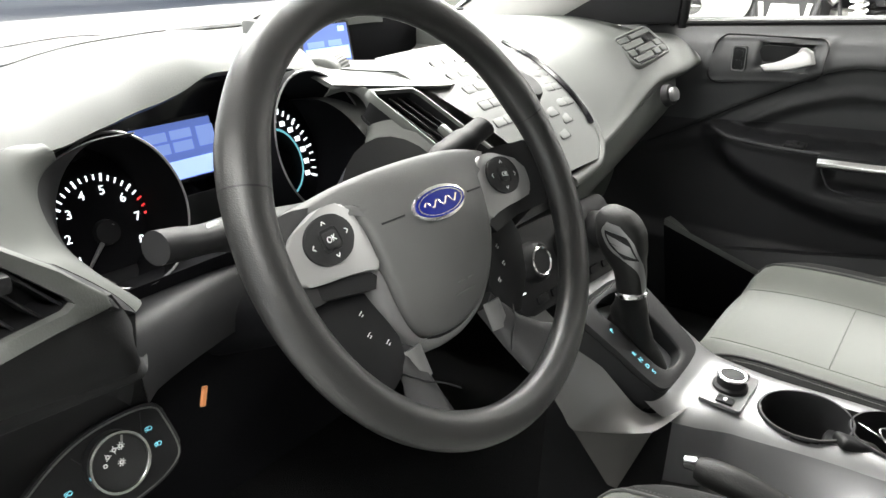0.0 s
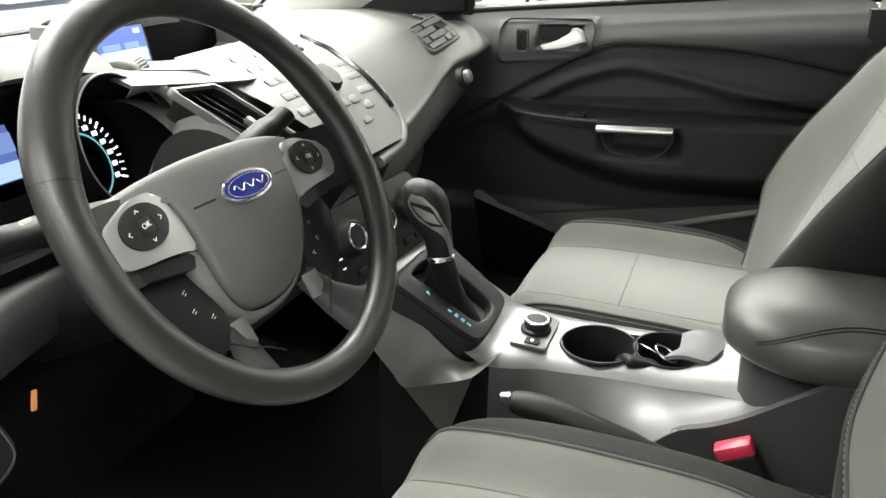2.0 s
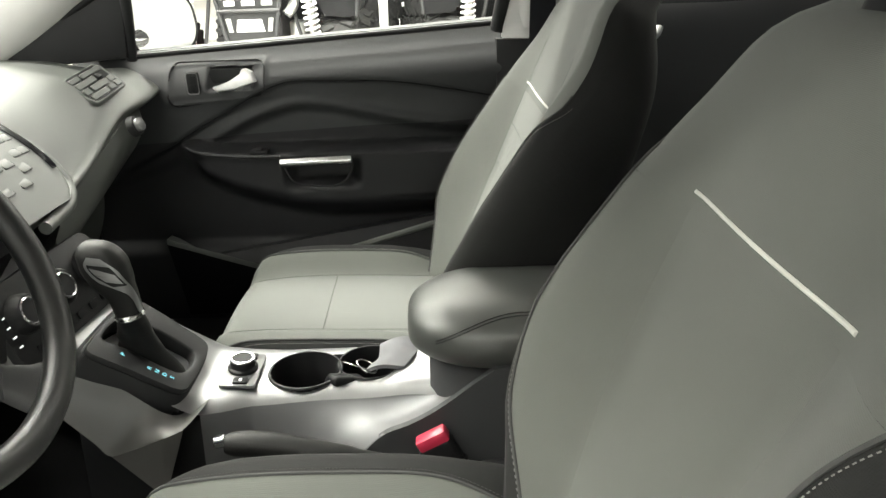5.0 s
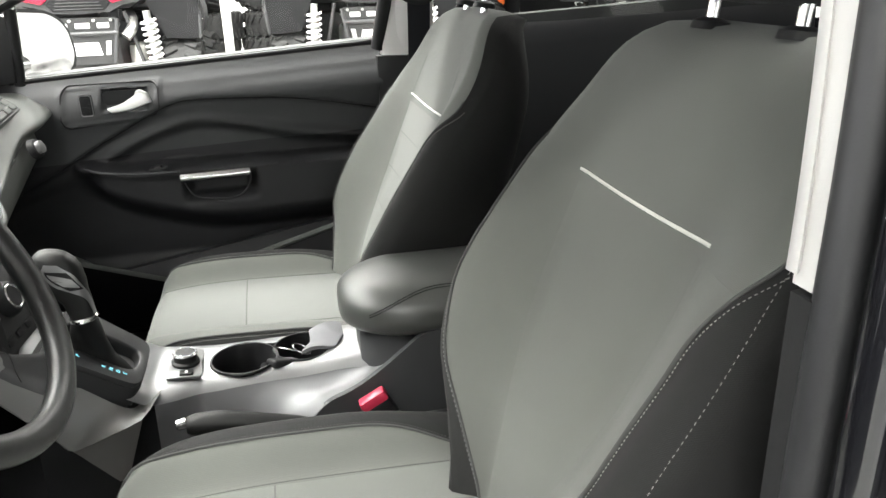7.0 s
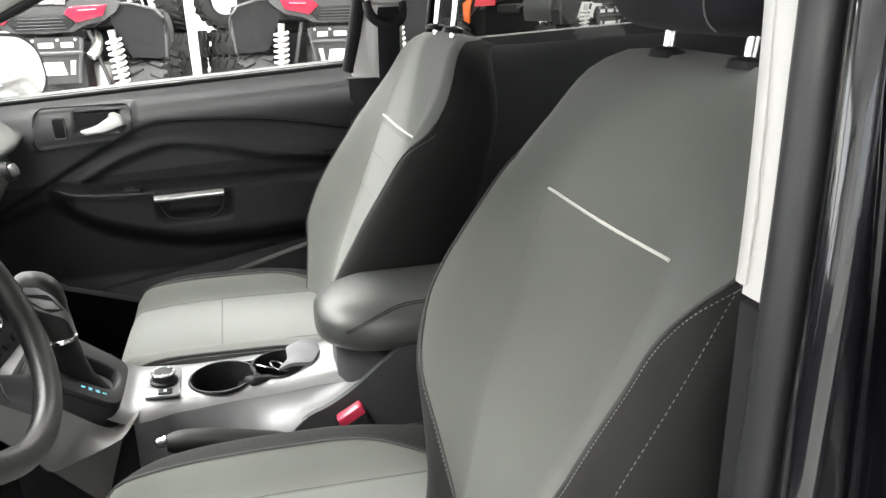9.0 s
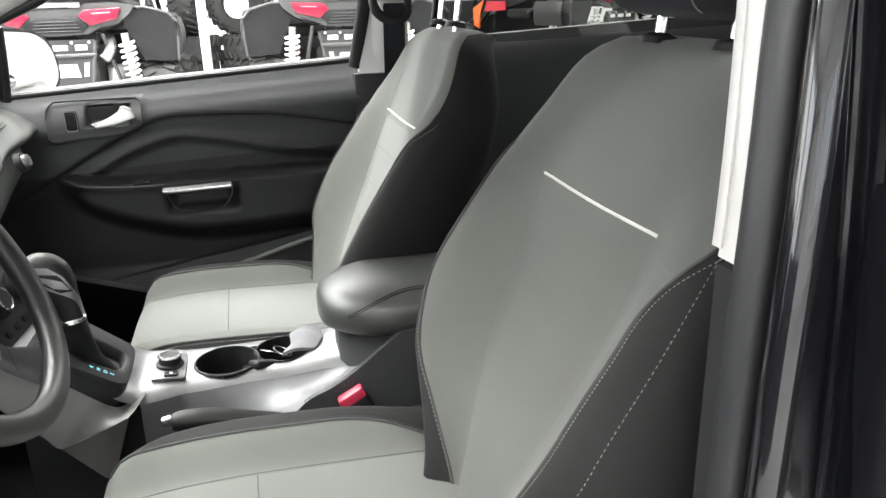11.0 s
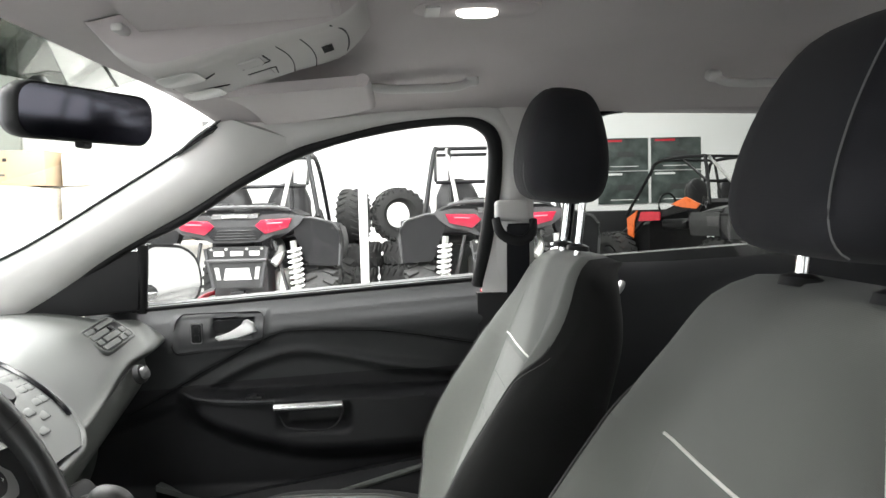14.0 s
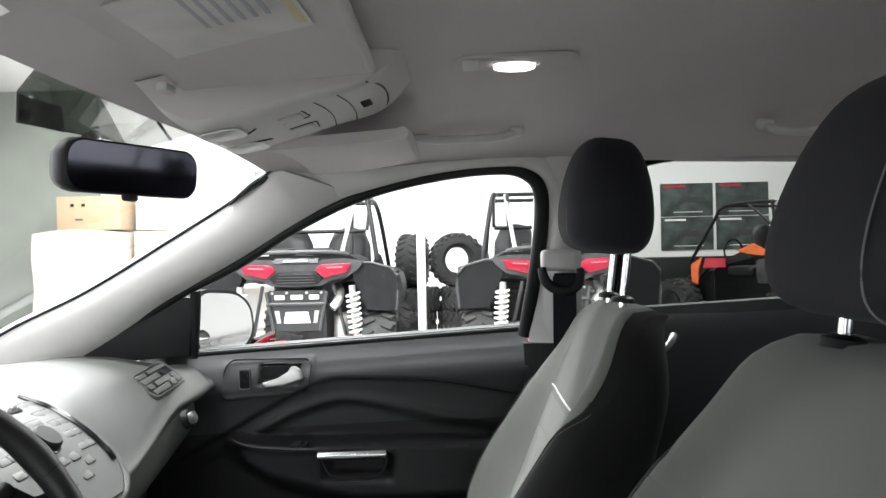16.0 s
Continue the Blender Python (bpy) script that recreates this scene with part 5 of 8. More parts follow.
for a, b, ray_n in ((-0.0115, 0.003, 0), (-0.008, 0.0085, 3), (-0.002, 0.0115, 4), (0.0035, 0.012, 8), (0.0005, 0.0, 8)):
    bits = [moved(lathe([(0.0009, 0), (0.0017, 0), (0.0017, 0.0005), (0.0009, 0.0005)], 12), lm @ Matrix.Translation((KX + a, KY + b, 0.0222)))]
    bits += [moved(box((0.0026, 0, 0), (0.0011, 0.0005, 0.0005), 0), lm @ Matrix.Translation((KX + a, KY + b, 0.0224)) @ pose(0, 0, 0, 0, 0, 360 * k / ray_n)) for k in range(ray_n)]
    part("symbol", join(*bits), "white", lk)
for a, b in ((0.0395, 0.0135), (0.043, -0.0015), (-0.031, -0.003)):
    bits = [moved(lathe([(0.0014, 0), (0.0018, 0), (0.0018, 0.0005), (0.0014, 0.0005)], 12), lm @ Matrix.Translation((a, b, 0.008)))]
    bits += [moved(box((0, 0, 0), (0.0026, 0.0004, 0.0005), 0), lm @ Matrix.Translation((a - 0.0029, b + 0.0013 * k, 0.008)) @ pose(0, 0, 0, 0, 0, 18)) for k in (-1, 0, 1)]
    part("symbol", join(*bits), "lit_cyan", lp)
part("panel_split", tube([lm @ V((0.036, 0.029, 0.0082)), lm @ V((0.032, 0.012, 0.0082))], 0.0005, 4), "dash_dark", lp)
part("panel_split", tube([lm @ V((-0.022, 0.02, 0.0082)), lm @ V((-0.014, 0.008, 0.0082))], 0.0005, 4), "dash_dark", lp)

# ---- climate panel under the stack ----
clim = facing((0.01, 0.085, 0.845), (-0.1, -1, 0.42))
cp = part("climate_panel", plate(rrect(0.235, 0.105, 0.02), clim, 0.012, 0.004), "dash_dark", dash, "dark climate control panel")
for sx in (-0.075, 0.0, 0.075):
    k = part("climate_knob", moved(lathe([(0, 0), (0.026, 0), (0.024, 0.012), (0.02, 0.016), (0, 0.016)], 32), clim @ Matrix.Translation((sx, 0.008, 0.012))), "black", cp, "round black climate knob")
    part("knob_ring", moved(lathe([(0.0145, 0.0155), (0.0165, 0.0175), (0.0185, 0.0155)], 32), clim @ Matrix.Translation((sx, 0.008, 0.012))), "chrome", k, "bright ring")
for k in range(6):
    part("button", plate(rrect(0.022, 0.01, 0.002), clim @ Matrix.Translation((-0.075 + 0.03 * k, -0.038, 0.012)), 0.003, 0.001), "black", cp)
for k in range(5):
    part("symbol", moved(box((0, 0, 0), (0.006, 0.0014, 0.0006), 0), clim @ Matrix.Translation((-0.105, 0.03 - 0.013 * k, 0.0125))), "lit_white", cp)

# ---- steering column ----
column = thing("steering_column", (-0.37, 0.12, 0.95), "black steering column shroud with two stalks", "steering column")
# shroud coloured near-black to carry the shade behind the wheel
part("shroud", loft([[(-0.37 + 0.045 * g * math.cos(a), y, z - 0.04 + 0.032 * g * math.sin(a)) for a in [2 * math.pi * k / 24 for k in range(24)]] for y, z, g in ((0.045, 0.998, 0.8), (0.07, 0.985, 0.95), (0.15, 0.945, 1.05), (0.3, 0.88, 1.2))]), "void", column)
st = part("indicator_stalk", tube(curve([(-0.42, 0.09, 1.012), (-0.5, 0.078, 1.032), (-0.535, 0.07, 1.04), (-0.566, 0.066, 1.046)], 6), [0.02 - 0.0009 * k for k in range(10)] + [0.0115] * 4 + [0.0125] * 5, 16, flat=0.85), "black", column, "black indicator stalk with ribbed end")
part("stalk_symbol", box((-0.53, 0.058, 1.052), (0.008, 0.002, 0.002), 0), "white", st)
sw = part("wiper_stalk", tube(curve([(-0.33, 0.09, 1.01), (-0.29, 0.064, 1.036), (-0.255, 0.055, 1.05), (-0.23, 0.05, 1.06)], 6), [0.011] * 7 + [0.0155] * 6 + [0.013] * 5 + [0.008], 16, flat=0.7), "black", column, "black wiper stalk")
part("stalk_ring", box((-0.285, 0.05, 1.044), (0.008, 0.004, 0.006), 0.002), "dash_dark", sw)

# ---- steering wheel ----
WHEEL = Matrix(((1, 0, 0, -0.363), (0, 0.4795, -0.8776, 0.003), (0, 0.8776, 0.4795, 1.027), (0, 0, 0, 1))) @ Matrix.Rotation(radians(-2), 4, "Z")
wheel = thing("steering_wheel", (-0.37, 0.0, 1.036), "black three-spoke steering wheel with silver accents", "steering wheel")
R, RT, FLAT = 0.1715, 0.0162, 0.82
rim = []
for k in range(128):
    a = 2 * math.pi * k / 128
    # thumb swellings at ten and two
    swell = 1 + 0.1 * (math.exp(-(((a - 0.42) / 0.16) ** 2)) + math.exp(-(((a - 2.72) / 0.16) ** 2)))
    ring = []
    for j in range(20):
        b = 2 * math.pi * j / 20
        low = max(0.0, -math.sin(a + 0.25)) ** 1.5
        fat = RT * swell * (1 - 0.12 * low)
        rr = R - 0.006 * low + fat * math.cos(b)
        ring.append(WHEEL @ V((rr * math.cos(a), rr * math.sin(a), fat * FLAT * math.sin(b))))
    rim.append(ring)
part("rim", loft(rim, around=True), "leather", wheel, "black grained wheel rim")
for a in (0.3, 2.84):
    part("rim_seam", tube([WHEEL @ V(((R + (RT + 0.0003) * math.cos(b)) * math.cos(a), (R + (RT + 0.0003) * math.cos(b)) * math.sin(a), (RT + 0.0003) * FLAT * math.sin(b))) for b in [2 * math.pi * j / 20 for j in range(20)]], 0.0008, 5, closed=True), "black", wheel)
WI = WHEEL.copy()
pad_half = [(0.0, 0.0455), (0.045, 0.0445), (0.085, 0.0405), (0.116, 0.034), (0.104, 0.0285), (0.08, 0.0275), (0.0735, 0.012), (0.069, -0.008), (0.065, -0.03), (0.057, -0.058), (0.042, -0.08), (0.021, -0.0905)]
outline = curve(pad_half + [(0.0, -0.093)] + [(-a, b) for a, b in pad_half[:0:-1]], 4, closed=True)


def dome(a, b):
    return -0.002 - 1.4 * a * a - (3.6 if b < 0 else 5.0) * b * b


rings = [[WI @ V((a * s, b * s - 0.012 * (1 - s), dome(a * s, b * s - 0.012 * (1 - s)) + dz)) for a, b in outline] for s, dz in ((0.02, 0), (0.2, 0), (0.4, 0), (0.6, 0), (0.8, 0), (0.93, 0), (0.975, -0.0012), (0.993, -0.004), (1.0, -0.009), (0.99, -0.026))]
pad = part("airbag_pad", loft(rings), "pad", wheel, "dark grey airbag cover", 60)
ovm = WI @ Matrix.Translation((0, 0.0048, -0.0024)) @ Matrix.Scale(1.12, 4)
em = part("badge", plate(oval(0.058, 0.0235, 40), ovm, 0.0025, 0.0008), "chrome", pad, "plain blue oval badge with silver rim")
part("badge_field", plate(oval(0.053, 0.0192, 40), ovm @ Matrix.Translation((0, 0, 0.0025)), 0.0007), "blue", em)
part("badge_line", loft([[ovm @ V((s * 0.0242 * math.cos(a), s * 0.0084 * math.sin(a), 0.0034)) for a in [2 * math.pi * k / 40 for k in range(40)]] for s in (1.0, 0.95)], cap=False), "chrome", em)
part("badge_mark", tube([ovm @ V((-0.018 + 0.036 * k / 40, 0.0024 * math.sin(k * 0.5), 0.0034)) for k in range(41)], 0.0007, 6, flat=0.5), "chrome", em)
for x0, x1 in ((-0.06, -0.038), (0.042, 0.064)):
    part("pad_groove", tube([WI @ V((x, 0.0048, dome(x, 0.0048) + 0.0002)) for x in [x0 + (x1 - x0) * k / 6 for k in range(7)]], 0.0009, 5), "black", pad)
part("pad_mark", join(*[moved(box((0, 0, 0), (w, 0.0016, 0.0008), 0), WI @ Matrix.Translation((0.012 + dx, -0.062 + dy, dome(0.012 + dx, -0.062 + dy) + 0.0006)) @ pose(0, 0, 0, 22, 0, 0)) for w, dx, dy in ((0.026, 0.0, -0.006), (0.009, -0.006, 0.003), (0.008, 0.006, 0.003))]), "dash", pad)
for sg in (-1, 1):
    out = [(0.0775, 0.02), (0.084, 0.0285), (0.102, 0.0295), (0.12, 0.0235), (0.139, 0.0155), (0.1445, 0.006), (0.144, -0.006), (0.14, -0.0155), (0.12, -0.0185), (0.1, -0.0195), (0.082, -0.0215), (0.0705, -0.024), (0.0705, -0.012), (0.0725, 0.004)]
    level = lambda x, y: -0.0125 + 0.02 * (x - 0.11)
    sp = [WI @ V((sg * q[0], q[1], level(q[0], q[1]) - 0.016)) for q in curve([(a, b, 0) for a, b in out], 4, closed=True)]
    nrm = (WI @ V((0, 0, 1)) - WI @ V((0, 0, 0))) * 0.016
    spoke = part("spoke_trim", slab(sp if sg > 0 else sp[::-1], tuple(nrm), 0.0028, 3), "spoke", wheel, "satin silver spoke trim", 50)
    # grey arm that runs down beside the pad
    arm_out = curve([(0.09, -0.0215, 0), (0.0795, -0.032, 0), (0.072, -0.05, 0), (0.0615, -0.071, 0), (0.046, -0.09, 0), (0.024, -0.1005, 0), (0.0, -0.103, 0)], 5)
    arm_in = curve([(0.068, -0.0225, 0), (0.0645, -0.034, 0), (0.0605, -0.05, 0), (0.052, -0.069, 0), (0.039, -0.084, 0), (0.02, -0.092, 0), (0.0, -0.094, 0)], 5)
    arm_z = lambda x, y: -0.016 - 2.6 * y * y
    part("spoke_arm", loft([[WI @ V((sg * (p[0] + (q[0] - p[0]) * w), p[1] + (q[1] - p[1]) * w, arm_z(*(p + (q - p) * w)[:2]) - d)) for w, d in ((0, 0.004), (0.08, 0.0005), (0.35, 0.0), (0.7, 0.002), (0.92, 0.005), (1.0, 0.011), (1.0, 0.03), (0, 0.03))] for p, q in zip(arm_in, arm_out)]), "piano", wheel, "satin grey arm beside the pad", 60)
    bm_ = WI @ Matrix.Translation((sg * 0.107, 0.0075, -0.0123)) @ pose(0, 0, 0, 0, 0, -8 * sg)
    bt = part("button_pad", plate(oval(0.046, 0.0335, 36), bm_, 0.0022, 0.001), "dash_dark", spoke, "oval dark button pad")
    key = part("ok_key", plate(rrect(0.0135, 0.0115, 0.003), bm_ @ Matrix.Translation((0, 0, 0.0022)), 0.0012, 0.0005), "dash_dark", bt)
    part("key_letters", word("OK", bm_ @ Matrix.Translation((0, 0, 0.0036)), 0.006, 0.0002), "white", key)
    part("key_gap", tube([bm_ @ V((a, b, 0.0023)) for a, b in rrect(0.0175, 0.0155, 0.004)], 0.0005, 5, closed=True), "black", bt)
    for a in (0, 90, 180, 270):
        part("arrow", join(*[moved(box((0, 0, 0), (0.003, 0.0006, 0.0003), 0), bm_ @ pose(0, 0, 0, 0, 0, a) @ Matrix.Translation((0.0165 if a % 180 == 0 else 0.0118, s * 0.0009, 0.0024)) @ pose(0, 0, 0, 0, 0, -s * 38)) for s in (-1, 1)]), "white", bt)
    # dark spoke body behind the trim, and the frame that runs down beside the pad
    part("spoke", loft([[WI @ V((sg * x, y, z)) for x, y, z in ring] for ring in ([(0.06, 0.03, -0.03), (0.06, -0.035, -0.03), (0.06, -0.035, -0.045), (0.06, 0.03, -0.045)], [(0.12, 0.034, -0.02), (0.12, -0.03, -0.02), (0.12, -0.03, -0.04), (0.12, 0.034, -0.04)], [(0.166, 0.03, -0.005), (0.166, -0.03, -0.005), (0.166, -0.026, -0.016), (0.166, 0.026, -0.016)])]), "dash_dark", wheel)
    leg = [((-0.0, -0.086, -0.037), 0.012), ((0.004, -0.1, -0.033), 0.0135), ((0.008, -0.118, -0.026), 0.017), ((0.016, -0.136, -0.016), 0.024), ((0.026, -0.15, -0.007), 0.032)]
    rows = []
    for (x, y, z), w in leg:
        x = 0.053 + x
        d = V((0.86, 0.5, 0))
        rows.append([WI @ V((sg * (x + d.x * w * a), y + d.y * w * a * 1.1, z + h)) for a, h in ((-1, -0.006), (-0.9, 0.0), (-0.5, 0.0035), (0.5, 0.0035), (0.9, 0.0), (1, -0.006), (0.5, -0.01), (-0.5, -0.01))])
    part("lower_spoke", loft(rows), "dash_dark", wheel, "dark plastic lower spoke", 60)
    part("spoke_cap", loft([[WI @ V((sg * (0.053 + x), y, z)) for x, z in ((-0.01, -0.034), (-0.005, -0.0275), (0.006, -0.0275), (0.011, -0.034))] for y in (-0.088, -0.1, -0.112)]), "pad", wheel, "dark grey spoke cap", 60)
    part("spoke_joint", tube([WI @ V((sg * q[0], q[1], q[2])) for q in curve([(0.075, -0.1, -0.0285), (0.062, -0.112, -0.0235), (0.048, -0.12, -0.0205), (0.036, -0.13, -0.0175)], 5)], 0.0008, 5), "black", wheel)
    cm_ = WI @ Matrix.Translation((sg * 0.088, -0.064, -0.04))
    cr = part("cruise_panel", plate([(sg * a, b) for a, b in ((0.035, 0.042), (-0.012, 0.032), (-0.028, -0.012), (-0.026, -0.034), (0.0, -0.046), (0.028, -0.02), (0.042, 0.015))][::sg], cm_, 0.008, 0.002), "black", wheel, "black cruise switch panel")
    for a, b in ((0.0, 0.016), (0.0, 0.0), (-0.014, -0.011)):
        part("symbol", join(moved(box((0, 0, 0), (0.0042, 0.0006, 0.0004), 0), cm_ @ Matrix.Translation((sg * a, b, 0.0083)) @ pose(0, 0, 0, 0, 0, 28)), moved(box((0, 0, 0), (0.0024, 0.0006, 0.0004), 0), cm_ @ Matrix.Translation((sg * a + 0.001, b - 0.0022, 0.0083)) @ pose(0, 0, 0, 0, 0, 28))), "white", cr)
    part("spoke_recess", loft([[WI @ V((sg * x, y, z)) for x, y in ((0.134, -0.017), (0.07, -0.024), (0.078, -0.036), (0.128, -0.028))] for z in (-0.018, -0.045)]), "black", wheel)
part("hub", moved(lathe([(0, -0.09), (0.045, -0.09), (0.07, -0.035), (0.0, -0.03)], 28), WI), "black", wheel)
part("release_tag", box((-0.458, 0.2, 0.834), (0.006, 0.003, 0.02), 0.001, 1, (0, 15, 0)), "orange", column, "small orange paper tag")

# ---- centre console ----
console = thing("centre_console", (0.04, -0.3, 0.44), "satin grey centre console with cup holder and gear lever", "centre console")
CON_Y = (0.06, 0.0, -0.05, -0.1, -0.2, -0.3, -0.38, -0.46)
CON_Z = (0.80, 0.765, 0.73, 0.703, 0.694, 0.694, 0.7, 0.705)
CUP = [(0.057, -0.225, 0.05), (0.073, -0.318, 0.046)]


def con_top(u, v):
    y = 0.06 - 0.5 * v
    x0 = along((0, 0.3, 0.36, 0.45, 0.7, 0.85, 1), (-0.045, -0.045, -0.035, -0.014, -0.002, -0.004, -0.02), v)
    x1 = along((0, 0.3, 1), (0.13, 0.14, 0.14), v)
    z = along(CON_Y[::-1], CON_Z[::-1], y)
    a = 2 * u - 1
    return (x0 + (x1 - x0) * u, y, z - 0.012 * abs(a) ** 6)


def holed_top():
    """The console's top, with the two joined cup wells cut through it."""
    bm = surf(con_top, 60, 120)
    mid = {f: f.calc_center_median() for f in bm.faces}
    dead = [f for f, c in mid.items() if any((c.x - x) ** 2 + (c.y - y) ** 2 < (r + 0.0005) ** 2 for x, y, r in CUP) or (abs(c.x - 0.066) < 0.037 and -0.3 < c.y < -0.23)]
    bmesh.ops.delete(bm, geom=dead, context="FACES")
    return bm


part("console_top", holed_top(), "silver", console, "satin silver console top", 50)
for x, y, r in CUP:
    well = [[(x + g * r * math.cos(a), y + g * r * math.sin(a), z) for a in [2 * math.pi * k / 40 for k in range(40)]] for g, z in ((1.08, 0.6945), (1.05, 0.697), (1.0, 0.697), (0.97, 0.69), (0.9, 0.62), (0.88, 0.615), (0.02, 0.615))]
    part("cup_well", loft(well, cap=False), "black", console, "black round cup well")
part("well_bridge", box((0.064, -0.27, 0.64), (0.07, 0.05, 0.05), 0.008), "black", console)


def con_side(u, v):
    q = con_top(0.0, u)
    low = 0.45
    return (q[0] + 0.006 - 0.03 * v, q[1], q[2] - 0.012 + (low - q[2]) * v)


part("console_side", surf(con_side, 40, 14), "black", console, "dark grey console side panel", 50)
part("console_far_side", surf(lambda u, v: (con_top(1.0, u)[0] + 0.005, con_top(1.0, u)[1], con_top(1.0, u)[2] - 0.012 + (0.45 - con_top(1.0, u)[2]) * v), 20, 6), "dash_dark", console)


def sweep(u, v):
    """The concave flank: steep beside the handbrake, then flaring out to the armrest's foot."""
    y = -0.1 - 0.32 * u
    s = con_top(0.0, (0.06 - y) / 0.5)
    xe = -0.06 - 0.025 * step(0.3, 0.65, u)
    ye = -0.1 - 0.39 * u
    ze = 0.55 + 0.13 * step(0.3, 0.66, u) + 0.115 * step(0.5, 1.15, u) ** 1.5
    p = 1.0 + 0.6 * step(0.25, 0.9, u)
    dip = 0.02 * step(0.3, 0.85, u) * math.sin(math.pi * v)
    return (s[0] + (xe - s[0]) * v**p, y + (ye - y) * v, s[2] + (ze - s[2]) * v - dip)


part("console_flank", surf(sweep, 48, 24), "flank", console, "satin graphite flank sweeping out to the armrest", 80)


def foot(u, v):
    """Upright panel under the sweep's outer rim, running back under the armrest."""
    y = -0.29 - 0.46 * u
    w = min(1.0, (-0.1 - y) / 0.39)
    z = 0.55 + 0.13 * step(0.3, 0.66, w) + 0.115 * step(0.5, 1.15, w) ** 1.5 + 0.008 * step(0.49, 0.56, -y)
    return (-0.086 - 0.006 * v, y, z + (0.48 - z) * v)


part("armrest_foot", surf(foot, 48, 10, (0.01, 0, 0)), "door", console, "dark grey panel under the armrest", 60)
# satin wing that wraps round the selector, and the darker panel under it
bez_m = facing((0.012, -0.035, 0.755), (-0.04, -0.62, 0.78), (0, 1, 0.8))
SKIRT = [(-0.085, 0.15), (-0.081, 0.105), (-0.077, 0.066), (-0.073, 0.036), (-0.071, 0.005), (-0.072, -0.024), (-0.072, -0.045), (-0.067, -0.062), (-0.053, -0.074), (-0.024, -0.0815), (0.018, -0.083), (0.05, -0.08), (0.078, -0.07)]
WING_TOP = curve([bez_m @ V((a, b, -0.02)) for a, b in SKIRT], 6)
WING_LOW = curve([(-0.1, 0.17, 0.86), (-0.095, 0.125, 0.808), (-0.09, 0.085, 0.76), (-0.09, 0.05, 0.719), (-0.09, 0.02, 0.684), (-0.09, 0.004, 0.665), (-0.09, -0.03, 0.6755), (-0.0885, -0.064, 0.6875), (-0.079, -0.089, 0.694), (-0.045, -0.1035, 0.7), (-0.005, -0.108, 0.7), (0.035, -0.107, 0.701), (0.085, -0.098, 0.703)], 6)


def run(line, u):
    k = u * (len(line) - 1)
    i = min(int(k), len(line) - 2)
    return V(line[i]).lerp(V(line[i + 1]), k - i)


part("side_wing", surf(lambda u, v: run(WING_TOP, u).lerp(run(WING_LOW, u), v) + V((-0.003, 0, 0.002)) * math.sin(math.pi * v), 60, 10, (0.006, 0.004, -0.003)), "wing", console, "satin grey collar wrapping round the gear selector", 60)
PANEL_TOP = curve([(-0.0895, 0.004, 0.6645), (-0.0895, -0.03, 0.675), (-0.088, -0.064, 0.687), (-0.079, -0.0885, 0.6935)], 6)
part("lower_side_panel", surf(lambda u, v: run(PANEL_TOP, u).lerp(V((-0.0895, -0.046 - 0.012 * u, 0.606)), v) + V((0.0012, 0, -0.0015)), 24, 10, (0.008, 0.004, 0)), "wing", console, "satin grey lower console panel", 60)
# tray beside the handbrake
part("brake_tray", surf(lambda u, v: (-0.15 + 0.11 * v, -0.1 - 0.34 * u, 0.59 + 0.03 * v * v + 0.03 * step(0.55, 1, u)), 16, 10, (0, 0, -0.01)), "black", console, "dark tray round the handbrake")
# selector bezel, sloping towards the cabin
PLATE = curve([(-0.0755, 0.072), (-0.073, 0.05), (-0.0665, 0.02), (-0.0595, -0.02), (-0.053, -0.047), (-0.04, -0.0585), (-0.01, -0.0608), (0.04, -0.0595), (0.064, -0.055), (0.0725, -0.042), (0.0745, -0.005), (0.0755, 0.03), (0.073, 0.062), (0.055, 0.074), (0.0, 0.0765), (-0.055, 0.0765)], 4, closed=True)
SLOT = curve([(-0.0405, 0.064), (-0.034, 0.0685), (-0.012, 0.07), (0.012, 0.066), (0.026, 0.05), (0.036, 0.01), (0.0375, -0.03), (0.033, -0.042), (0.018, -0.047), (-0.008, -0.045), (-0.021, -0.036), (-0.027, -0.01), (-0.03, 0.03), (-0.038, 0.05)], 4, closed=True)


def around(line, turn):
    """The point where a closed outline crosses a ray from the selector's middle."""
    d, mid = V((math.cos(turn), math.sin(turn))), V((0, 0.005))
    best = mid
    for i in range(len(line)):
        p, q = V(line[i - 1][:2]) - mid, V(line[i][:2]) - mid
        cp, cq = d.x * p.y - d.y * p.x, d.x * q.y - d.y * q.x
        if cp * cq <= 0 and cp != cq:
            hit = p + (q - p) * (cp / (cp - cq))
            if hit.dot(d) > (best - mid).dot(d):
                best = hit + mid
    return best


turns = [2 * math.pi * k / 120 for k in range(120)]
rim_out, rim_in = [around(PLATE, a) for a in turns], [around(SLOT, a) for a in turns]
bez_rings = [[bez_m @ V((p.x * g, p.y * g, h)) for p in rim_out] for g, h in ((1.12, -0.045), (1.1, -0.016), (1.035, -0.002), (1.028, 0.0005), (1.0, 0.0005), (1.0, 0.005), (0.985, 0.008))]
bez_rings += [[bez_m @ V((*(p + (q - p) * f), h)) for p, q in zip(rim_out, rim_in)] for f, h in ((0.35, 0.0085), (0.9, 0.008), (0.97, 0.007), (1.0, 0.004), (1.0, -0.022))]
bz = part("selector_bezel", loft(bez_rings), "dash_dark", console, "black gear selector surround with a recessed slot", 50)
part("slot_floor", loft([[bez_m @ V((p.x * g, p.y * g, -0.018)) for p in rim_in] for g in (1.02, 0.02)]), "void", bz, sharp=60)
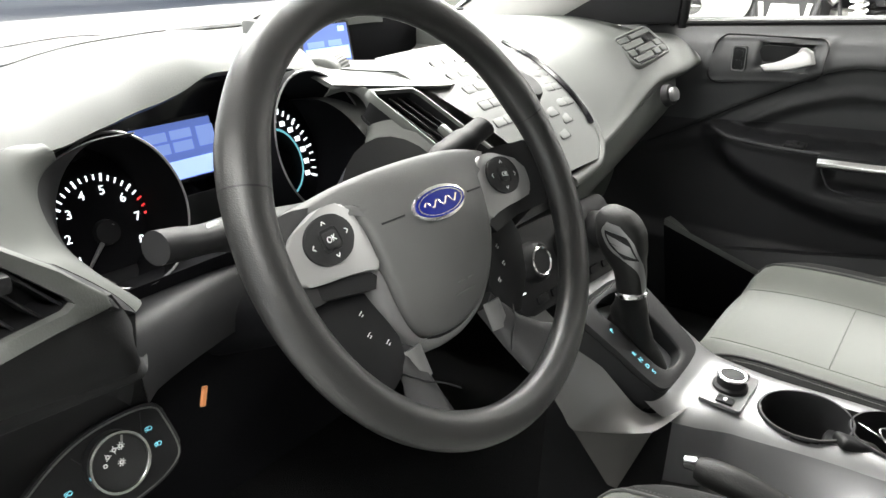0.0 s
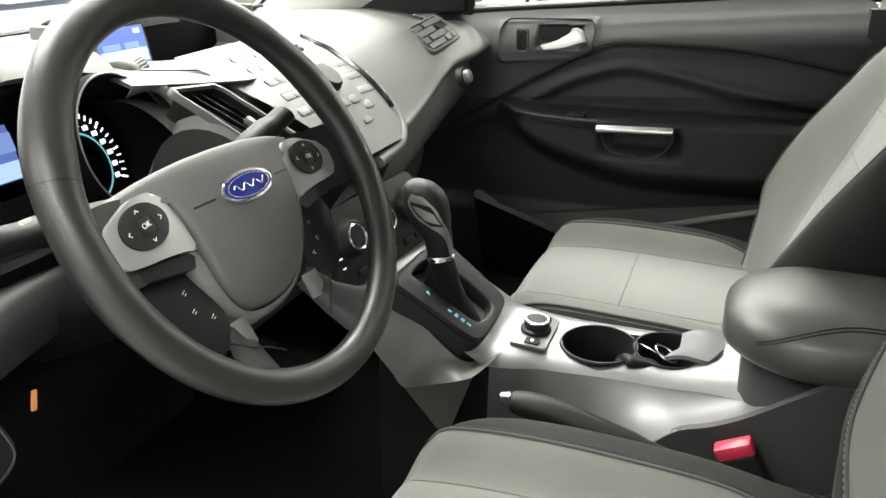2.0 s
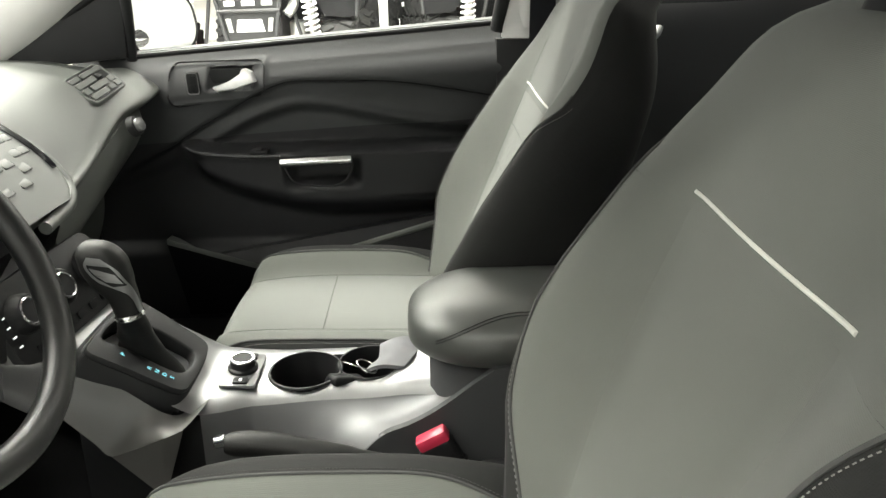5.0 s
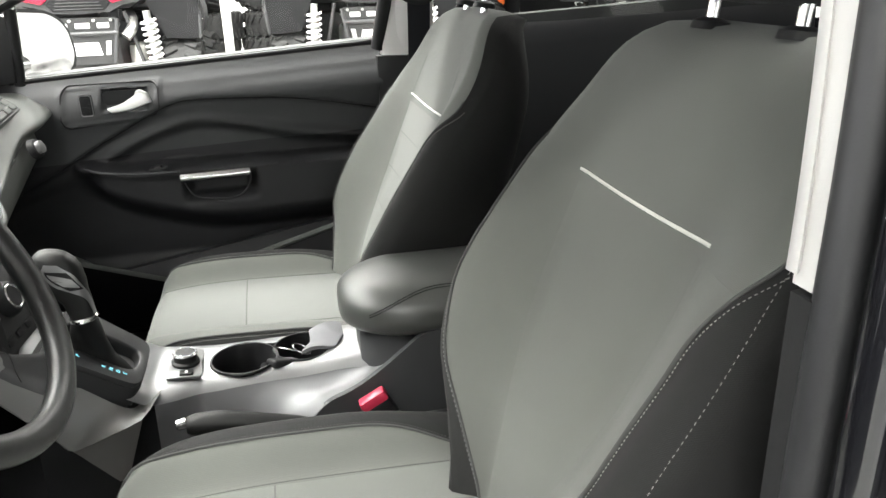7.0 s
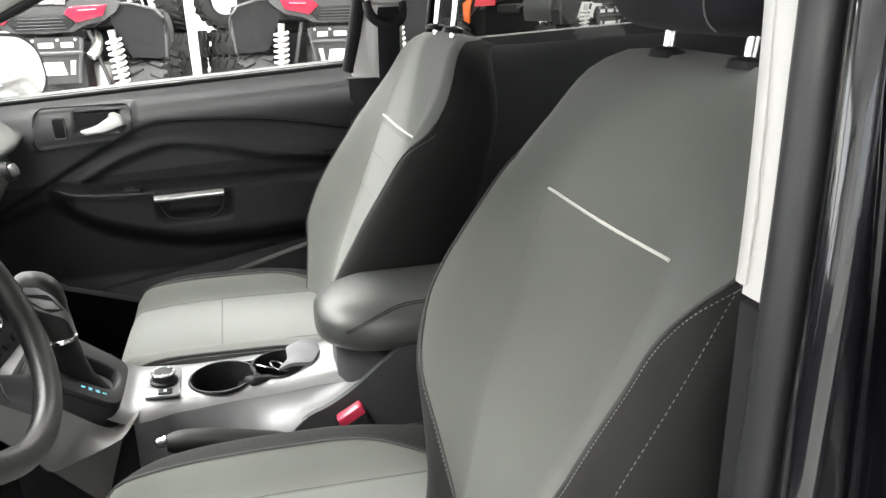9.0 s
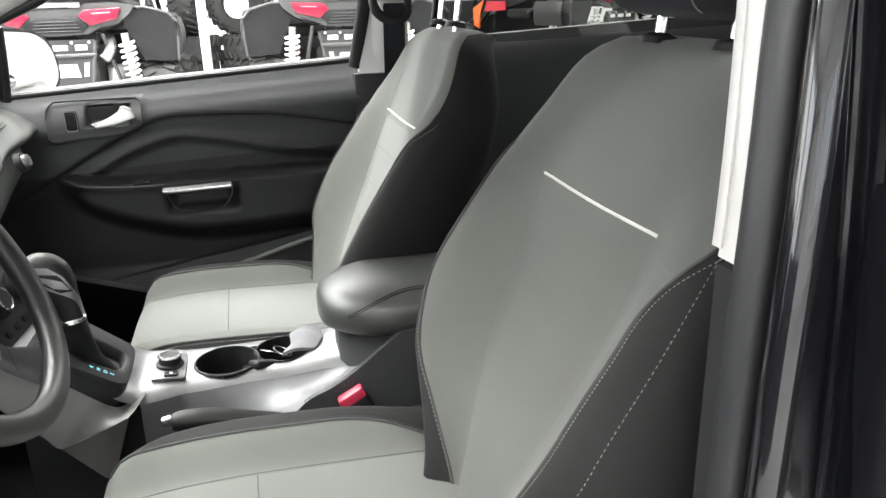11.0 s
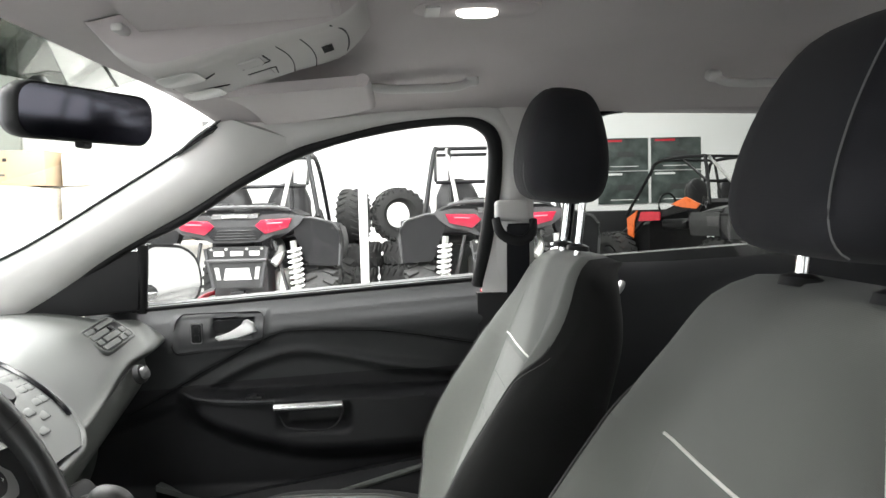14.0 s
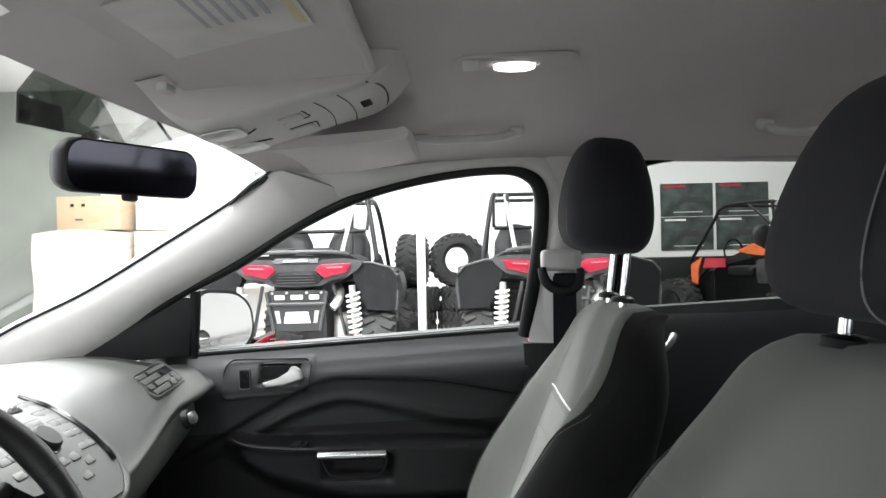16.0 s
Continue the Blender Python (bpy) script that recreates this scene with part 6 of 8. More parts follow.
for ch, a, b in (("P", -0.0535, 0.034), ("R", -0.0505, -0.003), ("N", -0.0485, -0.0135), ("D", -0.0465, -0.024), ("S", -0.0445, -0.034)):
    part("selector_letter", word(ch, bez_m @ Matrix.Translation((a + 0.006, b, 0.009)) @ pose(0, 0, 0, 0, 0, 0), 0.0085, 0.0003), "lit_cyan", bz)

lever = thing("gear_lever", (0.0, 0.0, 0.76), "black automatic gear lever with leather boot", "gear lever")
foot_mid, neck_mid = bez_m @ V((0.004, 0.002, -0.016)), V((-0.031, -0.03, 0.834))
boot = []
for k in range(17):
    f = k / 16
    mid = foot_mid.lerp(neck_mid, f) + V((0.004, 0.004, 0)) * math.sin(math.pi * f)
    wa, wb = 0.028 + (0.0155 - 0.028) * f**0.7, 0.042 + (0.0165 - 0.042) * f**0.6
    crease = 1 + 0.05 * math.sin(17 * f) * (1 - f)
    boot.append([mid + V((wa * crease * math.cos(a) * (1 + 0.05 * math.sin(5 * a + 7 * f)), wb * crease * math.sin(a) * (1 + 0.04 * math.sin(3 * a - 9 * f)), 0.0224 * (1 - f) * math.sin(a))) for a in [2 * math.pi * j / 32 for j in range(32)]])
part("boot", loft(boot), "boot", lever, "creased black leather boot", 70)
part("collar", moved(lathe([(0.0165, 0), (0.0185, 0.002), (0.0185, 0.0055), (0.0165, 0.0075)], 28), facing((-0.031, -0.03, 0.832), (-0.02, 0.12, 1), (0, 1, 0))), "chrome", lever, "bright collar ring")
KNOB_Z = (0.835, 0.86, 0.88, 0.897, 0.912, 0.924, 0.9315, 0.9352, 0.936)
KNOB_C = (-0.03, -0.0265, -0.017, -0.0125, -0.0105, -0.0095, -0.009, -0.009, -0.009)
KNOB_L = (0.016, 0.0185, 0.0255, 0.03, 0.03, 0.0255, 0.018, 0.009, 0.002)
KNOB_W = (0.014, 0.0155, 0.0185, 0.021, 0.0215, 0.019, 0.0135, 0.0072, 0.002)


def knob_pt(z, a, proud=0.0):
    """A point of the knob's skin at a height and a direction, seen from above."""
    ca, sa = math.cos(a), math.sin(a)
    wx, wy = along(KNOB_Z, KNOB_W, z) + proud, along(KNOB_Z, KNOB_L, z) + proud
    return V((-0.032 + wx * math.copysign(abs(ca) ** 0.8, ca), along(KNOB_Z, KNOB_C, z) + wy * math.copysign(abs(sa) ** 0.8, sa), z + 0.22 * wy * sa * step(0.87, 0.91, z)))


knobp = part("knob", loft([[knob_pt(0.835 + 0.101 * (1 - (1 - k / 30) ** 1.7), 2 * math.pi * j / 40) for j in range(40)] for k in range(31)]), "boot", lever, "black grained gear knob", 70)


def shield(u, v, proud):
    """Bright trim that starts as a shield on the driver's face and runs down behind the neck."""
    z = 0.842 + 0.08 * v
    mid = radians(along((0, 0.35, 0.6, 1), (258, 240, 206, 178), v))
    half = radians(along((0, 0.3, 0.55, 0.8, 1), (14, 16, 30, 34, 12), v))
    return knob_pt(z, mid + half * (2 * u - 1), proud)


trim_k = part("shield_trim", surf(lambda u, v: shield(u, v, 0.0014), 16, 24), "silver", knobp, "satin silver shield trim", 70)
part("thumb_button", surf(lambda u, v: shield(0.16 + 0.68 * u, 0.53 + 0.36 * v, 0.0026), 12, 12), "black", trim_k, "black shift button", 70)
part("button_face", surf(lambda u, v: shield(0.24 + 0.52 * u, 0.74 + 0.11 * v - 0.08 * u, 0.0036), 8, 6), "silver", trim_k, sharp=70)
part("button_face", surf(lambda u, v: shield(0.24 + 0.52 * u, 0.58 + 0.1 * v + 0.05 * (1 - u), 0.0036), 8, 6), "silver", trim_k, sharp=70)

# knob panel behind the selector
kp_m = facing((0.05, -0.137, 0.7), (0, -0.06, 1), (0, 1, 0))
kp = part("switch_panel", plate(rrect(0.088, 0.05, 0.004), kp_m, 0.004, 0.0015), "piano", console, "grey switch panel with rotary knob")
rk = part("rotary_knob", moved(lathe([(0, 0), (0.021, 0), (0.021, 0.004), (0.0175, 0.006), (0.017, 0.016), (0.015, 0.018), (0, 0.018)], 36), kp_m @ Matrix.Translation((0.002, 0, 0.004))), "dash_dark", kp, "black rotary knob with bright ring")
part("knob_ring", moved(lathe([(0.0168, 0.015), (0.0186, 0.0165), (0.0168, 0.0185), (0.0145, 0.0185)], 36), kp_m @ Matrix.Translation((0.002, 0, 0.004))), "chrome", rk)
for a in (-0.033, 0.034):
    k = part("push_key", plate(rrect(0.014, 0.02, 0.002), kp_m @ Matrix.Translation((a, -0.004, 0.004)), 0.003, 0.001), "black", kp)
    part("key_symbol", moved(box((0, 0, 0), (0.006, 0.004, 0.0005), 0), kp_m @ Matrix.Translation((a, -0.004, 0.0074))), "white", k)

# armrest lid
def lid_ring(f, grow=0.0):
    g = math.sqrt(max(0.0, 1 - max(0.0, 1 - f / 0.3) ** 2))
    ring = []
    for a in [2 * math.pi * j / 40 for j in range(40)]:
        ca, sa = math.cos(a), math.sin(a)
        w, h = (0.112 + grow) * (0.2 + 0.8 * g), ((0.052 if sa > 0 else 0.037) + grow) * (0.35 + 0.65 * g)
        ring.append(V((0.028 + w * math.copysign(abs(ca) ** 0.72, ca) * (1 - 0.1 * (sa < 0) * abs(sa)), -0.378 - 0.37 * f, 0.784 + h * math.copysign(abs(sa) ** 0.75, sa))))
    return ring


lid = part("armrest", loft([lid_ring((k / 30) ** 1.5) for k in range(31)]), "vinyl", console, "padded dark grey vinyl armrest lid", 80)


def shoulder(f, off):
    j = 18.5 - 4.6 * math.sin(math.pi / 2 * min(1, (f - 0.1) / 0.3)) + off
    r, i = lid_ring(f, 0.0002), int(j)
    return r[i] * (1 - j + i) + r[i + 1] * (j - i)


for off in (0.0, 0.45):
    part("armrest_stitch", tube([shoulder(0.1 + 0.9 * k / 40, off) for k in range(41)], 0.001, 5), "black", lid)
part("armrest_base", loft([[(0.03 + w * a, -0.405 - 0.35 * f, b) for a, b in ((-1, 0.5), (-1, 0.74), (-0.8, 0.775), (0.8, 0.775), (1, 0.74), (1, 0.5))] for f, w in ((0, 0.03), (0.06, 0.06), (0.14, 0.075), (1, 0.085))]), "door", console, "dark grey armrest box")

# handbrake lever
brake = thing("handbrake", (-0.105, -0.3, 0.62), "black handbrake lever lowered beside the console", "handbrake")
bl = curve([(-0.107, -0.15, 0.69), (-0.106, -0.2, 0.686), (-0.105, -0.28, 0.665), (-0.1, -0.38, 0.635), (-0.1, -0.46, 0.61)], 6)
part("grip", tube(bl, [0.012, 0.0145, 0.016, 0.0165, 0.017] + [0.0172] * 9 + [0.015] * 11, 14, flat=0.95), "boot", brake, "black grained grip")
part("release_button", cyl((-0.107, -0.136, 0.692), (-0.107, -0.152, 0.695), 0.0075, 0.0085, 16, 0.002), "chrome", brake, "bright release button")

# seat belt buckle by the driver's cushion
buckle = thing("belt_buckle", (-0.11, -0.43, 0.6), "black belt buckle with red release button", "belt buckle")
part("buckle_body", box((-0.108, -0.42, 0.66), (0.022, 0.046, 0.055), 0.006, 3, (-28, 0, 0)), "black", buckle)
part("buckle_button", box((-0.11, -0.407, 0.69), (0.02, 0.042, 0.017), 0.004, 2, (-28, 0, 0)), "red", buckle, "red release button")
part("buckle_stalk", box((-0.108, -0.45, 0.61), (0.012, 0.03, 0.1), 0.004, 2, (-18, 0, 0)), "black", buckle)

# loose things in the rear cup well: a car key and a folded grey cloth
key = thing("car_key", (0.05, -0.3, 0.69), "black car key fob on a steel ring in the cup holder", "car key")
part("fob", box((0.035, -0.285, 0.69), (0.03, 0.05, 0.014), 0.006, 3, (18, 12, 30)), "black", key)
part("key_ring", tube([(0.045 + 0.014 * math.cos(a), -0.315 + 0.014 * math.sin(a), 0.705 + 0.008 * math.sin(a)) for a in [2 * math.pi * k / 24 for k in range(24)]], 0.0012, 6, closed=True), "chrome", key)
part("key_blade", box((0.05, -0.3, 0.703), (0.006, 0.045, 0.002), 0.0005, 1, (8, 20, -20)), "chrome", key)
rag = lambda u, v: (0.035 + 0.07 * u + 0.012 * v, -0.313 - 0.055 * v - 0.022 * u - 0.006 * math.sin(4 * u), 0.704 + 0.013 * math.sin(2.8 * v + 0.2) * (0.3 + 0.7 * u) + 0.002 * math.sin(9 * u + 5 * v))
solo("cloth_pouch", surf(rag, 20, 20, (0, 0, -0.006)), mat("grey_microfibre", (0.17, 0.17, 0.18), 0.9, var=0.1, fine=600, bump=0.5), "crumpled grey cloth lying over the cup holder", "cloth", at=(0.055, -0.34, 0.7))

# ---- roof fittings ----
ohc = thing("overhead_console", (0.05, -0.2, 1.5), "pale grey overhead console with reading lamp switches", "overhead console")


OHC_Y, OHC_Z, OHC_W = (-0.36, -0.335, -0.31, -0.25, -0.18, -0.11, -0.075, -0.03), (1.545, 1.512, 1.494, 1.478, 1.458, 1.442, 1.458, 1.507), (0.08, 0.088, 0.094, 0.1, 0.104, 0.104, 0.1, 0.09)


def ohc_pt(u, v):
    """The shell: a flat sloping underside with rounded flanks that run up into the headliner."""
    y = -0.03 - 0.33 * v
    z, w = along(OHC_Y, OHC_Z, y), along(OHC_Y, OHC_W, y)
    a = 2 * u - 1
    x = w * (a / 0.7 if abs(a) < 0.7 else math.copysign(1 + (0.02 + 0.14 * step(0.0, 0.4, v) * step(1.0, 0.75, v)) * ((abs(a) - 0.7) / 0.3) ** 0.7, a))
    rise = max(0.0, (abs(a) - 0.58) / 0.42) ** 1.8
    top = roof_point(0.5 + x / 1.2, max(0.0, (-0.02 - y) / 2.1))[2] + 0.004
    return (x, y, z + max(0.0, top - z) * rise)


def ohc_face(u, v):
    q, e = V(ohc_pt(u, v)), 0.01
    n = (V(ohc_pt(u + e, v)) - V(ohc_pt(u - e, v))).cross(V(ohc_pt(u, v + e)) - V(ohc_pt(u, v - e))).normalized()
    n = n if n.z < 0 else -n
    return q, n


part("console_shell", surf(lambda u, v: ohc_pt(0.13 + 0.74 * u, v), 40, 60), "ohc", ohc, "pale grey moulded shell", 80)
for lo in (0.0, 0.87):
    part("shell_flank", surf(lambda u, v: ohc_pt(lo + 0.13 * u, v), 8, 60), "headliner", ohc, "felt covered flank", 80)


def ohc_line(name, uv, r=0.0011, material="dash_dark"):
    pts = []
    for u, v in uv:
        q, n = ohc_face(u, v)
        pts.append(q + n * 0.0002)
    part(name, tube(curve(pts, 5), r, 6), material, ohc)


for sg in (-1, 1):
    q, n = ohc_face(0.5 + 0.19 * sg, 0.3)
    part("map_lamp", plate(rrect(0.062, 0.05, 0.014), facing(q, n, (0, 1, 0)), 0.0016, 0.0008), mat("ribbed_lamp_lens", (0.62, 0.62, 0.6), 0.3, var=0.04), ohc, "pale map lamp lens")
    ohc_line("lens_gap", [(0.5 + sg * 0.08, 0.2), (0.5 + sg * 0.09, 0.34), (0.5 + sg * 0.14, 0.41)])
    q, n = ohc_face(0.5 + 0.13 * sg, 0.545)
    part("lamp_key", plate(rrect(0.034, 0.03, 0.005), facing(q, n, (0, 1, 0)), 0.002, 0.0008), "ohc", ohc)
    ohc_line("key_gap", [(0.5 + sg * 0.06, 0.5), (0.5 + sg * 0.065, 0.6), (0.5 + sg * 0.12, 0.605), (0.5 + sg * 0.2, 0.6)])
ohc_line("panel_gap", [(0.22, 0.66), (0.36, 0.675), (0.5, 0.68), (0.64, 0.675), (0.78, 0.66)], 0.0008)
ohc_line("panel_gap", [(0.2, 0.75), (0.35, 0.765), (0.5, 0.77), (0.65, 0.765), (0.8, 0.75)], 0.0008)
ohc_line("end_gap", [(0.16, 0.86), (0.3, 0.895), (0.5, 0.905), (0.7, 0.895), (0.84, 0.86)])
for k in range(5):
    q, n = ohc_face(0.5 + 0.028 * (k - 2), 0.825)
    part("grille_slot", moved(box((0, 0, 0), (0.0026, 0.014, 0.003), 0.0005, 1), facing(q, n, (0, 1, 0))), "dash_dark", ohc)


def sun_visor(name, x0, x1, label):
    vs = thing(name, ((x0 + x1) / 2, -0.12, 1.49), label, "sun visor", "sun visors")
    fn = lambda u, v: (x0 - (0.05 * v if x0 > 0 else 0) + (x1 - (0.15 * v * v if x0 > 0 else 0) - x0 + (0.05 * v if x0 > 0 else 0)) * u, -0.11 - 0.215 * v - (0.015 if x0 > 0 else 0), (1.478 + 0.006 * v if x0 > 0 else 1.503 + 0.014 * v) - 0.01 * (2 * u - 1) ** 2)
    part("visor_pad", surf(fn, 14, 10, (0, 0, -0.016 if x0 > 0 else -0.01)), "headliner", vs, "pale grey padded visor")
    part("visor_edge", tube([V(fn(k / 14, 1)) + V((0, 0, -0.007 if x0 > 0 else -0.004)) for k in range(15)], 0.0095 if x0 > 0 else 0.0065, 10), "headliner", vs)
    if x0 > 0:
        part("visor_edge", tube([V(fn(1, k / 14)) + V((0, 0, -0.007)) for k in range(15)], 0.0095, 10), "headliner", vs)
    part("visor_clip", box((x0 if x0 > 0 else x1, -0.09, 1.486), (0.03, 0.014, 0.01), 0.004), "trim", vs)
    return vs, fn


sun_visor("sun_visor", 0.155, 0.52, "pale grey passenger sun visor folded up")
dv, dfn = sun_visor("sun_visor", -0.52, -0.14, "pale grey driver sun visor folded up with warning label")
lab = [V(dfn(u, v)) + V((0, 0, -0.0107)) for u, v in ((0.3, 0.16), (0.72, 0.16), (0.56, 0.86), (0.12, 0.86))]
lb = part("warning_label", slab(lab, (0, 0, -0.001)), "label", dv, "white warning label with grey text bars")
for k in range(6):
    d = (lab[3] - lab[0]) * (0.42 + 0.08 * k)
    a, b = lab[0].lerp(lab[1], 0.08) + d, lab[0].lerp(lab[1], 0.62) + d
    part("text_bar", tube([a + V((0, 0, -0.001)), b + V((0, 0, -0.001))], 0.0028, 4, flat=0.2), "label_text", lb)
part("label_stripe", tube([lab[3].lerp(lab[0], 0.06).lerp(lab[2].lerp(lab[1], 0.06), f) + V((0, 0, -0.001)) for f in (0.1, 0.5, 0.9)], 0.006, 4, flat=0.15), mat("yellow_print", (0.5, 0.45, 0.25), 0.6), lb)

dome = thing("roof_lamp", (0.02, -0.5, 1.55), "lit white roof lamp in the headliner", "roof lamp")
rz = roof_point(0.5, 0.23)[2]
part("lamp_bezel", moved(slab([(a, b, 0) for a, b in rrect(0.075, 0.17, 0.03, 6)], (0, 0, -0.006), 0.003), pose(0.02, -0.5, rz + 0.002)), "headliner", dome)
part("lamp_lens", moved(slab([(a, b, 0) for a, b in oval(0.03, 0.056, 28)], (0, 0, -0.006), 0.003), pose(0.025, -0.5, rz - 0.004)), glow("lamp_glow", (1, 0.95, 0.88), 9), dome, "glowing white lens")
part("lamp_switch", box((0.02, -0.44, rz - 0.004), (0.05, 0.02, 0.006), 0.002), "trim", dome)

for y0, nm in ((-0.33, "grab_handle"), (-1.0, "grab_handle")):
    gh = thing(nm, (0.435, y0 - 0.1, 1.515), "pale grey fold-up grab handle over the door", "grab handle", "grab handles")
    line = curve([(0.45, y0, 1.522), (0.438, y0 - 0.015, 1.508), (0.43, y0 - 0.05, 1.502), (0.428, y0 - 0.1, 1.502), (0.43, y0 - 0.15, 1.503), (0.438, y0 - 0.185, 1.51), (0.45, y0 - 0.2, 1.525)], 5)
    part("grip", tube(line, 0.0105, 12, flat=0.8), "trim", gh)
    for yy in (y0, y0 - 0.2):
        part("mount", box((0.448, yy, 1.521), (0.03, 0.026, 0.022), 0.006, 3, (0, -25, 0)), "trim", gh)

rvm = thing("rearview_mirror", (-0.03, 0.0, 1.39), "black interior rear-view mirror with dark reflecting glass", "rear-view mirror")
rm = facing((-0.095, -0.032, 1.3985), (-0.5, -1, -0.08))
so = rrect(0.194, 0.062, 0.022, 6)
part("mirror_shell", loft([[rm @ V((a * s, b * s, z)) for a, b in so] for s, z in ((0.97, 0.004), (1, 0.0), (1.0, -0.012), (0.93, -0.03), (0.6, -0.042), (0.1, -0.045))]), "black", rvm, "black plastic mirror shell", 60)
part("mirror_glass", plate([(a * 0.95, b * 0.9) for a, b in so], rm @ Matrix.Translation((0, 0, 0.004)), 0.001), mat("dim_mirror", (0.16, 0.16, 0.2), 0.03, metal=1, var=0, bump=0), rvm, "reflecting dimmed mirror glass")
part("day_night_tab", box(rm @ V((0.0, -0.032, -0.008)), (0.025, 0.012, 0.012), 0.003), "black", rvm)
part("mirror_stem", tube([rm @ V((0, 0.005, -0.04)), (-0.04, 0.03, 1.425), (-0.02, 0.06, 1.445)], [0.012, 0.009, 0.016], 12), "black", rvm)
def sticker(pts, colour, name, label):
    part(name, slab([(x, screen(0.5, v)[1] - 0.006, screen(0.5, v)[2] - 0.004) for x, v in pts], (0, -0.001, -0.001)), glass(name, colour), shell, label)


sticker([(-0.192, 0.992), (-0.084, 0.994), (0.158, 0.911), (-0.095, 0.889), (-0.161, 0.938)], (0.4, 0.42, 0.4), "shade_patch", "grey shade patch on the windscreen")
sticker([(-0.158, 0.936), (-0.069, 0.939), (0.004, 0.896), (-0.092, 0.891)], (0.3, 0.31, 0.3), "sensor_cover", "dark sensor patch behind the mirror")
sticker([(-0.083, 0.994), (0.287, 0.993), (0.227, 0.92), (0.159, 0.911)], (0.72, 0.73, 0.72), "tint_patch", "grey tint patch on the windscreen")
sticker([(0.122, 0.98), (0.13, 0.983), (0.262, 0.951), (0.254, 0.948)], (0.12, 0.13, 0.12), "dark_strip", "short dark strip on the windscreen")

# ---- showroom ----
M["floor"] = mat("polished_concrete", (0.42, 0.42, 0.41), 0.3, var=0.12, scale=1.5, bump=0.05, fine=60)
M["wall"] = mat("white_wall_paint", (0.82, 0.82, 0.81), 0.75, var=0.02, scale=2, bump=0.1, fine=200)
M["tyre"] = mat("tyre_rubber", (0.02, 0.02, 0.02), 0.75, var=0.25, scale=20, bump=0.3, fine=300)
M["utv_black"] = mat("moulded_black_plastic", (0.007, 0.007, 0.008), 0.45, bump=0.2, spec=0.3)
M["utv_grey"] = mat("grey_cast_plastic", (0.05, 0.05, 0.052), 0.45)
M["bumper_grey"] = mat("bead_blasted_plate", (0.045, 0.045, 0.046), 0.45, metal=0.3)
M["tail_red"] = mat("red_lamp_lens", (0.3, 0.008, 0.03), 0.2)
M["lamp_bright"] = mat("pale_lamp_strip", (0.6, 0.2, 0.24), 0.3)
M["red_arm"] = mat("red_painted_arm", (0.55, 0.02, 0.04), 0.3)
M["utv_orange"] = mat("orange_body_plastic", (0.8, 0.16, 0.03), 0.3)
M["spring"] = mat("white_spring_paint", (0.75, 0.75, 0.74), 0.35)
M["alloy"] = mat("cast_alloy", (0.6, 0.6, 0.58), 0.35, metal=0.8)
M["card"] = mat("cardboard", (0.5, 0.38, 0.25), 0.85, var=0.08)
M["poster"] = mat("poster_green_print", (0.06, 0.075, 0.07), 0.35, var=0.6, scale=5)

solo("ground", box((0, 0, -0.2), (900, 900, 0.1), 0), mat("pale_forecourt_concrete", (0.5, 0.5, 0.49), 0.85, var=0.15, scale=0.4, fine=30), "pale concrete forecourt outside the showroom", "ground", kind="structure")
solo("floor", box((2.6, 0, -0.05), (18.8, 19, 0.1), 0), "floor", "grey polished concrete showroom floor", "floor", kind="structure")
solo("wall_east", box((12.1, 0, CEIL / 2), (0.2, 19, CEIL), 0), "wall", "white showroom wall", "wall", kind="structure")
# unseen wall; its window opening is added to go with the side fill light
west = join(box((-6.9, 0, 0.4), (0.2, 19, 0.8), 0), box((-6.9, 0, CEIL / 2 + 1.4), (0.2, 19, CEIL - 2.8), 0), box((-6.9, 4.6, 1.8), (0.2, 9.8, 2.0), 0), box((-6.9, -7.25, 1.8), (0.2, 4.5, 2.0), 0))
solo("wall_west", west, "wall", "unseen white showroom wall with an added side window opening", "wall", kind="structure")
solo("wall_south", box((2.6, -9.6, CEIL / 2), (18.8, 0.2, CEIL), 0), "wall", "white showroom wall", "wall", kind="structure")
north = join(box((2.6, 9.6, 0.15), (18.8, 0.2, 0.3), 0), box((2.6, 9.6, CEIL - 0.4), (18.8, 0.2, 0.8), 0), box((9.6, 9.6, 1.9), (4.8, 0.2, 3.0), 0), box((-6.4, 9.6, 1.9), (0.8, 0.2, 3.0), 0))
solo("wall_north", north, "wall", "white shop front wall with wide window opening", "wall", kind="structure")
solo("ceiling", box((2.6, 0, CEIL + 0.05), (18.8, 19, 0.1), 0), "wall", "white showroom ceiling", "ceiling", kind="structure")
# an added fitting for each lamp spot, out of view
for x, y in LAMP_SPOTS:
    fx = thing("ceiling_light", (x, y, CEIL), "white ceiling tube light fitting, added out of view", "ceiling light", "ceiling lights")
    part("housing", box((x, y, CEIL - 0.06), (0.56, 3.5, 0.1), 0.01), "wall", fx)
    part("diffuser", box((x, y, CEIL - 0.12), (0.5, 3.4, 0.02), 0.005), glow("tube_light", (1, 0.98, 0.95), 6), fx)

solo("support_pole", join(cyl((5.9, -0.02, 0), (5.9, -0.02, CEIL), 0.04, n=24), cyl((5.9, -0.02, 0), (5.9, -0.02, 0.03), 0.09, n=24)), "wall", "white painted steel support pole", "pole", kind="structure")


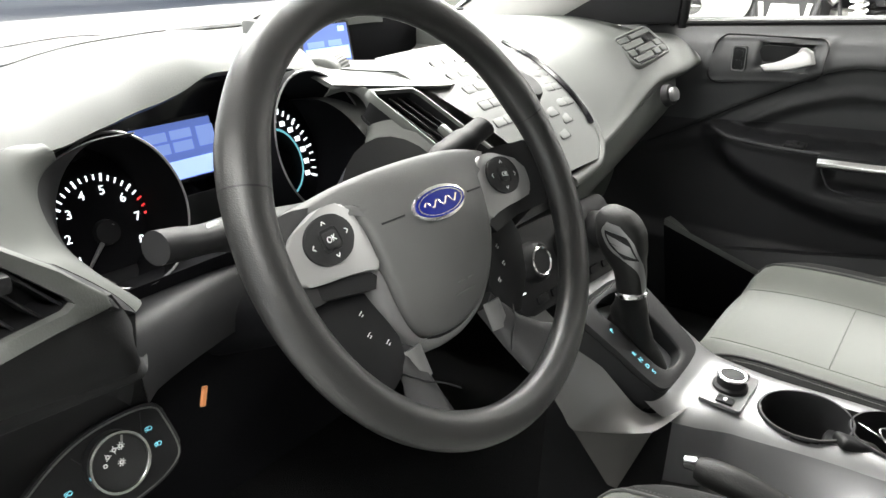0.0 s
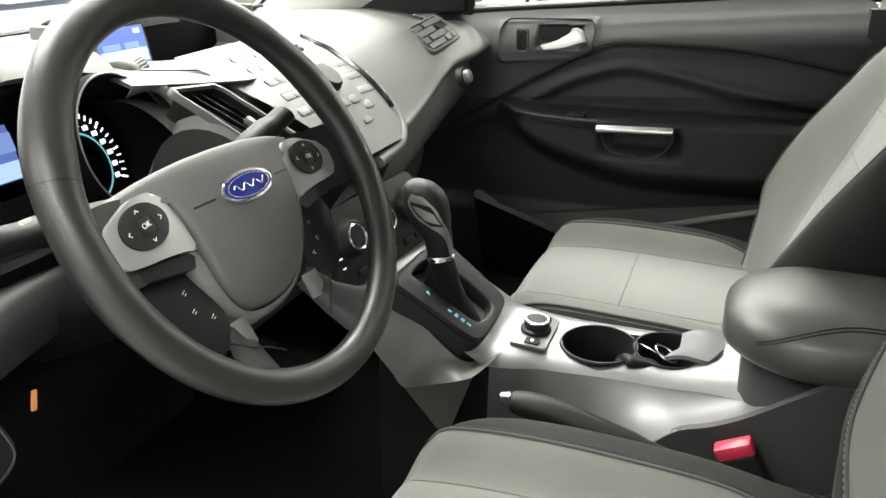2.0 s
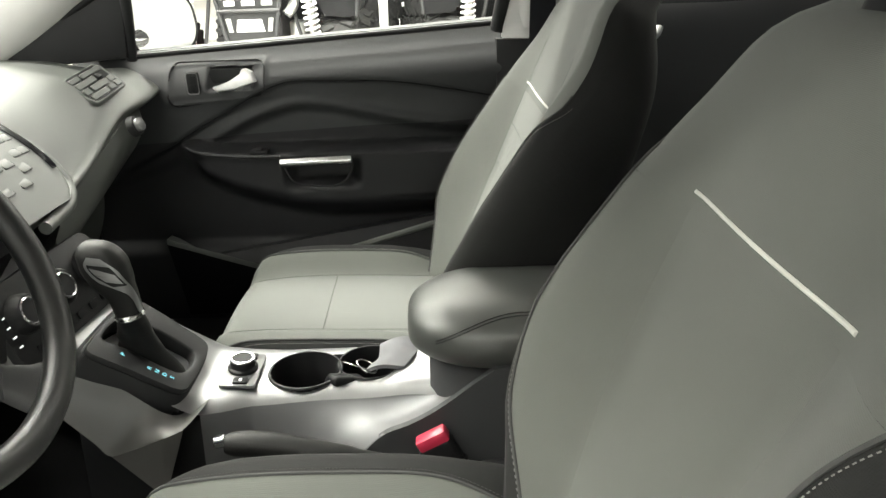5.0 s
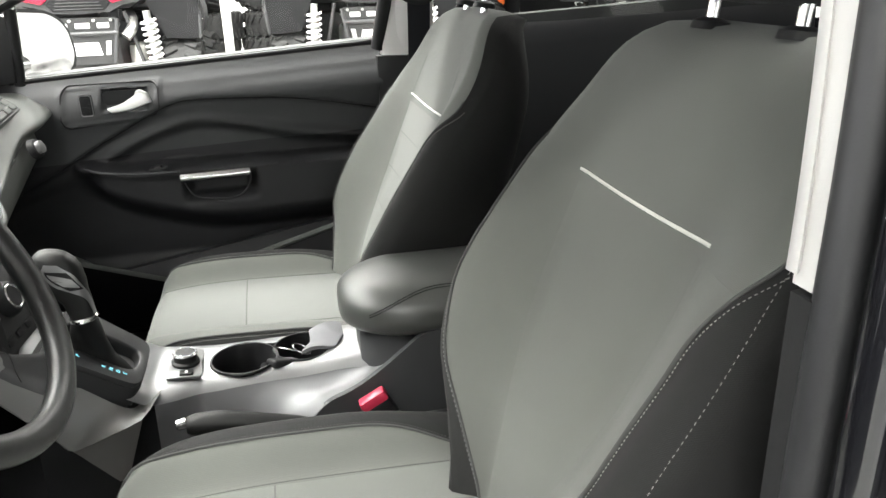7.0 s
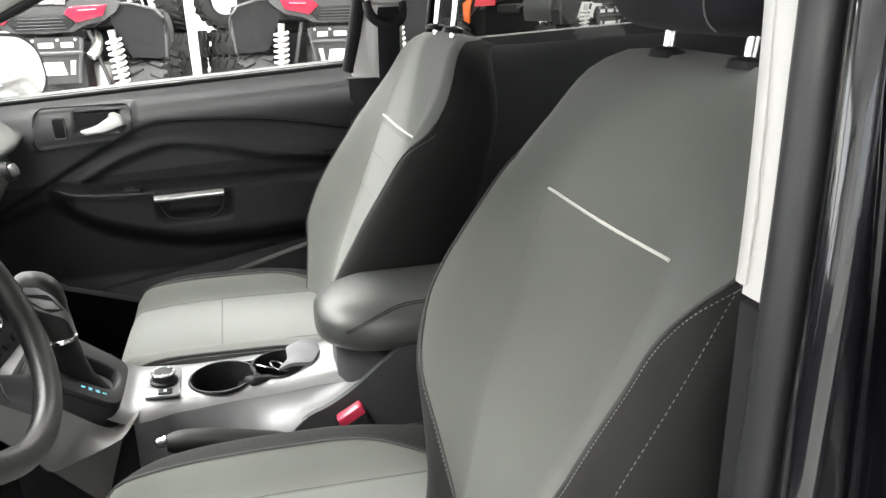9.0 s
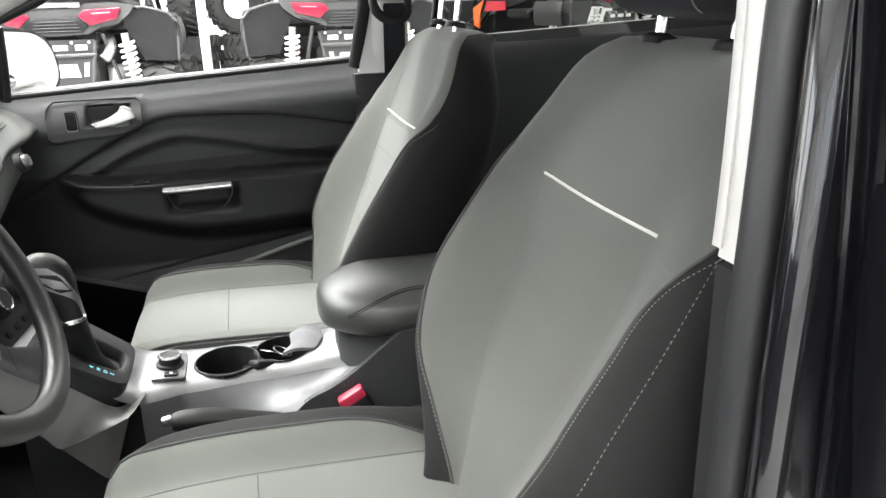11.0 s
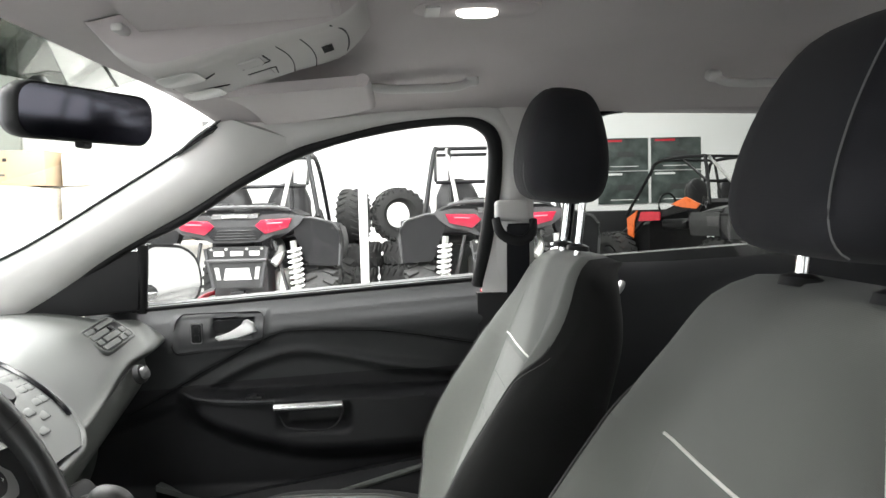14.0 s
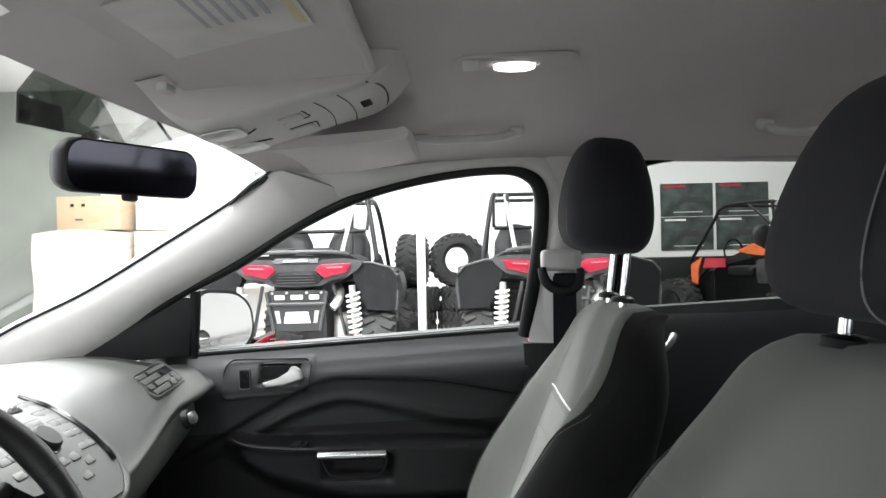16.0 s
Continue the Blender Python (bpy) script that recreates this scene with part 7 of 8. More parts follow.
def tyre_mesh(r, w, n_lugs=22):
    """An off-road tyre with its axle along x: carcass and raised lugs."""
    prof = [(r * 0.5, -w * 0.36), (r * 0.62, -w * 0.5), (r * 0.85, -w * 0.5), (r * 0.94, -w * 0.42), (r * 0.965, -w * 0.2), (r * 0.97, 0), (r * 0.965, w * 0.2), (r * 0.94, w * 0.42), (r * 0.85, w * 0.5), (r * 0.62, w * 0.5), (r * 0.5, w * 0.36), (r * 0.46, 0)]
    bm = loft([[(p[0] * math.cos(a), p[0] * math.sin(a), p[1]) for p in prof] for a in [2 * math.pi * k / 40 for k in range(40)]], loop=True, around=True)
    bits = [bm]
    for k in range(n_lugs):
        for sg in (-1, 1):
            a = 360 * (k + (0.25 if sg > 0 else -0.25)) / n_lugs
            bits.append(moved(box((0, 0, 0), (r * 0.09, r * 0.13, w * 0.36), 0.006, 1), pose(0, 0, 0, 0, 0, a) @ Matrix.Translation((r * 0.965, 0, sg * w * 0.27)) @ pose(0, 0, 0, sg * 28, 0, 0)))
            bits.append(moved(box((0, 0, 0), (r * 0.1, r * 0.1, w * 0.14), 0.006, 1), pose(0, 0, 0, 0, 0, a + 5) @ Matrix.Translation((r * 0.9, 0, sg * w * 0.46))))
    return moved(join(*bits), pose(0, 0, 0, 0, 90, 0))


def utility_vehicle(at, label, body, seat_mat="utv_black", panel="utv_black"):
    """An open off-road buggy whose rear looks along -x; its length runs along +x."""
    u = thing("utility_vehicle", at, label, "off-road buggy", "off-road buggies in the showroom")
    X, Y, Z = at
    P = lambda x, y, z: (X + x, Y + y, Z + z)
    # wheels
    for x in (0.25, 2.45):
        for sg in (-1, 1):
            m = Matrix.Translation(P(x, sg * 0.72, 0.4)) @ pose(0, 0, 0, 0, 0, 90)
            t = part("tyre", moved(tyre_mesh(0.4, 0.3), m), "tyre", u, "black knobbly off-road tyre")
            part("wheel_rim", moved(lathe([(0, -0.06), (0.06, -0.05), (0.16, -0.1), (0.185, -0.12), (0.185, 0.12), (0, 0.08)], 24), m @ pose(0, 0, 0, 0, 90, 0)), "utv_black", t)
    # rear bodywork: bed, sculpted fascia with two lamps, tailgate, arched wings
    part("cargo_bed", loft([[P(x, y, z) for y, z in ((-0.5, 1.1), (-0.56, 1.22), (-0.46, 1.27), (0.46, 1.27), (0.56, 1.22), (0.5, 1.1), (0.36, 1.02), (-0.36, 1.02))] for x in (0.04, 0.08, 0.75)]), body, u, "moulded cargo bed")
    fascia = [(0.0, 1.2), (0.16, 1.2), (0.24, 1.235), (0.42, 1.24), (0.6, 1.215), (0.56, 1.15), (0.46, 1.075), (0.31, 1.045), (0.22, 1.0), (0.0, 0.99)]
    part("rear_fascia", slab([P(-0.04, y, z) for y, z in fascia + [(-y, z) for y, z in fascia[-2:0:-1]]], (0.1, 0, 0), 0.0), "utv_grey", u, "dark grey sculpted tail panel")
    gate = [(-0.17, 1.13), (0.17, 1.13), (0.24, 1.07), (0.19, 1.015), (-0.19, 1.015), (-0.24, 1.07)]
    part("tailgate", slab([P(-0.045, y, z) for y, z in gate], (-0.02, 0, 0), 0.006), "utv_black", u, "black recessed tailgate grille")
    for k in range(4):
        part("tailgate_rib", box(P(-0.07, 0, 1.03 + 0.024 * k), (0.012, 0.36 - 0.02 * k, 0.007), 0.002, 1), "utv_grey", u)
    part("bed_lip", loft([[P(x, y, z) for x, z in ((-0.06, 1.205), (-0.045, 1.235), (0.03, 1.25), (0.03, 1.2))] for y in (-0.2, -0.12, 0.12, 0.2)]), "bumper_grey", u, "pale grey bed lip")
    part("rear_badge", box(P(-0.062, 0, 1.222), (0.008, 0.22, 0.02), 0.002, 1), "alloy", u)
    for sg in (-1, 1):
        rim_pts = [(0.5, 1.2), (0.66, 1.2), (0.84, 1.15), (0.9, 1.08), (0.905, 0.95), (0.89, 0.77), (0.78, 0.765), (0.62, 0.78), (0.56, 0.92), (0.5, 1.06)]
        wing = [P(0.0, sg * y, z) for y, z in rim_pts]
        part("rear_wing", slab(wing if sg > 0 else wing[::-1], (0.14, 0, 0), 0.0), body, u, "flared rear wing")
        part("wing_arch", surf(lambda a, b: P(0.1 + 0.7 * a, sg * (0.5 + 0.4 * b), 1.2 - 0.06 * b * b - 0.16 * a * a), 8, 6, (0, 0, -0.03)), "utv_grey", u)
        part("wing_edge", tube([P(-0.005, sg * y, z) for y, z in rim_pts[:6]], 0.012, 8), "utv_grey", u)
        part("wing_flare", surf(lambda a, b: P(0.14 + 0.5 * a, sg * (0.9 + 0.03 * math.sin(math.pi * b)), 1.1 - 0.3 * b), 6, 8, (0, -sg * 0.03, 0)), "bumper_grey", u)
        lamp = [P(-0.062, sg * y, z) for y, z in ((0.175, 1.14), (0.23, 1.19), (0.5, 1.198), (0.46, 1.115), (0.26, 1.066))]
        part("tail_lamp", slab(lamp if sg > 0 else lamp[::-1], (-0.02, 0, 0), 0.008), "tail_red", u, "red wedge tail lamp")
        part("lamp_strip", tube([P(-0.083, sg * 0.28, 1.158), P(-0.083, sg * 0.42, 1.164)], 0.005, 6), "lamp_bright", u)
        # shock absorber with white coil
        a, b = V(P(-0.06, sg * 0.5, 1.0)), V(P(-0.04, sg * 0.54, 0.42))
        sh = part("shock_absorber", cyl(a, b, 0.03, n=14), "alloy", u, "white coil-over shock absorber")
        d = (b - a).normalized()
        e1 = d.cross(V((1, 0, 0))).normalized()
        e2 = d.cross(e1)
        part("coil_spring", tube([a.lerp(b, 0.12 + 0.8 * k / 120) + 0.055 * (math.cos(k * 0.5236) * e1 + math.sin(k * 0.5236) * e2) for k in range(121)], 0.012, 7), "spring", sh)
        part("trailing_arm", tube(curve([P(1.1, sg * 0.3, 0.45), P(0.6, sg * 0.42, 0.46), P(0.25, sg * 0.5, 0.4)], 4), 0.04, 10), "red_arm", u, "red painted trailing arm")
        part("radius_rod", cyl(P(0.0, sg * 0.12, 0.5), P(0.12, sg * 0.56, 0.44), 0.017, n=10), "red_arm", u)
        part("radius_rod", cyl(P(0.0, sg * 0.12, 0.36), P(0.12, sg * 0.56, 0.32), 0.017, n=10), "red_arm", u)
        part("bucket_seat", join(moved(lathe([(0, -0.32), (0.2, -0.3), (0.23, -0.1), (0.22, 0.1), (0.17, 0.22), (0.08, 0.28), (0, 0.29)], 20), Matrix.Translation(P(1.13, sg * 0.3, 1.27)) @ pose(0, 0, 0, 0, 12, 0) @ Matrix.Diagonal((0.4, 1, 1, 1))), box(P(1.4, sg * 0.3, 0.92), (0.5, 0.44, 0.14), 0.05, 3)), seat_mat, u, "black bucket seat")
        cage = curve([P(2.3, sg * 0.6, 1.05), P(1.85, sg * 0.56, 1.6), P(1.65, sg * 0.52, 1.82), P(0.85, sg * 0.52, 1.84), P(0.72, sg * 0.56, 1.76), P(0.55, sg * 0.66, 1.2)], 6)
        part("cage_side", tube(cage, 0.024, 10), "utv_black", u, "black tubular roll cage side")
        part("cage_brace", cyl(P(0.8, sg * 0.42, 1.83), P(0.2, sg * 0.36, 1.24), 0.02, n=10), "alloy" if body == "utv_black" else "utv_black", u)
    for z, x in ((1.84, 0.85), (1.5, 0.66), (1.83, 1.65)):
        part("cage_bar", cyl(P(x, -0.54, z), P(x, 0.54, z), 0.02, n=10), "utv_black", u)
    # rear plate, gearbox, exhaust
    half = [(0.0, 0.96), (0.25, 0.96), (0.285, 0.9), (0.25, 0.86), (0.23, 0.7), (0.19, 0.6), (0.0, 0.6)]
    pl = part("rear_plate", slab([P(-0.03, y, z) for y, z in half + [(-y, z) for y, z in half[-2:0:-1]]], (0.03, 0, 0), 0.0), "bumper_grey", u, "grey rear bumper plate with openings")
    for y, w in ((-0.155, 0.09), (0.0, 0.11), (0.155, 0.09)):
        part("plate_opening", box(P(-0.034, y, 0.9), (0.012, w, 0.042), 0.004, 1), "wall", pl)
    part("plate_opening", slab([P(-0.034, y, z) for y, z in ((-0.1, 0.77), (0.1, 0.77), (0.12, 0.67), (-0.12, 0.67))], (-0.006, 0, 0)), "wall", pl)
    for y in (-0.18, 0.18):
        part("plate_opening", slab([P(-0.034, y - 0.02, 0.78), P(-0.034, y + 0.02, 0.78), P(-0.034, y * 0.9 + 0.018, 0.67), P(-0.034, y * 0.9 - 0.018, 0.67)], (-0.006, 0, 0)), "alloy", pl)
        part("plate_strut", cyl(P(-0.045, y * 1.5, 0.95), P(-0.045, y * 1.15, 0.6), 0.016, n=10), "utv_grey", pl)
    for y in (-0.22, -0.09, 0.09, 0.22):
        part("plate_bolt", cyl(P(-0.03, y, 0.94), P(-0.045, y, 0.94), 0.012, n=10), "alloy", pl)
    part("tow_bar", cyl(P(-0.05, -0.26, 0.84), P(-0.05, 0.26, 0.84), 0.016, n=12), "utv_grey", pl)
    part("hitch_block", box(P(-0.045, 0, 0.5), (0.06, 0.12, 0.14), 0.01, 2), "utv_black", u)
    part("bed_rail", tube(curve([P(0.02, -0.46, 1.27), P(-0.01, -0.3, 1.3), P(-0.01, 0.3, 1.3), P(0.02, 0.46, 1.27)], 5), 0.02, 10), "utv_grey", u)
    part("belly_tube", cyl(P(0.05, -0.3, 0.3), P(0.05, 0.3, 0.3), 0.02, n=10), "red_arm", u, "red painted frame tube")
    for sg in (-1, 1):
        part("bed_box", box(P(0.3, sg * 0.2, 1.3), (0.25, 0.2, 0.08), 0.02, 2), "utv_black", u)
        part("cage_gusset", cyl(P(0.74, sg * 0.54, 1.52), P(1.2, sg * 0.52, 1.83), 0.018, n=10), "utv_black", u)
        part("cage_post", cyl(P(0.62, sg * 0.4, 1.25), P(0.74, sg * 0.4, 1.83), 0.018, n=10), "utv_black", u)
    part("winch_hook", moved(lathe([(0.02, -0.02), (0.035, -0.02), (0.035, 0.02), (0.02, 0.02)], 14), Matrix.Translation(P(-0.05, 0, 0.54)) @ pose(0, 0, 0, 0, 90, 0)), "utv_black", u)
    part("gearbox", join(box(P(0.35, 0, 0.6), (0.5, 0.5, 0.4), 0.05, 2), box(P(0.2, -0.12, 0.8), (0.2, 0.2, 0.2), 0.04, 2)), "utv_grey", u)
    part("exhaust", tube(curve([P(0.35, -0.3, 0.98), P(0.12, -0.36, 0.94), P(0.02, -0.36, 0.86), P(-0.02, -0.31, 0.8)], 5), 0.042, 12), "alloy", u, "bright exhaust pipe")
    part("silencer", cyl(P(0.16, -0.38, 0.74), P(0.16, -0.38, 0.5), 0.085, n=18, bev=0.015), "alloy", u, "dull metal silencer drum")
    for sg in (-1, 1):
        part("frame_strut", cyl(P(0.02, sg * 0.32, 1.0), P(0.06, sg * 0.42, 0.55), 0.016, n=8), "utv_grey", u)
        part("belly_tube", cyl(P(0.05, sg * 0.3, 0.3), P(0.5, sg * 0.34, 0.28), 0.02, n=10), "red_arm", u, "red painted frame tube")
    part("front_body", loft([[P(x, y * w, z0 + (z1 - z0) * b) for y, b in ((-1, 0), (-1, 0.7), (-0.7, 1), (0.7, 1), (1, 0.7), (1, 0))] for x, w, z0, z1 in ((1.85, 0.55, 0.45, 1.12), (2.3, 0.5, 0.5, 1.05), (2.8, 0.35, 0.6, 0.8))]), body, u)
    for sg in (-1, 1):
        part("side_panel", slab([P(0.7, sg * 0.64, 1.18), P(1.0, sg * 0.64, 1.27), P(1.4, sg * 0.64, 1.13), P(2.0, sg * 0.64, 1.12), P(2.25, sg * 0.64, 1.0), P(2.15, sg * 0.64, 0.75), P(1.9, sg * 0.64, 0.95), P(1.4, sg * 0.64, 1.04), P(1.0, sg * 0.64, 1.12), P(0.75, sg * 0.64, 1.1)][::sg], (0, -sg * 0.05, 0), 0.0), "utv_black", u, "moulded side panel")
        if panel != "utv_black":
            for pts, paint in ((((0.72, 1.2), (0.98, 1.3), (1.28, 1.2), (1.05, 1.16), (0.8, 1.14)), panel), (((1.98, 1.12), (2.22, 1.0), (2.2, 0.76), (2.08, 0.72), (2.06, 0.95)), panel), (((1.5, 1.1), (1.9, 1.1), (1.96, 0.96), (1.5, 0.98)), "red_arm")):
                part("painted_panel", slab([P(x, sg * 0.665, z) for x, z in pts][::sg], (0, -sg * 0.02, 0), 0.0), paint, u, "painted body panel")
    part("floor_pan", box(P(1.4, 0, 0.42), (1.8, 1.2, 0.1), 0.03), "utv_black", u)
    part("steering_wheel", tube([P(1.75, 0.3 + 0.16 * math.cos(a), 1.2 + 0.16 * math.sin(a)) for a in [2 * math.pi * k / 24 for k in range(24)]], 0.014, 8, closed=True), "utv_black", u)
    return u


buggy = utility_vehicle((5.7, 1.085, 0), "black off-road buggy with red tail lamps seen from behind", "utv_black")
copy_thing(buggy, pose(5.75, -1.255, 0))
for k in range(2):
    copy_thing(buggy, pose(2.4 + 2.1 * k, -6.6, 0, 0, 0, -90))
orange = utility_vehicle((8.3, -5.17, 0), "orange and black off-road buggy with red tail lamps", "utv_black", "utv_black", "utv_orange")
orange.matrix_basis = pose(8.3, -5.17, 0, 0, 0, 22)

# loose tyres stacked between the buggies
proto = None
for x, y, z, rx, rz in ((8.2, 0.25, 0.14, 1, 0), (8.15, 0.27, 0.42, 1, 30), (8.2, 0.22, 0.7, 1, 50), (8.3, -0.42, 0.14, 1, 10), (8.25, -0.4, 0.42, 1, 70), (8.28, -0.44, 0.7, 1, 20), (8.25, 0.22, 1.17, 0, 8), (8.2, -0.32, 1.17, 0, -6), (8.9, -2.3, 0.14, 1, 0), (8.9, -2.3, 0.42, 1, 40), (8.9, -2.25, 0.85, 0, 80)):
    m = Matrix.Translation((x, y, z)) @ (pose(0, 0, 0, 0, 90, 0) if rx else pose(0, 0, 0, 0, 0, rz + (70 if y > 0 else 20)))
    if proto is None:
        proto = solo("loose_tyre", tyre_mesh(0.33, 0.28), "tyre", "black knobbly tyre stacked on the showroom floor", "tyre", "stacked tyres")
        proto.matrix_basis = m
    else:
        copy_thing(proto, m)

# posters on the far wall
for y, z, c in ((-4.23, 2.07, 0), (-4.23, 1.49, 1), (-5.17, 2.07, 2), (-5.17, 1.49, 3)):
    ps = thing("poster", (11.98, y, z), "dark landscape poster with red and white title bars", "poster", "wall posters")
    part("sheet", box((11.985, y, z), (0.012, 0.89, 0.56), 0.002, 1), "poster", ps)
    part("title_bar", box((11.976, y + 0.2, z + 0.235), (0.004, 0.36, 0.035), 0), "red_arm" if c % 2 == 0 else "wall", ps)
    part("text_bar", box((11.976, y - 0.02, z - 0.21), (0.004, 0.5, 0.012), 0), "wall", ps)
    part("picture", box((11.976, y - 0.05, z), (0.004, 0.3, 0.1), 0), "utv_grey", ps)
solo("low_cabinet", box((11.6, -4.0, 0.55), (0.6, 2.6, 1.1), 0.02), "utv_black", "black counter against the showroom wall", "counter", at=(11.6, -4.0, 0))

# cartons near the far corner
wrap = mat("milky_wrap", (0.66, 0.61, 0.53), 0.35, var=0.08)
carton = thing("carton", (11.2, 5.57, 1.72), "brown cardboard carton with hand holes on a wrapped pallet", "carton")
part("box_body", box((11.2, 5.57, 2.0), (0.8, 1.03, 0.54), 0.012), "card", carton)
part("packing_tape", box((11.2, 5.57, 2.272), (0.81, 0.07, 0.004), 0.001, 1), wrap, carton)
for dy in (-0.1, 0.08):
    part("hand_hole", box((10.798, 5.75 + dy, 2.13), (0.01, 0.06, 0.05), 0.004, 1), "dash_dark", carton)
part("label_mark", box((10.798, 5.72, 1.9), (0.006, 0.12, 0.03), 0), "dash", carton)
pal = thing("wrapped_pallet", (11.15, 5.72, 0), "pallet load in pale milky plastic wrap", "pallet")
load = surf(lambda u, v: (10.62 + 0.03 * math.sin(9 * v + 4 * u), 5.05 + 1.34 * u, 0.14 + (1.5 + 0.1 * math.sin(2.2 * u + 0.5)) * v), 24, 24, (1.05, 0, 0))
part("load", load, wrap, pal, "loosely wrapped pale load")
part("pallet_base", box((11.15, 5.72, 0.06), (1.1, 1.4, 0.12), 0.01), "card", pal)
small = thing("carton", (11.3, 4.75, 0), "small pale carton stack beside the wrapped pallet", "carton")
part("box_body", join(box((11.4, 4.72, 0.85), (0.6, 0.5, 1.7), 0.01), box((11.4, 4.76, 1.98), (0.5, 0.4, 0.5), 0.01)), mat("bleached_card", (0.74, 0.7, 0.64), 0.8, var=0.05), small)
bench = thing("work_bench", (11.5, 3.3, 0), "low bench with a pale wooden top", "bench")
part("bench_top", box((11.45, 3.3, 0.86), (0.8, 1.7, 0.08), 0.01), "card", bench)
for dy in (-0.75, 0.75):
    part("leg", box((11.45, 3.3 + dy, 0.41), (0.7, 0.06, 0.82), 0.01), "wall", bench)
solo("wall_panel", box((11.85, 7.7, CEIL / 2), (0.1, 3.6, CEIL), 0.01), mat("grey_green_panel", (0.3, 0.325, 0.29), 0.6, var=0.08, scale=1.2), "grey-green painted wall panel", "wall panel", kind="structure")

# ---- outside of the car: bonnet, wings, wheels, tail and the open driver's door ----
bonnet = lambda u, v: ((2 * u - 1) * (0.78 - 0.1 * v**2), 0.86 + 1.0 * v, 1.035 - 0.1 * v**1.6 - 0.05 * abs(2 * u - 1) ** 3 - 0.12 * max(0.0, v - 0.85) * 4)
part("bonnet", surf(bonnet, 24, 20, (0, 0, -0.02)), "paint", shell, "glossy black bonnet", 60)
part("scuttle_panel", surf(lambda u, v: ((2 * u - 1) * 0.72, 0.82 + 0.06 * v, 1.03 - 0.01 * v), 14, 4, (0, 0, -0.02)), "black", shell)
nose = [[((2 * k / 16 - 1) * w, y - 0.12 * (2 * k / 16 - 1) ** 2, z) for k in range(17)] for y, z, w in ((1.84, 0.86, 0.7), (1.93, 0.76, 0.76), (1.96, 0.55, 0.8), (1.93, 0.36, 0.78), (1.84, 0.26, 0.72))]
part("front_bumper", loft(nose, loop=False), "paint", shell, "black front bumper", 60)
grille = part("grille", surf(lambda u, v: (-0.4 + 0.8 * u, 1.955 - 0.02 * (2 * u - 1) ** 2, 0.72 - 0.14 * v), 10, 4, (0, -0.02, 0)), "black", shell)
for k in range(4):
    part("grille_bar", box((0, 1.965, 0.705 - 0.04 * k), (0.76, 0.012, 0.012), 0.003, 1), "chrome", grille)
for sg in (-1, 1):
    part("headlamp", loft([[(sg * (0.5 + 0.24 * a), 1.93 - 0.16 * a + d, 0.83 - 0.11 * b) for a, b in ((0, 0), (1, -0.3), (1, 0.6), (0.1, 1))] for d in (-0.06, 0.0)]), "glass", shell, "clear headlamp")
    wing_skin = lambda u, v: (sg * (0.8 + 0.05 * math.sin(math.pi * (0.2 + 0.6 * v))), 0.52 + 1.3 * u, 0.36 + (0.62 - 0.06 * u) * v)
    bm_w = surf(wing_skin, 26, 14, (-sg * 0.02, 0, 0))
    dead = [f for f in bm_w.faces if (f.calc_center_median().y - 1.28) ** 2 + (f.calc_center_median().z - 0.34) ** 2 < 0.385**2]
    bmesh.ops.delete(bm_w, geom=dead, context="FACES")
    part("front_wing", bm_w, "paint", shell, "glossy black front wing", 60)
    tail = lambda u, v: (sg * (0.84 - 0.05 * u * v), -1.72 - 0.72 * u, 0.36 + 0.75 * v)
    bm_w = surf(tail, 18, 14, (-sg * 0.02, 0, 0))
    dead = [f for f in bm_w.faces if (f.calc_center_median().y + 1.42) ** 2 + (f.calc_center_median().z - 0.34) ** 2 < 0.385**2]
    bmesh.ops.delete(bm_w, geom=dead, context="FACES")
    part("rear_wing", bm_w, "paint", shell, "glossy black rear wing", 60)
    part("tail_lamp", box((sg * 0.74, -2.44, 0.98), (0.16, 0.06, 0.2), 0.02, 2), mat("tail_lamp_lens", (0.3, 0.01, 0.02), 0.15), shell, "red tail lamp")
    for y in (1.28, -1.42):
        wm = Matrix.Translation((sg * 0.78, y, 0.34)) @ pose(0, 0, 0, 0, 90, 0)
        ty = part("road_wheel", moved(lathe([(0.22, -0.1), (0.3, -0.11), (0.335, -0.08), (0.34, 0.0), (0.335, 0.08), (0.3, 0.11), (0.22, 0.1)], 40), wm), "rubber", shell, "black road tyre on alloy wheel")
        part("wheel_disc", moved(lathe([(0, -0.03), (0.06, 0.06 * sg), (0.2, 0.04 * sg), (0.225, 0.08), (0.225, -0.08), (0, -0.05)], 28), wm), "silver", ty)
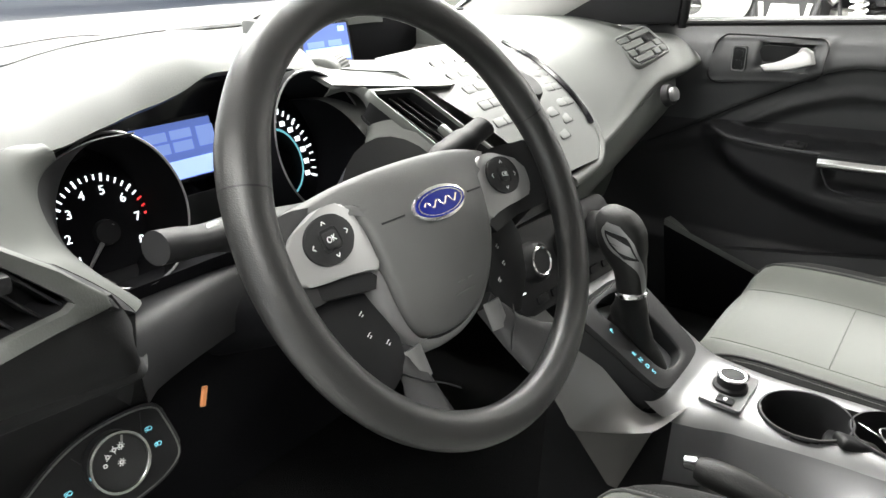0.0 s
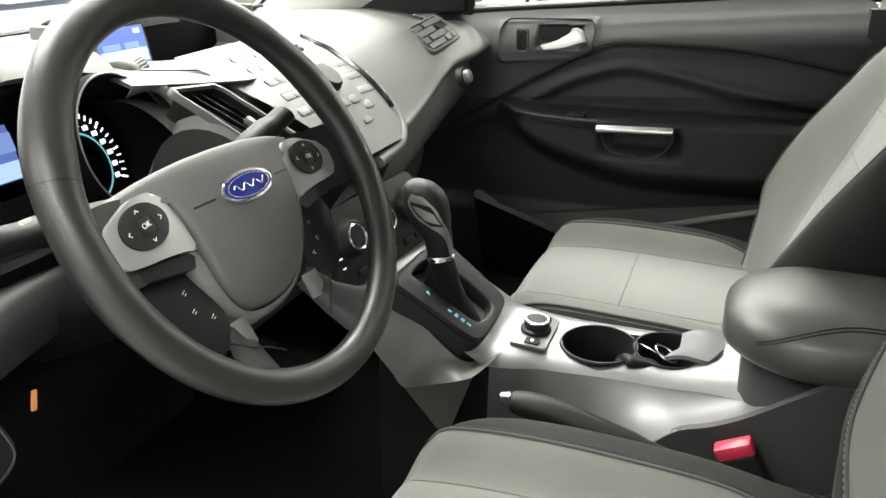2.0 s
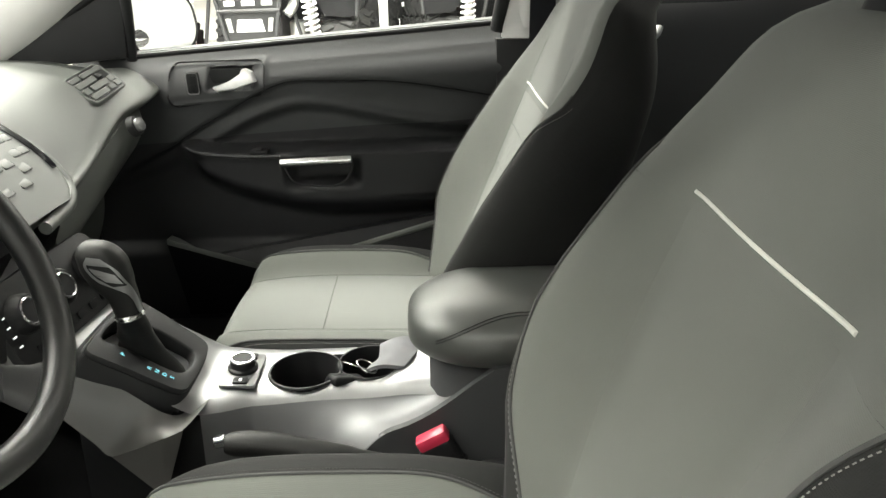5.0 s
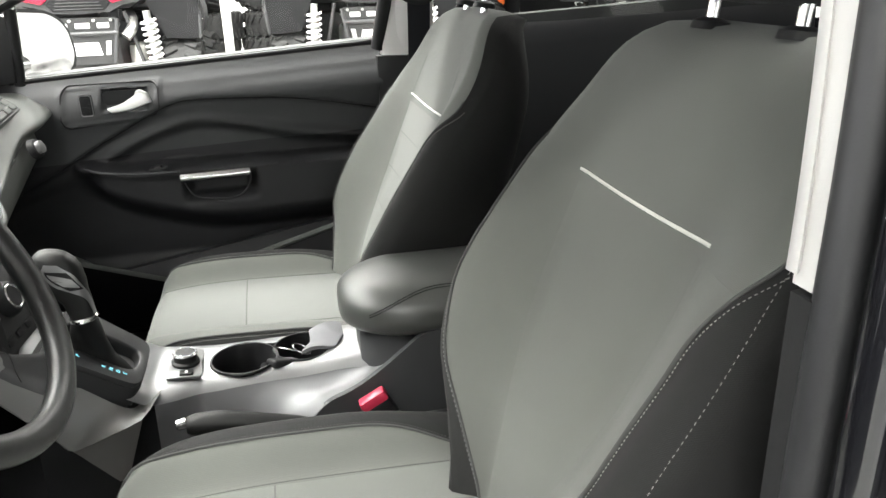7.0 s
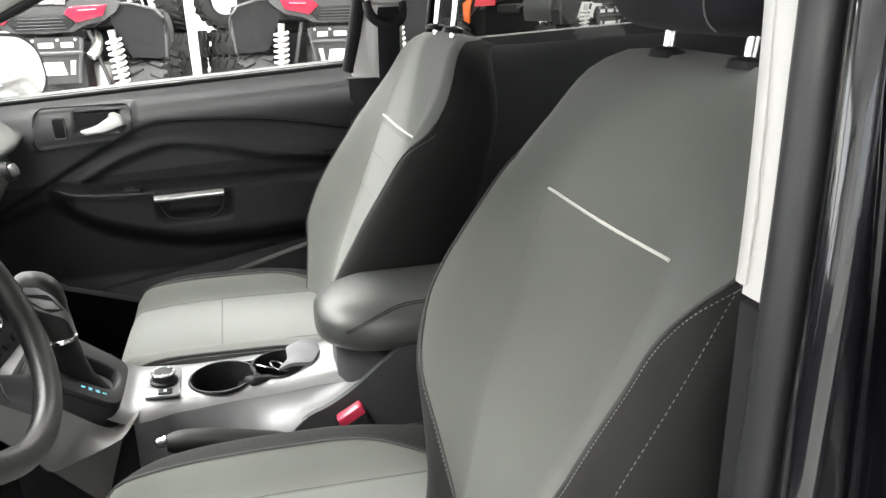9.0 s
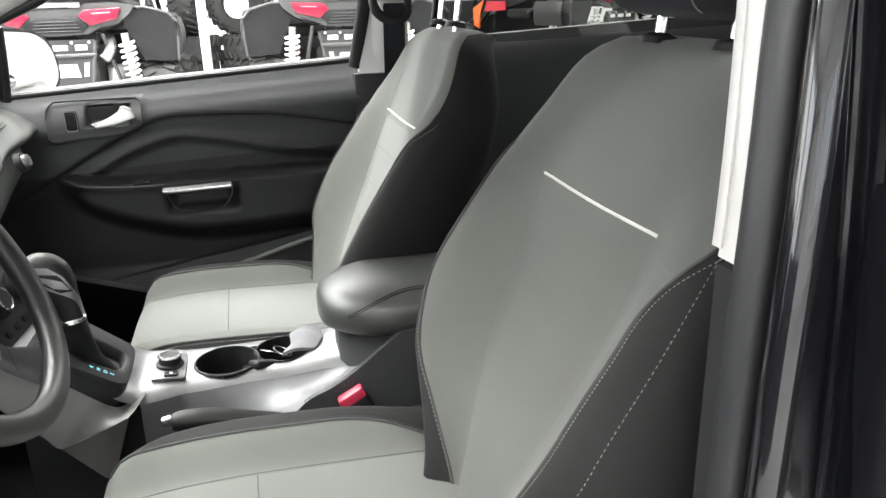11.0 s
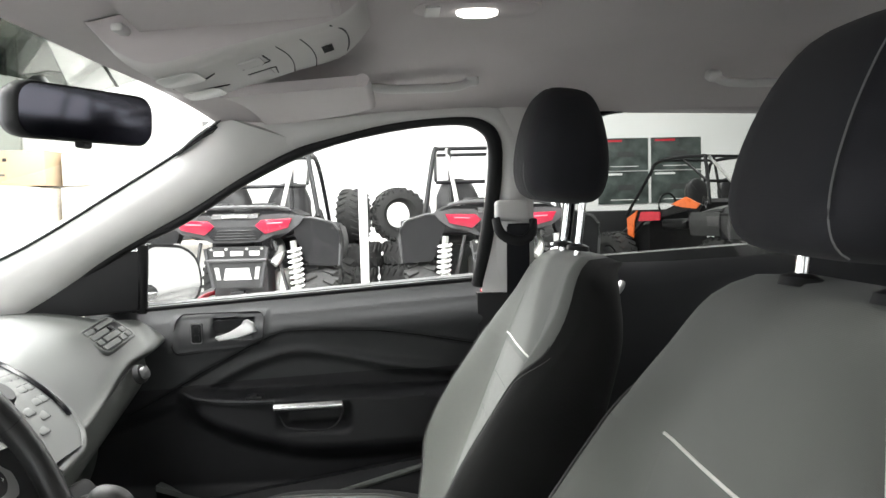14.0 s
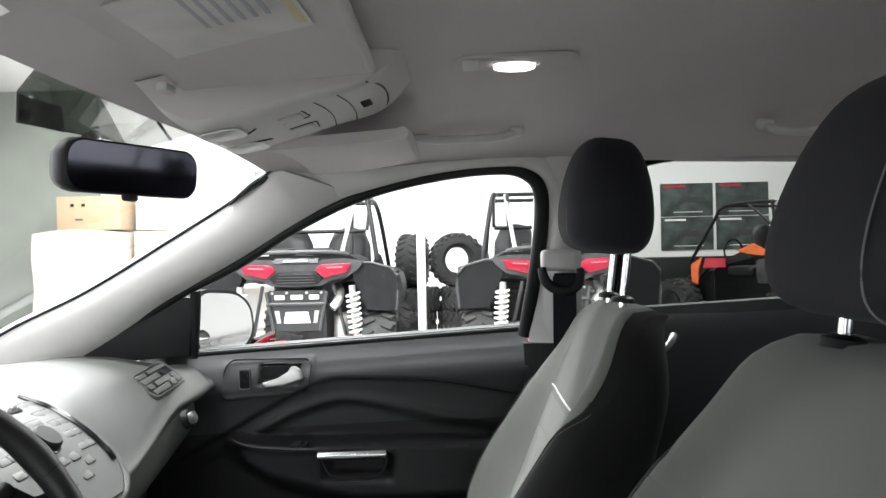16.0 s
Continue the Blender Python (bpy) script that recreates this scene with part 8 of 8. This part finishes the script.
for sg in (1,):
    part("door_skin", surf(lambda u, v: (0.8 + 0.045 * math.sin(math.pi * (0.15 + 0.75 * v)), 0.5 - 2.22 * u, 0.34 + 0.7 * v), 30, 12, (-0.02, 0, 0)), "paint", shell, "glossy black passenger side", 60)
part("tailgate", surf(lambda u, v: ((2 * u - 1) * (0.8 - 0.02 * v), -2.44 + 0.02 * v - 0.04 * (1 - (2 * u - 1) ** 2), 0.36 + 0.72 * v), 16, 12, (0, 0.03, 0)), "paint", shell, "glossy black tailgate", 60)
part("roof_spoiler", surf(lambda u, v: ((2 * u - 1) * (0.66 - 0.03 * v), -2.1 - 0.2 * v, 1.565 - 0.02 * v - 0.06 * abs(2 * u - 1) ** 3), 14, 6, (0, 0, -0.03)), "paint", shell)
bw = part("rear_window", surf(lambda u, v: ((2 * u - 1) * (0.72 - 0.12 * v), -2.42 + 0.2 * v, 1.08 + 0.43 * v), 12, 8), "glass", shell)
bw.visible_shadow = False

# the driver's door, swung wide open on its front hinges
open_door = thing("door_3", (-0.8, 0.5, 0.38), "wide open black driver door with dark inner panel", "car door", kind="structure")
DM = Matrix.Translation((-0.8, 0.52, 0)) @ Matrix.Rotation(radians(-68), 4, "Z")
part("door_skin", moved(surf(lambda u, v: (-0.02 - 0.045 * math.sin(math.pi * (0.15 + 0.75 * v)), -0.02 - 1.05 * u, 0.36 + 0.7 * v), 16, 12, (0.02, 0, 0)), DM), "paint", open_door, "glossy black outer door skin", 60)
part("door_panel", moved(surf(lambda u, v: (0.05 + 0.02 * math.sin(math.pi * v), -0.04 - 1.0 * u, 0.38 + 0.68 * v), 16, 12, (-0.03, 0, 0)), DM), "door", open_door, "black plastic inner door panel", 60)
part("armrest", moved(box((0.1, -0.55, 0.86), (0.08, 0.42, 0.06), 0.02, 3), DM), "door_soft", open_door)
part("window_frame", moved(tube(curve([(0, -0.05, 1.07), (0.03, -0.35, 1.27), (0.06, -0.65, 1.42), (0.07, -0.95, 1.46), (0.03, -1.06, 1.25), (0, -1.07, 1.07)], 6), 0.018, 10), DM), "black", open_door)
